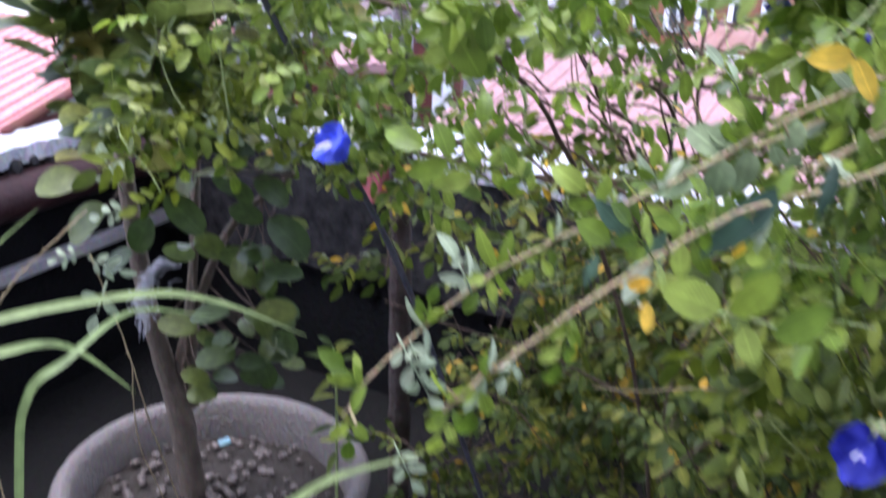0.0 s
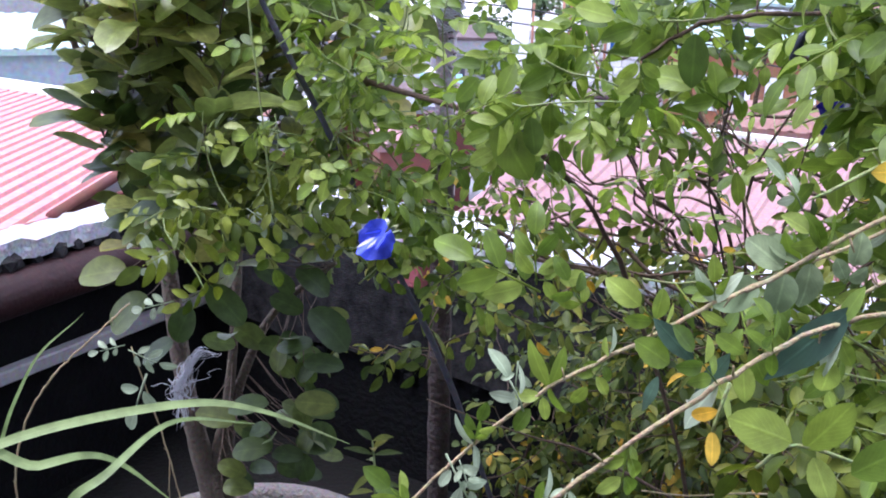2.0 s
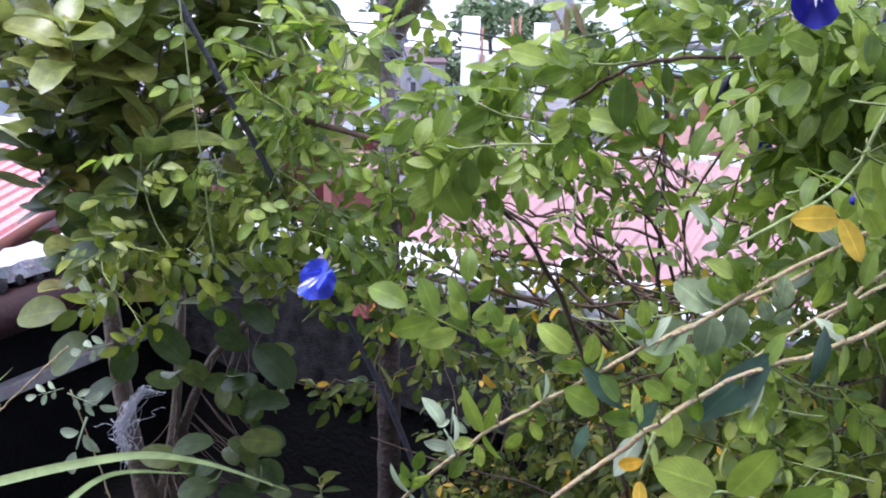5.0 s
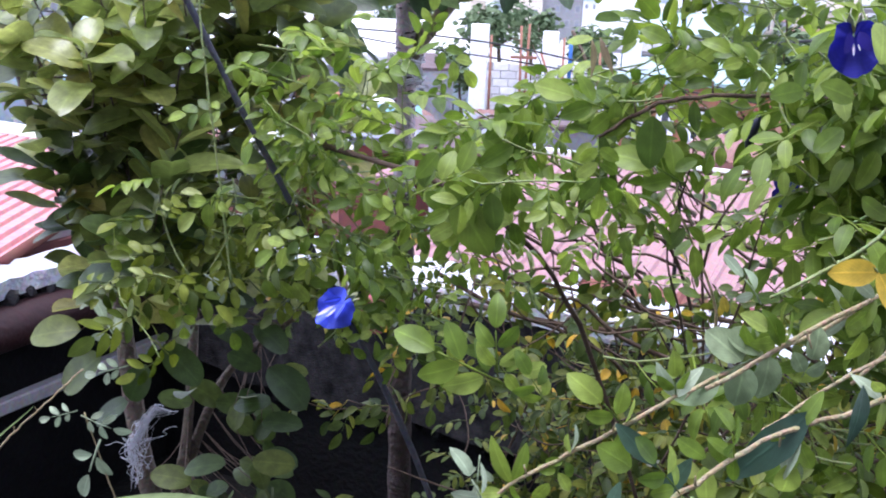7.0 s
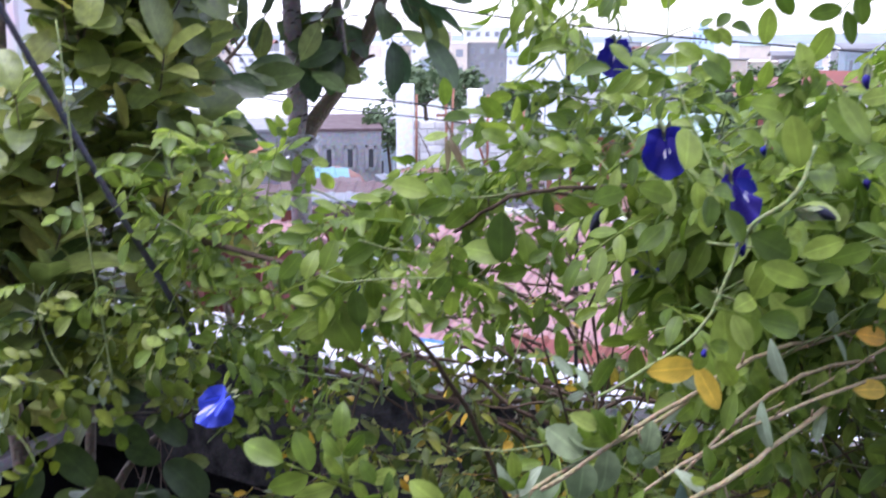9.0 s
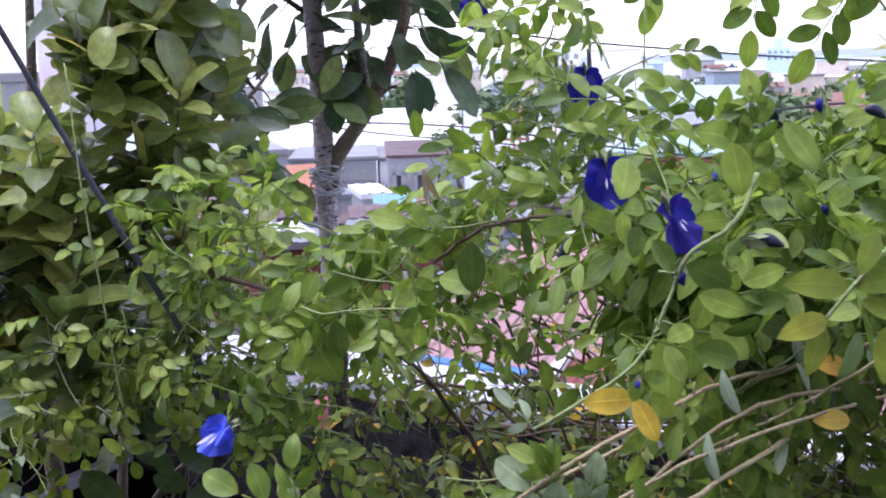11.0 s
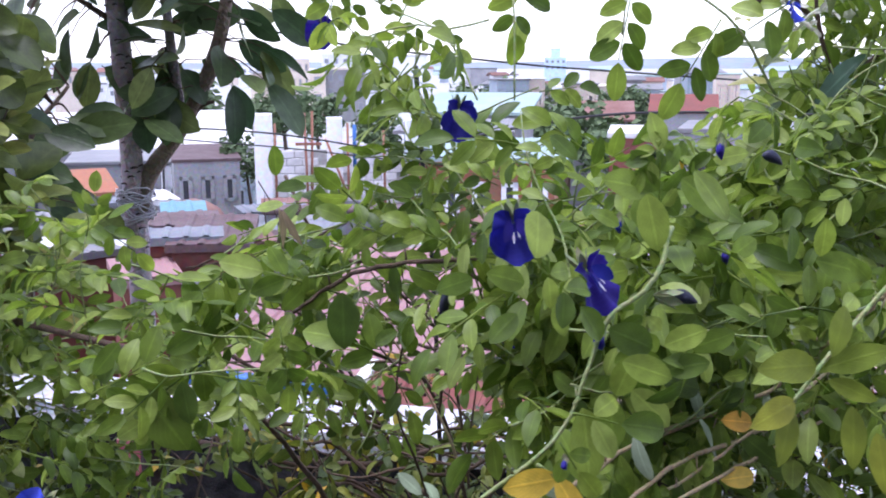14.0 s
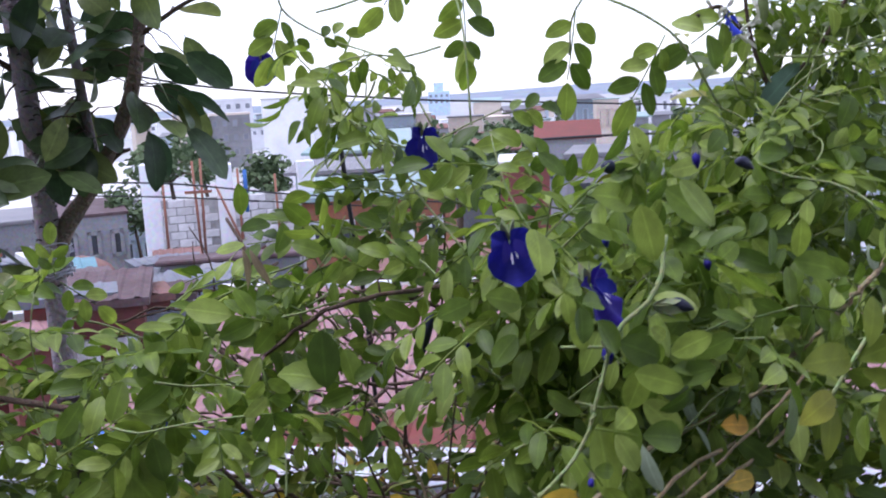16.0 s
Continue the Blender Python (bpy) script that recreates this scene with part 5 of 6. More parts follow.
# open gaps in the leaves: (place, radius)
GAPS = tuple((Vector((0.211 + 0.28 * k, 0.8 + k, 1.473 - 0.232 * k)), 0.066) for k in (0.0, 0.1, 0.2, 0.3, 0.4)) + tuple((Vector((0.103 + 0.115 * k, 0.8 + k, 1.568 - 0.0875 * k)), 0.068) for k in (0.0, 0.1, 0.2, 0.3, 0.4)) + tuple((Vector((-0.02 - 0.08 * k, 1.15 + k, z - 0.17 * k)), 0.034) for k in (-0.05, 0.02, 0.09, 0.16, 0.23, 0.3) for z in (1.438, 1.40))


def airy(seats):
    """The vine's flowers and woody stalks stand free of the leaves before them."""
    def free(p, c, r):
        return p.y > c[1] + 0.02 or (p - Vector(c)).length > r
    return [s for s in seats if all(free(s[0], c, 0.095) for c in FLOWER_AT) and all(free(s[0], c, 0.06) for c in STALK_AT) and all((s[0] - c).length > r for c, r in GAPS)]


l1, s1 = shoots(NEAR, rv, 4.5, 5, 0.027)
near_variants = [spray(rv, rv.choice((2, 3, 3)), rv.uniform(0.0245, 0.0295), rv.uniform(0.0122, 0.0144), 0.0168, 0.012, 0.62, 0.6) for _ in range(12)]
l2, s2 = shoots(MIDDLE, rv, 3.2, 4, 0.034)
g = Geo()
for ln in l1 + l2:
    tube(g, smooth_line(ln, 2), 0.0011, 0.0007, 4)
part("shoot", g, GREEN_STEM, vine, "thin green twining shoots", kind="stuff")
s1 = airy(s1)
dress(vine, [q for q in s1 if q[0].z > 1.16], near_variants, PEA_LEAF, 140, "leaf", (0.8, 1.12), rv)
# low leaves take the darker colour that stands for shade
dress(vine, [q for q in s1 if q[0].z <= 1.16], near_variants, SHADED_LEAF, 50, "leaf", (0.8, 1.12), rv)
s2 = airy(s2)
# leaves low on the left, painted with the shade of the tree
shaded = [q[0].x <= -0.14 and q[0].z < 1.29 for q in s2]
dress(vine, [q for q, dim in zip(s2, shaded) if not dim], pea_variants, PEA_LEAF, 90, "leaf", (0.8, 1.15), rv)
dress(vine, [q for q, dim in zip(s2, shaded) if dim], pea_variants, SHADED_LEAF, 50, "leaf", (0.75, 1.1), rv)

WOODY_STEMS = (
    ("tan", 0.0017, ((-0.05, 0.60, 1.12), (-0.048, 0.62, 1.14), (0.037, 0.63, 1.223), (0.105, 0.64, 1.262), (0.172, 0.66, 1.293), (0.298, 0.72, 1.329), (0.45, 0.85, 1.36))),
    ("tan", 0.0018, ((0.01, 0.49, 1.20), (0.034, 0.5, 1.219), (0.121, 0.52, 1.282), (0.187, 0.56, 1.304), (0.284, 0.6, 1.321), (0.4, 0.7, 1.33))),
    ("tan", 0.0021, ((0.169, 0.62, 1.309), (0.287, 0.66, 1.363), (0.378, 0.72, 1.374), (0.5, 0.8, 1.356), (0.62, 0.9, 1.32))),
    ("tan", 0.0019, ((0.261, 0.62, 1.318), (0.358, 0.68, 1.358), (0.473, 0.75, 1.353), (0.6, 0.85, 1.33))),
)
BUNDLED_STEMS = (
    ("tan", 0.0016, ((0.2, 0.6, 1.292), (0.29, 0.63, 1.335), (0.4, 0.68, 1.352), (0.52, 0.76, 1.345), (0.66, 0.86, 1.34))),
    ("tan", 0.0014, ((0.33, 0.68, 1.33), (0.42, 0.7, 1.362), (0.5, 0.72, 1.4), (0.6, 0.78, 1.42))),
    ("tan", 0.0021, ((0.38, 0.74, 1.36), (0.477, 0.74, 1.391), (0.495, 0.72, 1.422), (0.522, 0.71, 1.447), (0.542, 0.70, 1.473), (0.572, 0.70, 1.496))),
)
GREEN_STEMS = (
    ("green", 0.0017, ((0.206, 0.63, 1.37), (0.274, 0.64, 1.41), (0.301, 0.65, 1.458), (0.311, 0.65, 1.481), (0.345, 0.66, 1.502), (0.364, 0.68, 1.53))),
    ("green", 0.0015, ((0.239, 1.1, 1.715), (0.365, 1.05, 1.742), (0.472, 1.0, 1.721), (0.543, 0.95, 1.676), (0.6, 0.95, 1.6))),
    ("dark", 0.0024, ((0.14, 0.95, 1.42), (0.2, 0.92, 1.46), (0.29, 0.9, 1.47), (0.4, 0.9, 1.46))),
    ("dark", 0.003, ((0.16, 1.3, 1.5), (0.2, 1.2, 1.42), (0.29, 1.1, 1.43), (0.42, 1.05, 1.38), (0.55, 1.0, 1.33))),
    ("green", 0.0015, ((-0.3, 1.22, 1.62), (-0.285, 1.2, 1.45), (-0.27, 1.2, 1.3), (-0.26, 1.2, 1.18))),
)
TALL_STEMS = (
    ("dark", 0.005, ((0.62, 1.3, 0.0), (0.6, 1.25, 0.5), (0.56, 1.1, 1.0), (0.5, 0.95, 1.35), (0.46, 0.9, 1.5))),
    ("dark", 0.005, ((0.82, 1.3, 0.0), (0.8, 1.25, 0.6), (0.76, 1.12, 1.1), (0.7, 1.0, 1.5))),
    ("dark", 0.004, ((0.42, 1.4, 0.0), (0.36, 1.3, 0.6), (0.2, 1.2, 1.1), (0.05, 1.15, 1.3), (-0.15, 1.25, 1.35))),
)
HANGING_STEMS = (
    ("tan", 0.0014, ((-0.474, 1.25, 0.973), (-0.442, 1.25, 0.851), (-0.424, 1.25, 0.767), (-0.426, 1.3, 0.658), (-0.421, 1.35, 0.539), (-0.407, 1.4, 0.37))),
    ("tan", 0.0012, ((-0.43, 1.25, 0.80), (-0.445, 1.28, 0.70), (-0.452, 1.32, 0.6), (-0.442, 1.36, 0.5), (-0.44, 1.42, 0.36))),
    ("tan", 0.0016, ((-0.46, 1.22, 1.05), (-0.498, 1.2, 1.014), (-0.538, 1.2, 0.975), (-0.575, 1.2, 0.935), (-0.614, 1.2, 0.865), (-0.635, 1.2, 0.757), (-0.63, 1.22, 0.55))),
)
STEMS = WOODY_STEMS + BUNDLED_STEMS + GREEN_STEMS + TALL_STEMS + HANGING_STEMS
# thin woody shoots that climb through the leaves
rq = random.Random(71)
for k in range(34):
    x, y = rq.uniform(0.2, 1.0), rq.uniform(0.98, 1.2)
    z = rq.uniform(0.75, 1.25)
    run = [Vector((x, y, z))]
    d = Vector((rq.uniform(-0.9, 0.6), rq.uniform(-0.3, 0.1), rq.uniform(0.3, 1.0))).normalized()
    for _ in range(5):
        d = (d + Vector((rq.uniform(-0.3, 0.3), rq.uniform(-0.15, 0.1), rq.uniform(-0.25, 0.25)))).normalized()
        run.append(run[-1] + d * rq.uniform(0.05, 0.09))
    g = Geo()
    tube(g, smooth_line(run, 5), rq.uniform(0.0014, 0.0026), 0.0008, 6, 0.12, rq)
    part("stem", g, rq.choice((DARK_STEM, DARK_STEM, TAN_STEM)), vine)
nodes_on = []
for kind, r, pts in STEMS:
    g = Geo()
    if kind == "tan" and r > 0.00165:
        nodes_on += [(q, rv.choice((-1, 1))) for q in smooth_line(pts, 7)[3::4]]
    run = [q + Vector((rv.uniform(-1, 1), rv.uniform(-1, 1), rv.uniform(-1, 1))) * (r * (0.3 if kind == "green" else 0.6)) for q in smooth_line(pts, 7)]
    tube(g, run, r * 0.7, r, 7, 0.14, rv)
    for q in run[4::6]:
        d = (run[-1] - run[0]).normalized()
        tube(g, [q - d * r * 1.6, q, q + d * r * 1.6], r * 0.7, r * 0.7, 6, 0.4, rv)
        tube(g, [q, q + Vector((rv.uniform(-1, 0.4), rv.uniform(-0.6, 0.3), rv.choice((-1, 1)))) * (r * 5)], r * 0.5, r * 0.3, 5)
    part("stem", g, {"tan": TAN_STEM, "green": GREEN_STEM, "dark": DARK_STEM}[kind], vine)


def pea_flower(p, facing, size, mat, roll, parent, closed=0.0):
    """A pea flower: one broad ruffled standard with a pale eye, two small wings, a green calyx."""
    r = random.Random(int(p[0] * 1000) + 7)
    m = frame_of(p, Vector((0, 0, -1)) + Vector((roll, 0, 0)), facing) @ Matrix.Scale(size, 4)
    g = Geo()
    verts, faces, uvs = [(0, 0, 0)], [], [(0.5, 0.0)]
    rings, sides = 7, 34
    for i in range(1, rings + 1):
        t = i / rings
        for s in range(sides + 1):
            a = -3.0 + 6.0 * s / sides
            rad = t * (0.42 + 0.58 * math.cos(a / 2) ** 0.6) * (1 - 0.1 * math.exp(-((a - 0.15) / 0.16) ** 2) * t) * (1 + 0.04 * math.sin(5 * a + 1))
            x, y = rad * math.cos(a) + 0.12 * t, rad * math.sin(a) * 0.82
            z = 0.16 * t * t - closed * abs(y) * 0.9 + 0.15 * t * math.sin(3 * a + 0.6) + 0.11 * t * t * math.sin(7 * a + 2) + 0.05 * t ** 3 * math.sin(17 * a) + r.uniform(-0.012, 0.012)
            verts.append((x, y, z))
            uvs.append((0.5 + 0.4 * y, t))
    n = sides + 1
    for s in range(sides):
        faces.append((0, 1 + s, 2 + s))
    for i in range(rings - 1):
        for s in range(sides):
            a = 1 + i * n + s
            faces.append((a, a + n, a + n + 1, a + 1))
    g.add(verts, faces, m @ Matrix.Scale(0.024, 4), uvs)
    fl = part("flower", g, mat, parent, "blue pea flower")
    if closed < 0.55:
        e = Geo()
        for k, (ln2, wd) in enumerate(((0.02, 0.0032), (0.013, 0.002)) if mat is PETAL_LIGHT else ((0.009, 0.0017), (0.006, 0.0012))):
            blade(e, m @ Matrix.Translation((0.003, 0.003 * k - 0.0015, 0.0045)) @ pose(0, 0, 0, 0, -14, 12 * k - 6), ln2, wd, 0.6, 0.3, -0.15, 4, 0, r)
        part("eye", e, PETAL_EYE, fl, "pale yellow-white eye")
    w = Geo()
    for sgn in (-1, 1):
        blade(w, m @ Matrix.Translation((-0.004, 0.003 * sgn, 0.002)) @ pose(0, 0, 0, 30 * sgn, -35, 18 * sgn), 0.016, 0.009, 0.1, 0.3, 0.2, 5, 0, r)
    part("wing_petal", w, mat, fl)
    c = Geo()
    for k in range(5):
        blade(c, m @ Matrix.Translation((-0.002, 0, -0.002)) @ pose(0, 0, 0, k * 72, 0, 0) @ pose(0, 0, 0, 0, 160, 0), 0.016, 0.006, 0.7, 0.4, -0.1, 3, 0, r)
    part("calyx", c, SEPAL, fl, "pale green calyx")


for p, face, size, light, roll, cl in (
        ((-0.113, 1.10, 1.193), (-0.15, -0.9, 0.5), 1.3, True, -1.0, 0.25),
        ((0.267, 0.707, 1.531), (-0.15, -1, 0.25), 0.98, False, 0.15, 0.0),
        ((0.303, 0.665, 1.505), (0.5, -0.8, 0.5), 1.05, False, 0.5, 0.0),
        ((0.285, 0.93, 1.592), (0.2, -0.9, 0.3), 0.95, False, -0.1, 0.0),
        ((0.362, 1.055, 1.362), (0.3, -0.9, 0.2), 1.1, False, 0.4, 0.2),
        ((0.193, 1.17, 1.672), (-0.3, -0.9, 0.1), 0.95, False, -0.1, 0.35),
        ((0.61, 0.95, 1.685), (0.6, -0.6, 0.5), 0.62, True, 0.6, 0.5),
        ((0.049, 1.124, 1.325), (0.2, -0.8, 0.4), 0.75, False, 0.5, 0.6),
        ((0.269, 0.50, 1.18), (-0.6, -0.7, 0.4), 1.0, False, -0.3, 0.0)):
    pea_flower(p, face, size, PETAL_LIGHT if light else PETAL, roll, vine, cl)


def spindle(p, q, r, bow=0.003):
    """A plump spindle from p to q, a little bowed."""
    g = Geo()
    p, q = Vector(p), Vector(q)
    axis = (q - p).normalized()
    side = axis.orthogonal().normalized()
    over = axis.cross(side)
    verts, faces = [], []
    for i in range(11):
        t = i / 10
        rad = r * max(0.02, math.sin(math.pi * min(1, t * 0.93 + 0.05))) ** 0.7 * (1.15 - 0.35 * t)
        c = p + (q - p) * t + side * (bow * math.sin(3 * t))
        verts += [c + side * (rad * math.cos(k * 0.6283) * 1.15) + over * (rad * math.sin(k * 0.6283)) for k in range(10)]
    for i in range(10):
        faces += [(i * 10 + k, i * 10 + (k + 1) % 10, i * 10 + 10 + (k + 1) % 10, i * 10 + 10 + k) for k in range(10)]
    return g.add(verts, faces + [tuple(reversed(range(10))), tuple(range(100, 110))])


# closed buds in their pale calyx, and dark pods
for p, q, r in (
        ((0.308, 0.66, 1.478), (0.311, 0.66, 1.458), 0.0036), ((0.353, 0.68, 1.486), (0.385, 0.68, 1.479), 0.0046),
        ((0.271, 0.615, 1.412), (0.273, 0.615, 1.402), 0.0018), ((0.428, 0.74, 1.586), (0.43, 0.74, 1.566), 0.003),
        ((0.354, 0.74, 1.532), (0.355, 0.74, 1.516), 0.0025), ((0.437, 0.74, 1.507), (0.438, 0.74, 1.49), 0.0028)):
    p, q = Vector(p), Vector(q)
    bud = part("bud", spindle(p + (q - p) * 0.35, q, r), POD if r > 0.0045 else PETAL, vine, "blue closed bud")
    c = Geo()
    for k in range(5):
        a = k * 1.2566
        side = (q - p).orthogonal().normalized()
        out = Matrix.Rotation(a, 3, (q - p).normalized()) @ side
        blade(c, frame_of(p, (q - p).normalized() + out * 0.22, out), (q - p).length * 0.62, r * 1.7, 0.6, 0.4, -0.1, 4, 0, rv)
    part("calyx", c, SEPAL, bud, "pale green calyx")
for p, q, r in (((0.262, 0.86, 1.458), (0.254, 0.86, 1.426), 0.0044), ((0.44, 0.9, 1.56), (0.455, 0.9, 1.552), 0.006), ((0.462, 0.74, 1.569), (0.478, 0.74, 1.561), 0.0042)):
    part("pod", spindle(p, q, r), POD, vine, "dark blue seed pod")

# compound leaves and single leaves that stand out, each from its seat to its tip
LEFT_SPRAYS = (
    (-0.264, 1.220, 1.396, -0.337, 1.210, 1.386, 3),
    (-0.267, 1.220, 1.446, -0.193, 1.210, 1.451, 2),
    (-0.272, 1.250, 1.452, -0.334, 1.240, 1.452, 2),
    (-0.272, 1.180, 1.298, -0.319, 1.170, 1.252, 1),
    (-0.147, 1.150, 1.265, -0.225, 1.140, 1.231, 3),
    (-0.131, 1.200, 1.119, -0.090, 1.190, 1.089, 2),
    (-0.111, 1.150, 1.177, -0.062, 1.140, 1.159, 2),
    (-0.416, 1.300, 1.149, -0.459, 1.290, 1.102, 2),
    (-0.221, 1.200, 1.284, -0.262, 1.190, 1.257, 2),
    (-0.231, 1.200, 1.189, -0.129, 1.190, 1.187, 3),
    (-0.420, 1.250, 1.233, -0.418, 1.240, 1.174, 2),
    (-0.340, 1.250, 1.141, -0.329, 1.240, 1.085, 2),
    (-0.288, 1.250, 1.134, -0.258, 1.240, 1.074, 2),
)
FRONT_SPRAYS = (
    (0.043, 0.700, 1.275, -0.029, 0.690, 1.314, 2),
    (0.039, 0.690, 1.284, 0.033, 0.680, 1.340, 2),
    (0.037, 0.690, 1.288, 0.070, 0.680, 1.292, 1),
    (0.073, 0.670, 1.273, 0.052, 0.660, 1.311, 2),
    (0.254, 0.620, 1.523, 0.298, 0.610, 1.485, 2),
    (0.278, 0.620, 1.434, 0.336, 0.610, 1.419, 1),
    (0.270, 0.620, 1.417, 0.291, 0.610, 1.381, 1),
    (0.358, 0.700, 1.512, 0.323, 0.690, 1.541, 2),
    (0.374, 0.720, 1.526, 0.371, 0.710, 1.599, 3),
    (0.382, 0.720, 1.530, 0.407, 0.710, 1.531, 2),
    (0.370, 0.850, 1.565, 0.321, 0.840, 1.598, 2),
)
MIDDLE_SPRAYS = (
    (-0.032, 0.950, 1.357, 0.062, 0.940, 1.407, 3),
    (0.056, 0.950, 1.359, -0.013, 0.940, 1.317, 3),
    (0.123, 0.840, 1.437, 0.131, 0.830, 1.368, 3),
    (0.085, 1.000, 1.456, 0.062, 0.990, 1.406, 2),
    (0.149, 0.950, 1.463, 0.192, 0.940, 1.415, 2),
    (0.085, 1.000, 1.345, 0.049, 0.990, 1.294, 2),
    (0.085, 1.050, 1.364, 0.067, 1.040, 1.430, 2),
    (0.072, 0.950, 1.387, -0.009, 0.940, 1.333, 2),
    (-0.013, 0.950, 1.500, 0.026, 0.940, 1.469, 2),
    (-0.016, 0.950, 1.505, -0.019, 0.940, 1.546, 2),
    (0.215, 1.000, 1.412, 0.263, 0.990, 1.364, 2),
    (0.232, 1.000, 1.494, 0.200, 0.990, 1.519, 2),
    (0.275, 0.900, 1.498, 0.234, 0.890, 1.508, 2),
)
SKY_SPRAYS = (
    (0.270, 1.080, 1.634, 0.225, 1.070, 1.575, 2),
    (0.471, 1.000, 1.703, 0.451, 0.990, 1.600, 3),
    (0.354, 1.000, 1.688, 0.357, 0.990, 1.636, 1),
    (0.206, 1.100, 1.720, 0.183, 1.090, 1.647, 2),
    (0.215, 1.100, 1.698, 0.224, 1.090, 1.646, 2),
    (0.237, 1.100, 1.689, 0.285, 1.090, 1.700, 2),
    (0.287, 1.100, 1.676, 0.253, 1.090, 1.641, 2),
    (0.275, 1.000, 1.660, 0.314, 0.990, 1.638, 2),
    (0.538, 0.950, 1.673, 0.481, 0.940, 1.587, 3),
    (0.613, 0.950, 1.692, 0.531, 0.940, 1.647, 2),
    (0.347, 0.900, 1.610, 0.400, 0.890, 1.617, 2),
    (0.321, 1.050, 1.751, 0.274, 1.040, 1.692, 2),
    (0.374, 1.050, 1.735, 0.377, 1.040, 1.643, 2),
)
GREYGREEN_SPRAYS = (
    (0.232, 0.675, 1.318, 0.160, 0.660, 1.290, 2),
    (0.246, 0.660, 1.304, 0.253, 0.650, 1.338, 1),
)
BROAD_LEAVES = (
    (0.167, 0.500, 1.267, 0.131, 0.490, 1.284),
    (0.175, 0.500, 1.263, 0.193, 0.490, 1.294),
    (0.180, 0.500, 1.258, 0.189, 0.490, 1.236),
    (0.139, 0.570, 1.299, 0.154, 0.560, 1.292),
    (0.113, 0.570, 1.279, 0.091, 0.560, 1.297),
    (0.157, 0.570, 1.281, 0.159, 0.560, 1.260),
    (0.193, 0.480, 1.260, 0.217, 0.470, 1.283),
    (0.279, 0.694, 1.541, 0.270, 0.662, 1.520),
)
RIPE_LEAVES = (
    (0.355, 0.505, 1.493, 0.320, 0.490, 1.499),
    (0.359, 0.505, 1.491, 0.383, 0.490, 1.504),
    (0.345, 0.505, 1.476, 0.317, 0.490, 1.472),
    (0.343, 0.505, 1.474, 0.332, 0.490, 1.451),
    (0.376, 0.505, 1.471, 0.370, 0.490, 1.446),
    (0.362, 0.505, 1.485, 0.378, 0.490, 1.479),
    (0.391, 0.505, 1.456, 0.389, 0.490, 1.431),
    (0.368, 0.505, 1.521, 0.355, 0.490, 1.503),
)
DARK_LEAVES = (
    (0.101, 0.570, 1.308, 0.128, 0.560, 1.283),
    (0.146, 0.560, 1.292, 0.127, 0.550, 1.266),
    (0.217, 0.570, 1.320, 0.171, 0.560, 1.274),
    (0.245, 0.570, 1.338, 0.244, 0.560, 1.300),
    (0.105, 0.560, 1.275, 0.096, 0.550, 1.257),
    (0.692, 0.950, 1.641, 0.637, 0.940, 1.599),
)
YELLOW_LEAVES = (
    (0.272, 0.630, 1.390, 0.238, 0.620, 1.391),
    (0.272, 0.630, 1.390, 0.287, 0.620, 1.364),
    (0.124, 0.500, 1.271, 0.124, 0.490, 1.256),
    (0.442, 0.700, 1.384, 0.415, 0.690, 1.392),
    (0.446, 0.700, 1.344, 0.417, 0.690, 1.348),
    (0.112, 0.500, 1.280, 0.122, 0.490, 1.288),
    (0.271, 0.800, 1.179, 0.276, 0.790, 1.197),
    (0.180, 1.400, 1.088, 0.167, 1.390, 1.081),
    (0.308, 1.200, 1.163, 0.321, 1.190, 1.163),
)

RIGHT_SPRAYS = (
    (0.378, 0.720, 1.589, 0.350, 0.710, 1.548, 3),
    (0.339, 0.660, 1.485, 0.333, 0.650, 1.428, 3),
    (0.403, 0.720, 1.507, 0.375, 0.710, 1.553, 1),
    (0.277, 0.860, 1.478, 0.301, 0.850, 1.400, 2),
    (0.167, 1.000, 1.434, 0.093, 0.990, 1.458, 3),
    (0.321, 0.800, 1.416, 0.291, 0.790, 1.385, 1),
    (0.444, 0.750, 1.449, 0.417, 0.740, 1.511, 2),
    (0.493, 0.800, 1.498, 0.562, 0.790, 1.506, 2),
    (0.509, 0.720, 1.452, 0.477, 0.710, 1.424, 2),
    (0.340, 0.800, 1.555, 0.305, 0.790, 1.578, 2),
    (0.298, 0.850, 1.538, 0.258, 0.840, 1.558, 2),
    (0.439, 0.700, 1.429, 0.424, 0.690, 1.385, 2),
)
CENTRE_SPRAYS = (
    (0.182, 0.950, 1.433, 0.084, 0.940, 1.474, 3),
    (0.040, 0.950, 1.355, 0.001, 0.940, 1.310, 2),
    (0.065, 0.980, 1.363, 0.054, 0.970, 1.440, 2),
    (0.217, 0.900, 1.386, 0.158, 0.890, 1.422, 1),
    (0.251, 0.900, 1.428, 0.205, 0.890, 1.403, 2),
    (0.004, 1.050, 1.465, -0.019, 1.040, 1.442, 2),
    (-0.034, 1.150, 1.276, -0.087, 1.140, 1.310, 3),
    (-0.094, 1.150, 1.253, -0.039, 1.140, 1.230, 2),
    (0.257, 0.850, 1.493, 0.209, 0.840, 1.520, 2),
    (0.209, 0.850, 1.501, 0.158, 0.840, 1.527, 2),
    (0.301, 0.800, 1.469, 0.267, 0.790, 1.434, 2),
    (0.319, 0.800, 1.411, 0.330, 0.790, 1.372, 2),
)
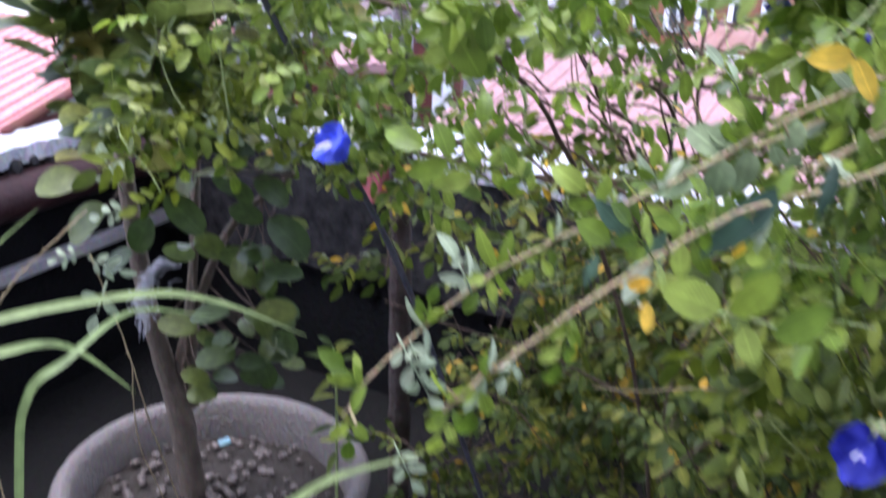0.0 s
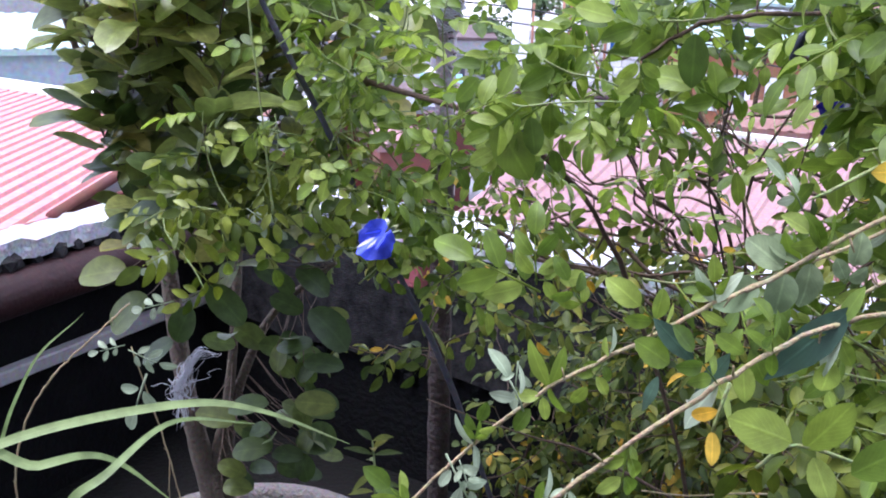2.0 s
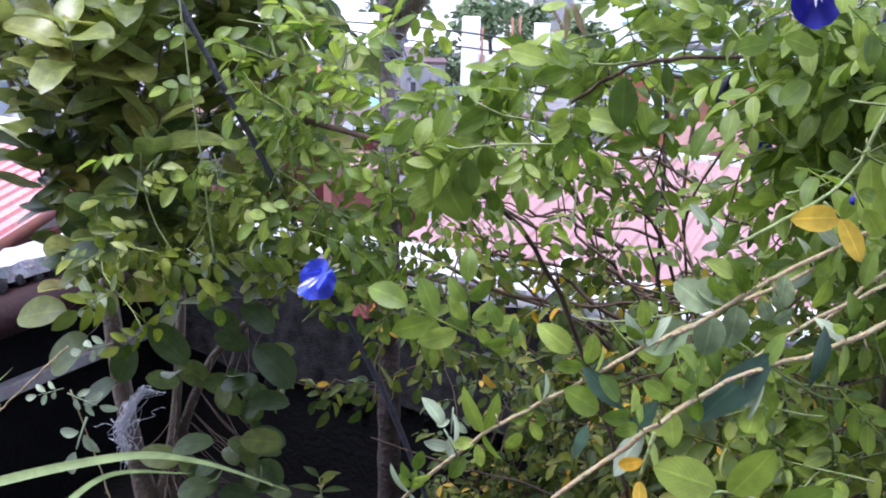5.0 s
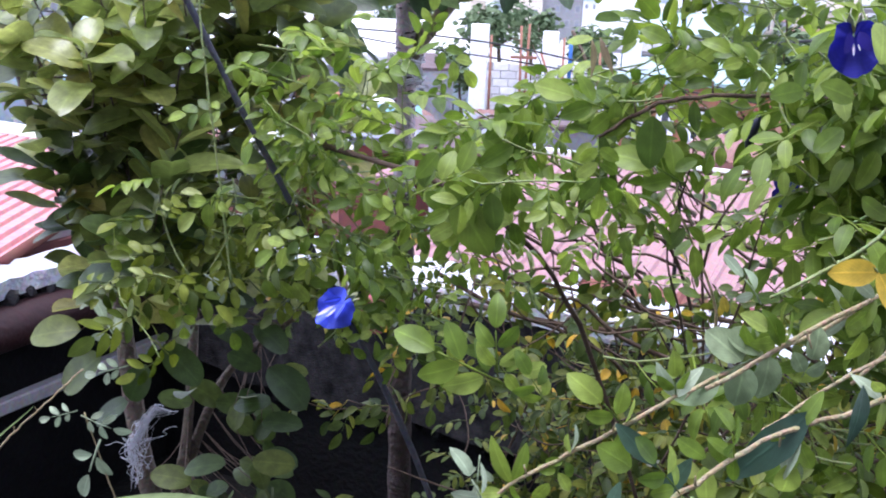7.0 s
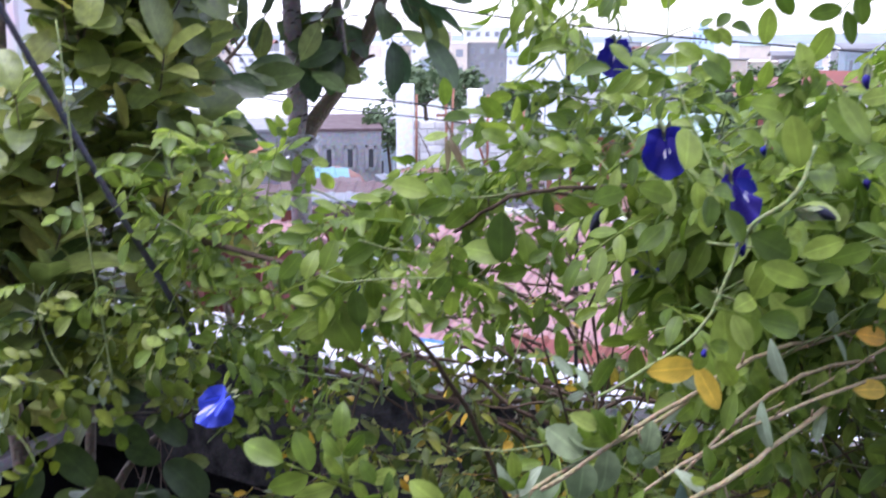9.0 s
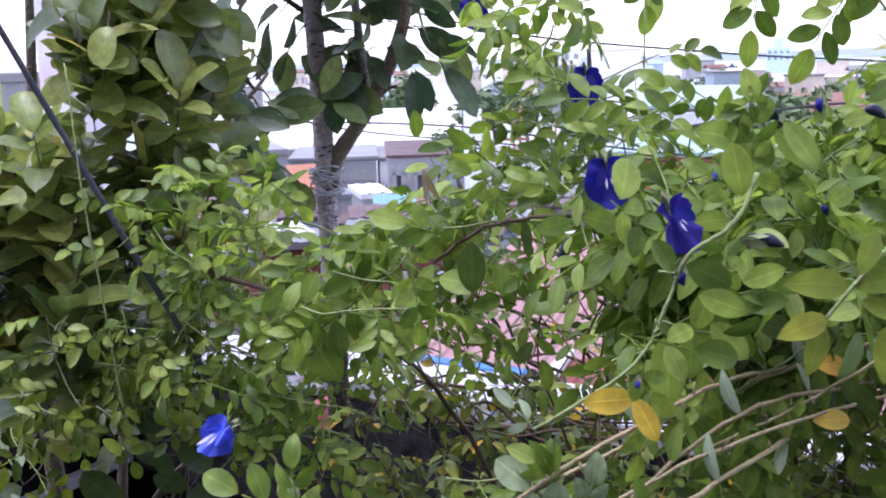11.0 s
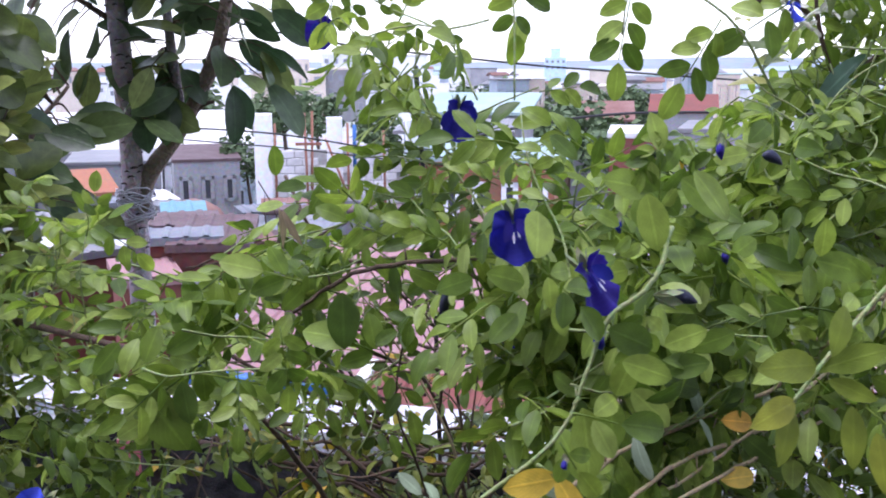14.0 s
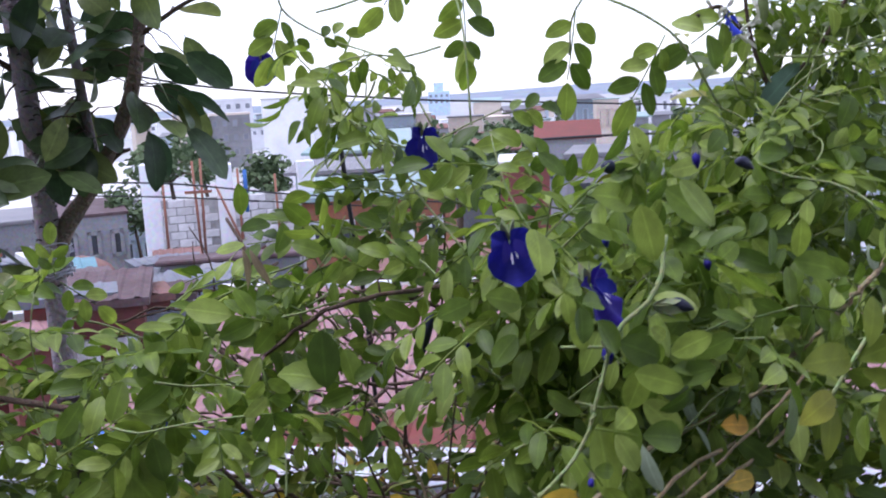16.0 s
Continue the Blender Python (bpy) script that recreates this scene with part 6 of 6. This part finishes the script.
LONE_LEAVES = (
    (0.388, 0.700, 1.563, 0.412, 0.690, 1.533),
    (0.346, 0.680, 1.552, 0.352, 0.670, 1.517),
    (0.129, 0.930, 1.542, 0.128, 0.920, 1.567),
    (0.176, 0.880, 1.451, 0.175, 0.870, 1.406),
    (0.010, 0.950, 1.358, 0.045, 0.940, 1.302),
    (0.316, 0.640, 1.456, 0.345, 0.630, 1.447),
    (0.266, 0.620, 1.499, 0.268, 0.610, 1.484),
)
PAIRED_LEAVES = (
    (0.340, 0.650, 1.460, 0.309, 0.640, 1.476),
    (0.348, 0.650, 1.461, 0.371, 0.640, 1.473),
    (0.349, 0.650, 1.445, 0.374, 0.640, 1.452),
    (0.317, 0.650, 1.431, 0.323, 0.640, 1.458),
    (0.327, 0.650, 1.434, 0.350, 0.640, 1.412),
    (0.314, 0.650, 1.429, 0.312, 0.640, 1.399),
    (0.295, 0.650, 1.425, 0.300, 0.640, 1.379),
    (0.411, 0.720, 1.405, 0.379, 0.710, 1.417),
    (0.274, 0.720, 1.468, 0.253, 0.710, 1.453),
    (0.279, 0.720, 1.489, 0.252, 0.710, 1.499),
    (0.243, 0.720, 1.494, 0.218, 0.710, 1.490),
)
CREST_LEAVES = (
    (0.367, 0.720, 1.549, 0.331, 0.710, 1.559),
    (0.389, 0.720, 1.556, 0.422, 0.710, 1.530),
    (0.367, 0.720, 1.538, 0.366, 0.710, 1.513),
    (0.393, 0.720, 1.518, 0.412, 0.710, 1.515),
    (0.477, 0.720, 1.493, 0.472, 0.710, 1.521),
    (0.501, 0.720, 1.497, 0.498, 0.710, 1.525),
    (0.497, 0.720, 1.494, 0.534, 0.710, 1.485),
    (0.491, 0.720, 1.491, 0.489, 0.710, 1.464),
    (0.471, 0.720, 1.463, 0.460, 0.710, 1.442),
    (0.448, 0.720, 1.512, 0.426, 0.710, 1.503),
    (0.404, 0.720, 1.466, 0.384, 0.710, 1.454),
    (0.295, 0.720, 1.587, 0.311, 0.710, 1.573),
)
DRY_LEAVES = (
    (0.133, 0.930, 1.513, 0.144, 0.920, 1.484),
    (0.132, 0.970, 1.509, 0.141, 0.960, 1.479),
)


def reach(meshes, p, q, name, nrm):
    """A leaf from the shared meshes that reaches from p to q."""
    p, q = Vector(p), Vector(q)
    me, length = meshes[rv.randrange(len(meshes))]
    ob = new(name, me)
    ob.parent = vine
    ob.matrix_parent_inverse = Matrix.Translation(-vine.location)
    ob.matrix_basis = frame_of(p, q - p, nrm) @ Matrix.Scale((q - p).length / length, 4)
    return ob


def sized(geos, name, mat):
    return [(g.mesh(name, mat), max(v[0] for v in g.v)) for g in geos]


def single(length, width, point, curl):
    v = Geo()
    blade(v, None, length, width, point, rv.uniform(0.1, 0.3), curl, 7, 0.008, rv, 1.0, 0.6)
    return v


tidy = {n: sized([spray(rv, n, 0.031, 0.0178, 0.0185, 0.012, 0.58, 0.2) for _ in range(4)], "leaf", PEA_LEAF) for n in (1, 2, 3)}
greyish = {n: sized([spray(rv, n, 0.042, 0.03, 0.024, 0.008, 0.5, 0.1) for _ in range(2)], "grey_green_leaf", GREYISH_LEAF) for n in (1, 2)}
for rows in (LEFT_SPRAYS, FRONT_SPRAYS, MIDDLE_SPRAYS, SKY_SPRAYS, RIGHT_SPRAYS, CENTRE_SPRAYS):
    for x, y, z, a, b, c, n in rows:
        reach(tidy[n], (x, y, z), (a, b, c), "leaf", (rv.uniform(-0.3, 0.3), -0.9, rv.uniform(0.2, 0.7)))
for x, y, z, a, b, c, n in GREYGREEN_SPRAYS:
    reach(greyish[n], (x, y, z), (a, b, c), "grey_green_leaf", (0.1, -0.9, 0.5))
broad = sized([single(0.036, 0.0205, 0.15, 0.1) for _ in range(3)], "leaf", PEA_LEAF)
dark = sized([single(0.05, 0.017, 0.9, 0.25) for _ in range(2)], "dark_leaf", DARK_LEAF)
yellow = sized([single(0.036, 0.018, 0.12, 0.1) for _ in range(3)], "yellow_leaf", YELLOW_LEAF)
dry = sized([single(0.03, 0.006, 0.8, 0.6)], "dry_leaf", DRY_LEAF)
olive = sized([single(0.036, 0.0152, 0.4, 0.15) for _ in range(3)], "leaf", OLIVE_LEAF)
for rows, pool, name in ((RIPE_LEAVES, olive, "leaf"), (BROAD_LEAVES, broad, "leaf"), (LONE_LEAVES, broad, "leaf"), (PAIRED_LEAVES, broad, "leaf"), (CREST_LEAVES, broad, "leaf"), (DRY_LEAVES, dry, "dry_leaf"), (DARK_LEAVES, dark, "dark_leaf"), (YELLOW_LEAVES, yellow, "yellow_leaf")):
    for x, y, z, a, b, c in rows:
        reach(pool, (x, y, z), (a, b, c), name, (rv.uniform(-0.4, 0.4), -0.9, rv.uniform(0.2, 0.6)))
young = sized([single(0.03, 0.0125, 0.45, 0.2) for _ in range(3)], "young_leaf", PEA_LEAF)
silvery = sized([single(0.03, 0.011, 0.5, 0.35) for _ in range(2)], "pale_leaf", PALE_LEAF)
for q, sgn in nodes_on:
    tip = q + Vector((rv.uniform(-0.03, 0.01), -0.012, sgn * rv.uniform(0.025, 0.045)))
    reach(tidy[rv.choice((1, 2))], q, tip, "leaf", (rv.uniform(-0.6, 0.6), -0.8, rv.uniform(0.0, 0.8)))
    for k in range(rv.choice((1, 2, 2, 3))):
        tip = q + Vector((rv.uniform(-0.022, 0.012), rv.uniform(-0.012, 0.004), rv.choice((1, 1, -1)) * rv.uniform(0.014, 0.03)))
        pool, name = (silvery, "pale_leaf") if rv.random() < 0.4 else (young, "young_leaf")
        reach(pool, q, tip, name, (rv.choice((-1, 1)) * rv.uniform(0.3, 1), -0.6, rv.uniform(-0.2, 0.5)))
# their stalks
for pts in (((0.412, 0.505, 1.547), (0.393, 0.505, 1.532), (0.374, 0.505, 1.512), (0.357, 0.505, 1.492), (0.343, 0.505, 1.474)), ((0.51, 0.98, 1.75), (0.471, 1.0, 1.703), (0.46, 0.995, 1.66)), ((0.36, 1.05, 1.745), (0.354, 1.0, 1.69), (0.35, 0.98, 1.6)), ((0.27, 1.09, 1.69), (0.244, 1.08, 1.63), (0.26, 1.05, 1.57), (0.3, 1.0, 1.5)), ((0.21, 1.1, 1.76), (0.206, 1.1, 1.72), (0.25, 1.1, 1.69), (0.3, 1.05, 1.66), (0.32, 1.0, 1.6)), ((0.26, 0.63, 1.4), (0.272, 0.63, 1.39)), ((0.13, 0.5, 1.3), (0.124, 0.5, 1.271)), ((0.15, 0.5, 1.25), (0.17, 0.5, 1.265), (0.22, 0.5, 1.25))):
    g = Geo()
    tube(g, smooth_line(pts, 5), 0.0012, 0.001, 5)
    part("stem", g, GREEN_STEM, vine)
PALE_SPRAYS = (
    (-0.483, 1.250, 0.975, -0.534, 1.235, 0.963, 2),
    (-0.479, 1.250, 0.968, -0.418, 1.235, 0.945, 2),
    (-0.411, 1.250, 1.043, -0.469, 1.235, 1.030, 2),
    (-0.294, 1.200, 1.192, -0.243, 1.185, 1.162, 2),
    (-0.421, 1.250, 1.067, -0.438, 1.235, 1.136, 1),
    (0.027, 0.660, 1.237, 0.024, 0.645, 1.205, 1),
    (-0.012, 0.600, 1.190, -0.001, 0.585, 1.166, 2),
    (-0.021, 0.600, 1.194, 0.009, 0.585, 1.136, 3),
    (-0.021, 0.580, 1.119, -0.002, 0.565, 1.083, 2),
    (0.030, 0.620, 1.218, 0.018, 0.605, 1.258, 1),
    (0.058, 0.550, 1.209, 0.047, 0.535, 1.190, 1),
    (-0.455, 1.250, 0.932, -0.488, 1.235, 0.843, 1),
    (0.211, 0.660, 1.356, 0.191, 0.645, 1.391, 1),
)
pale = {n: sized([spray(rv, n, 0.021, 0.0098, 0.0155, 0.012, 0.6, 0.4) for _ in range(3)], "pale_leaf", PALE_LEAF) for n in (1, 2, 3)}
for x, y, z, a, b, c, n in PALE_SPRAYS:
    reach(pale[n], (x, y, z), (a, b, c), "pale_leaf", (rv.uniform(-0.5, 0.5), -0.7, rv.uniform(0.1, 0.9)))

# ---- shrub thicket against the wall ----
shrub = thing("jasmine_shrub", "dense shrub with thin dark branches and small leaflets against the wall", "shrub", (0.4, 1.7, 0))
rh = random.Random(55)
THICKET_FRONT = (
    (0.50, 1.32, 0.72, 0.22, 0.16, 0.16, 44),
    (0.62, 1.22, 0.90, 0.18, 0.14, 0.14, 34),
    (0.90, 1.30, 0.90, 0.20, 0.16, 0.25, 34),
    (0.76, 1.24, 1.38, 0.14, 0.08, 0.16, 26),
    (0.98, 1.28, 1.34, 0.14, 0.10, 0.18, 26),
    (0.66, 1.22, 1.14, 0.14, 0.10, 0.14, 18),
    (0.36, 1.38, 0.88, 0.14, 0.14, 0.12, 20),
    (-0.07, 1.60, 0.95, 0.25, 0.15, 0.10, 12),
    (0.26, 1.70, 0.98, 0.21, 0.15, 0.10, 10),
    (0.42, 1.62, 1.16, 0.16, 0.12, 0.13, 6),
    (0.62, 1.40, 1.05, 0.23, 0.20, 0.17, 16),
)
THICKET_BACK = (
    (0.54, 1.50, 1.13, 0.15, 0.13, 0.14, 9),
    (0.30, 1.85, 0.68, 0.20, 0.15, 0.14, 26),
    (0.49, 1.62, 0.78, 0.30, 0.20, 0.18, 60),
    (0.32, 1.95, 0.42, 0.24, 0.15, 0.20, 40),
    (0.60, 1.70, 0.52, 0.30, 0.20, 0.22, 55),
    (0.86, 1.30, 1.17, 0.26, 0.20, 0.17, 18),
    (0.23, 1.50, 1.10, 0.26, 0.15, 0.08, 10),
    (0.30, 1.60, 0.50, 0.22, 0.16, 0.16, 34),
    (0.10, 1.85, 0.34, 0.18, 0.12, 0.22, 26),
    (0.60, 1.40, 0.48, 0.26, 0.16, 0.18, 40),
    (0.85, 1.20, 0.62, 0.2, 0.14, 0.18, 30),
    (0.75, 1.85, 0.30, 0.35, 0.2, 0.2, 30),
)
THICKET = THICKET_FRONT + THICKET_BACK
shrub_variants = [spray(rh, rh.choice((2, 3)), rh.uniform(0.025, 0.034), rh.uniform(0.0135, 0.0175), 0.018, 0.012, 0.62, 0.5) for _ in range(8)]
l3, s3 = shoots(THICKET, rh, 3.6, 5, 0.04)
g = Geo()
for ln in l3:
    tube(g, smooth_line(ln, 2), 0.0018, 0.001, 4)
part("twig", g, DARK_STEM, shrub, kind="stuff")
dress(shrub, s3, shrub_variants, SHRUB_LEAF, 300, "leaf", (0.75, 1.1), rh)
LOWER_BRANCHES = (
    (0.007, ((-0.1, 2.0, 0.93), (0.1, 1.8, 0.95), (0.297, 1.62, 0.98), (0.45, 1.5, 1.05), (0.6, 1.45, 1.0))),
    (0.0045, ((0.0, 1.7, 1.05), (0.12, 1.65, 1.0), (0.273, 1.6, 0.96), (0.4, 1.58, 0.85))),
    (0.004, ((0.05, 1.65, 1.22), (0.097, 1.6, 1.18), (0.2, 1.6, 1.12), (0.312, 1.6, 1.06), (0.42, 1.6, 0.95), (0.5, 1.6, 0.6), (0.52, 1.65, 0.0))),
    (0.004, ((0.15, 1.52, 1.3), (0.192, 1.5, 1.257), (0.3, 1.52, 1.2), (0.389, 1.55, 1.13), (0.46, 1.58, 0.9), (0.5, 1.6, 0.5))),
    (0.0035, ((0.45, 1.6, 1.4), (0.43, 1.58, 1.2), (0.46, 1.6, 1.0), (0.5, 1.6, 0.6))),
)
UPPER_BRANCHES = (
    (0.0035, ((0.1, 1.6, 1.08), (0.25, 1.58, 1.06), (0.4, 1.55, 1.02), (0.55, 1.5, 1.03))),
    (0.003, ((0.25, 1.6, 1.2), (0.29, 1.6, 1.1), (0.35, 1.6, 1.0), (0.43, 1.6, 0.85))),
    (0.004, ((0.6, 1.4, 1.3), (0.62, 1.42, 1.1), (0.6, 1.5, 0.8), (0.55, 1.6, 0.4), (0.53, 1.65, 0.0))),
    (0.0035, ((0.1, 1.95, 0.0), (0.12, 1.92, 0.4), (0.2, 1.9, 0.7), (0.24, 1.85, 0.9))),
    (0.003, ((0.25, 2.0, 0.0), (0.28, 1.98, 0.35), (0.36, 1.95, 0.6))),
)
for r, pts in LOWER_BRANCHES + UPPER_BRANCHES:
    g = Geo()
    tube(g, smooth_line(pts, 7), r, r * 0.6, 6, 0.1, rh)
    part("branch", g, DARK_STEM, shrub)
for k in range(24):
    a = Vector((rh.uniform(0.0, 0.38), rh.uniform(1.4, 1.75), rh.uniform(1.0, 1.34)))
    run = Vector((rh.uniform(0.1, 0.3), rh.uniform(-0.1, 0.1), rh.uniform(-0.24, 0.06)))
    g = Geo()
    ln = smooth_line([a + run * (i / 6) + Vector((rh.uniform(-1, 1), rh.uniform(-1, 1), rh.uniform(-1, 1))) * 0.013 for i in range(7)], 3)
    tube(g, ln, rh.uniform(0.0014, 0.002), rh.uniform(0.0026, 0.0042), 5, 0.15, rh)
    side = a + run * 0.5
    tube(g, smooth_line([side, side + Vector((rh.uniform(-0.05, 0.0), 0, rh.uniform(0.03, 0.07))), side + Vector((rh.uniform(-0.08, 0.0), 0, rh.uniform(0.07, 0.12)))], 3), 0.0016, 0.0008, 4)
    part("branch", g, DARK_STEM, shrub)
for _ in range(26):
    c = THICKET[rh.choice((0, 4, 5, 6, 10, 1))]
    p = inside(rh, c)
    g = Geo()
    for k in range(4):
        blade(g, frame_of(p, (rh.uniform(-1, 1), rh.uniform(-1, 0), rh.uniform(-0.3, 1)), (0, -1, 0.3)), 0.012, 0.006, 0.3, 0.3, 0.2, 3, 0, rh)
    part("flower", g, WHITE_FLOWER, shrub, "small cream-white flower")

# flowering branch at the upper right
fb = thing("honeysuckle_branch", "dark branch with narrow leaves and cream-white tubular flowers", "branch", (0.75, 1.0, 1.3))
for pts in (((0.80, 1.05, 1.2), (0.753, 1.0, 1.556), (0.70, 1.0, 1.61), (0.669, 1.0, 1.683), (0.66, 1.0, 1.8)), ((0.66, 1.0, 1.68), (0.62, 0.98, 1.7), (0.58, 0.96, 1.69)), ((0.7, 1.0, 1.61), (0.76, 1.0, 1.66), (0.82, 1.0, 1.75))):
    g = Geo()
    tube(g, smooth_line(pts, 6), 0.0032, 0.002, 6, 0.1, rh)
    part("stem", g, DARK_STEM, fb)
nl = Geo()
blade(nl, None, 0.055, 0.02, 0.8, 0.3, 0.3, 6, 0, rh)
nmesh = nl.mesh("leaf", CITRUS_LEAF)
for k in range(26):
    p = Vector((0.69 + rh.uniform(-0.1, 0.1), 1.0 + rh.uniform(-0.05, 0.05), 1.66 + rh.uniform(-0.1, 0.14)))
    ob = new("leaf", nmesh)
    ob.parent = fb
    ob.matrix_parent_inverse = Matrix.Translation(-fb.location)
    ob.matrix_basis = frame_of(p, (rh.uniform(-1, 0.6), rh.uniform(-0.5, 0.3), rh.uniform(-0.4, 0.4)), (rh.uniform(-0.4, 0.4), -0.5, 0.9)) @ Matrix.Scale(rh.uniform(0.6, 1.1), 4)
for k in range(9):
    p = Vector((0.64 + rh.uniform(-0.03, 0.03), 0.98, 1.69 + rh.uniform(-0.03, 0.06)))
    g = Geo()
    for j in range(4):
        q = p + Vector((rh.uniform(-0.02, 0.02), rh.uniform(-0.012, 0.0), rh.uniform(-0.01, 0.022)))
        tube(g, smooth_line([p, (p + q) / 2 + Vector((0, 0, 0.003)), q], 3), 0.001, 0.0022, 5)
        blade(g, frame_of(q, q - p, (0, -1, 0.3)), 0.011, 0.005, 0.2, 0.3, 0.4, 3, 0, rh)
    part("flower", g, WHITE_FLOWER, fb, "cream-white tubular flower")

# ---- strap-leaved plant at the front, weed by the pot ----
strap = thing("strap_leaf_plant", "plant with long arching pale green strap leaves", "plant", (-0.40, 0.62, 0.0))


def strap_leaf(pts, width):
    g = Geo()
    ln = smooth_line(pts, 9)
    n = len(ln)
    verts, faces, uvs = [], [], []
    for i, p in enumerate(ln):
        d = (ln[min(i + 1, n - 1)] - ln[max(i - 1, 0)]).normalized()
        s = d.cross(Vector((0.15, -0.75, 0.65))).normalized()
        nn2 = s.cross(d)
        w = width * (0.55 + 0.45 * min(1, i / n * 3)) * max(0.04, 1 - max(0, (i / n - 0.55) / 0.45) ** 1.6)
        for k, c in ((-1, 0.22), (0, 0), (1, 0.22)):
            verts.append(p + s * (w * k) + nn2 * (w * c))
            uvs.append((0.5 + k * 0.5, i / n))
    for i in range(n - 1):
        for k in (0, 1):
            a = i * 3 + k
            faces.append((a, a + 1, a + 4, a + 3))
    g.add(verts, faces, None, uvs)
    part("strap_leaf", g, GRASS_LEAF, strap)


strap_leaf(((-0.42, 0.6, 0.1), (-0.42, 0.6, 0.8), (-0.38, 0.61, 1.13), (-0.331, 0.62, 1.176), (-0.23, 0.68, 1.180), (-0.174, 0.72, 1.158), (-0.109, 0.78, 1.098)), 0.0036)
strap_leaf(((-0.38, 0.6, 0.1), (-0.34, 0.6, 0.7), (-0.3, 0.6, 1.05), (-0.283, 0.6, 1.135), (-0.26, 0.62, 1.155), (-0.23, 0.68, 1.166), (-0.185, 0.75, 1.130)), 0.0034)
strap_leaf(((-0.46, 0.62, 0.1), (-0.45, 0.62, 0.7), (-0.38, 0.62, 1.13), (-0.308, 0.62, 1.159), (-0.275, 0.66, 1.144), (-0.247, 0.72, 1.07)), 0.0034)
strap_leaf(((-0.4, 0.66, 0.1), (-0.4, 0.66, 0.8), (-0.38, 0.68, 1.08), (-0.35, 0.7, 1.19), (-0.31, 0.72, 1.235)), 0.0016)
strap_leaf(((-0.2, 0.6, 0.1), (-0.18, 0.58, 0.7), (-0.14, 0.56, 1.0), (-0.08, 0.56, 1.09), (0.0, 0.56, 1.125)), 0.004)

weed = thing("weed", "upright weed with narrow pointed green leaves", "plant", (-0.15, 1.42, 0))
g = Geo()
ln = smooth_line([(-0.145, 1.42, 0.0), (-0.15, 1.41, 0.35), (-0.148, 1.4, 0.67), (-0.153, 1.4, 0.76)], 5)
tube(g, ln, 0.003, 0.0015, 6)
part("stem", g, GREEN_STEM, weed)
for k in range(16):
    p = ln[-1 - (k // 2) % len(ln)] if k < 6 else Vector((-0.15, 1.4, 0.74 - 0.018 * (k - 5)))
    a = k * 2.4
    g = Geo()
    blade(g, frame_of(p, (math.cos(a), math.sin(a) * 0.6, 0.5 if k < 6 else -0.1), (0, -0.4, 1)), 0.05 if k > 3 else 0.035, 0.013, 0.9, 0.3, 0.3, 6, 0, rh)
    part("leaf", g, SHRUB_LEAF, weed)
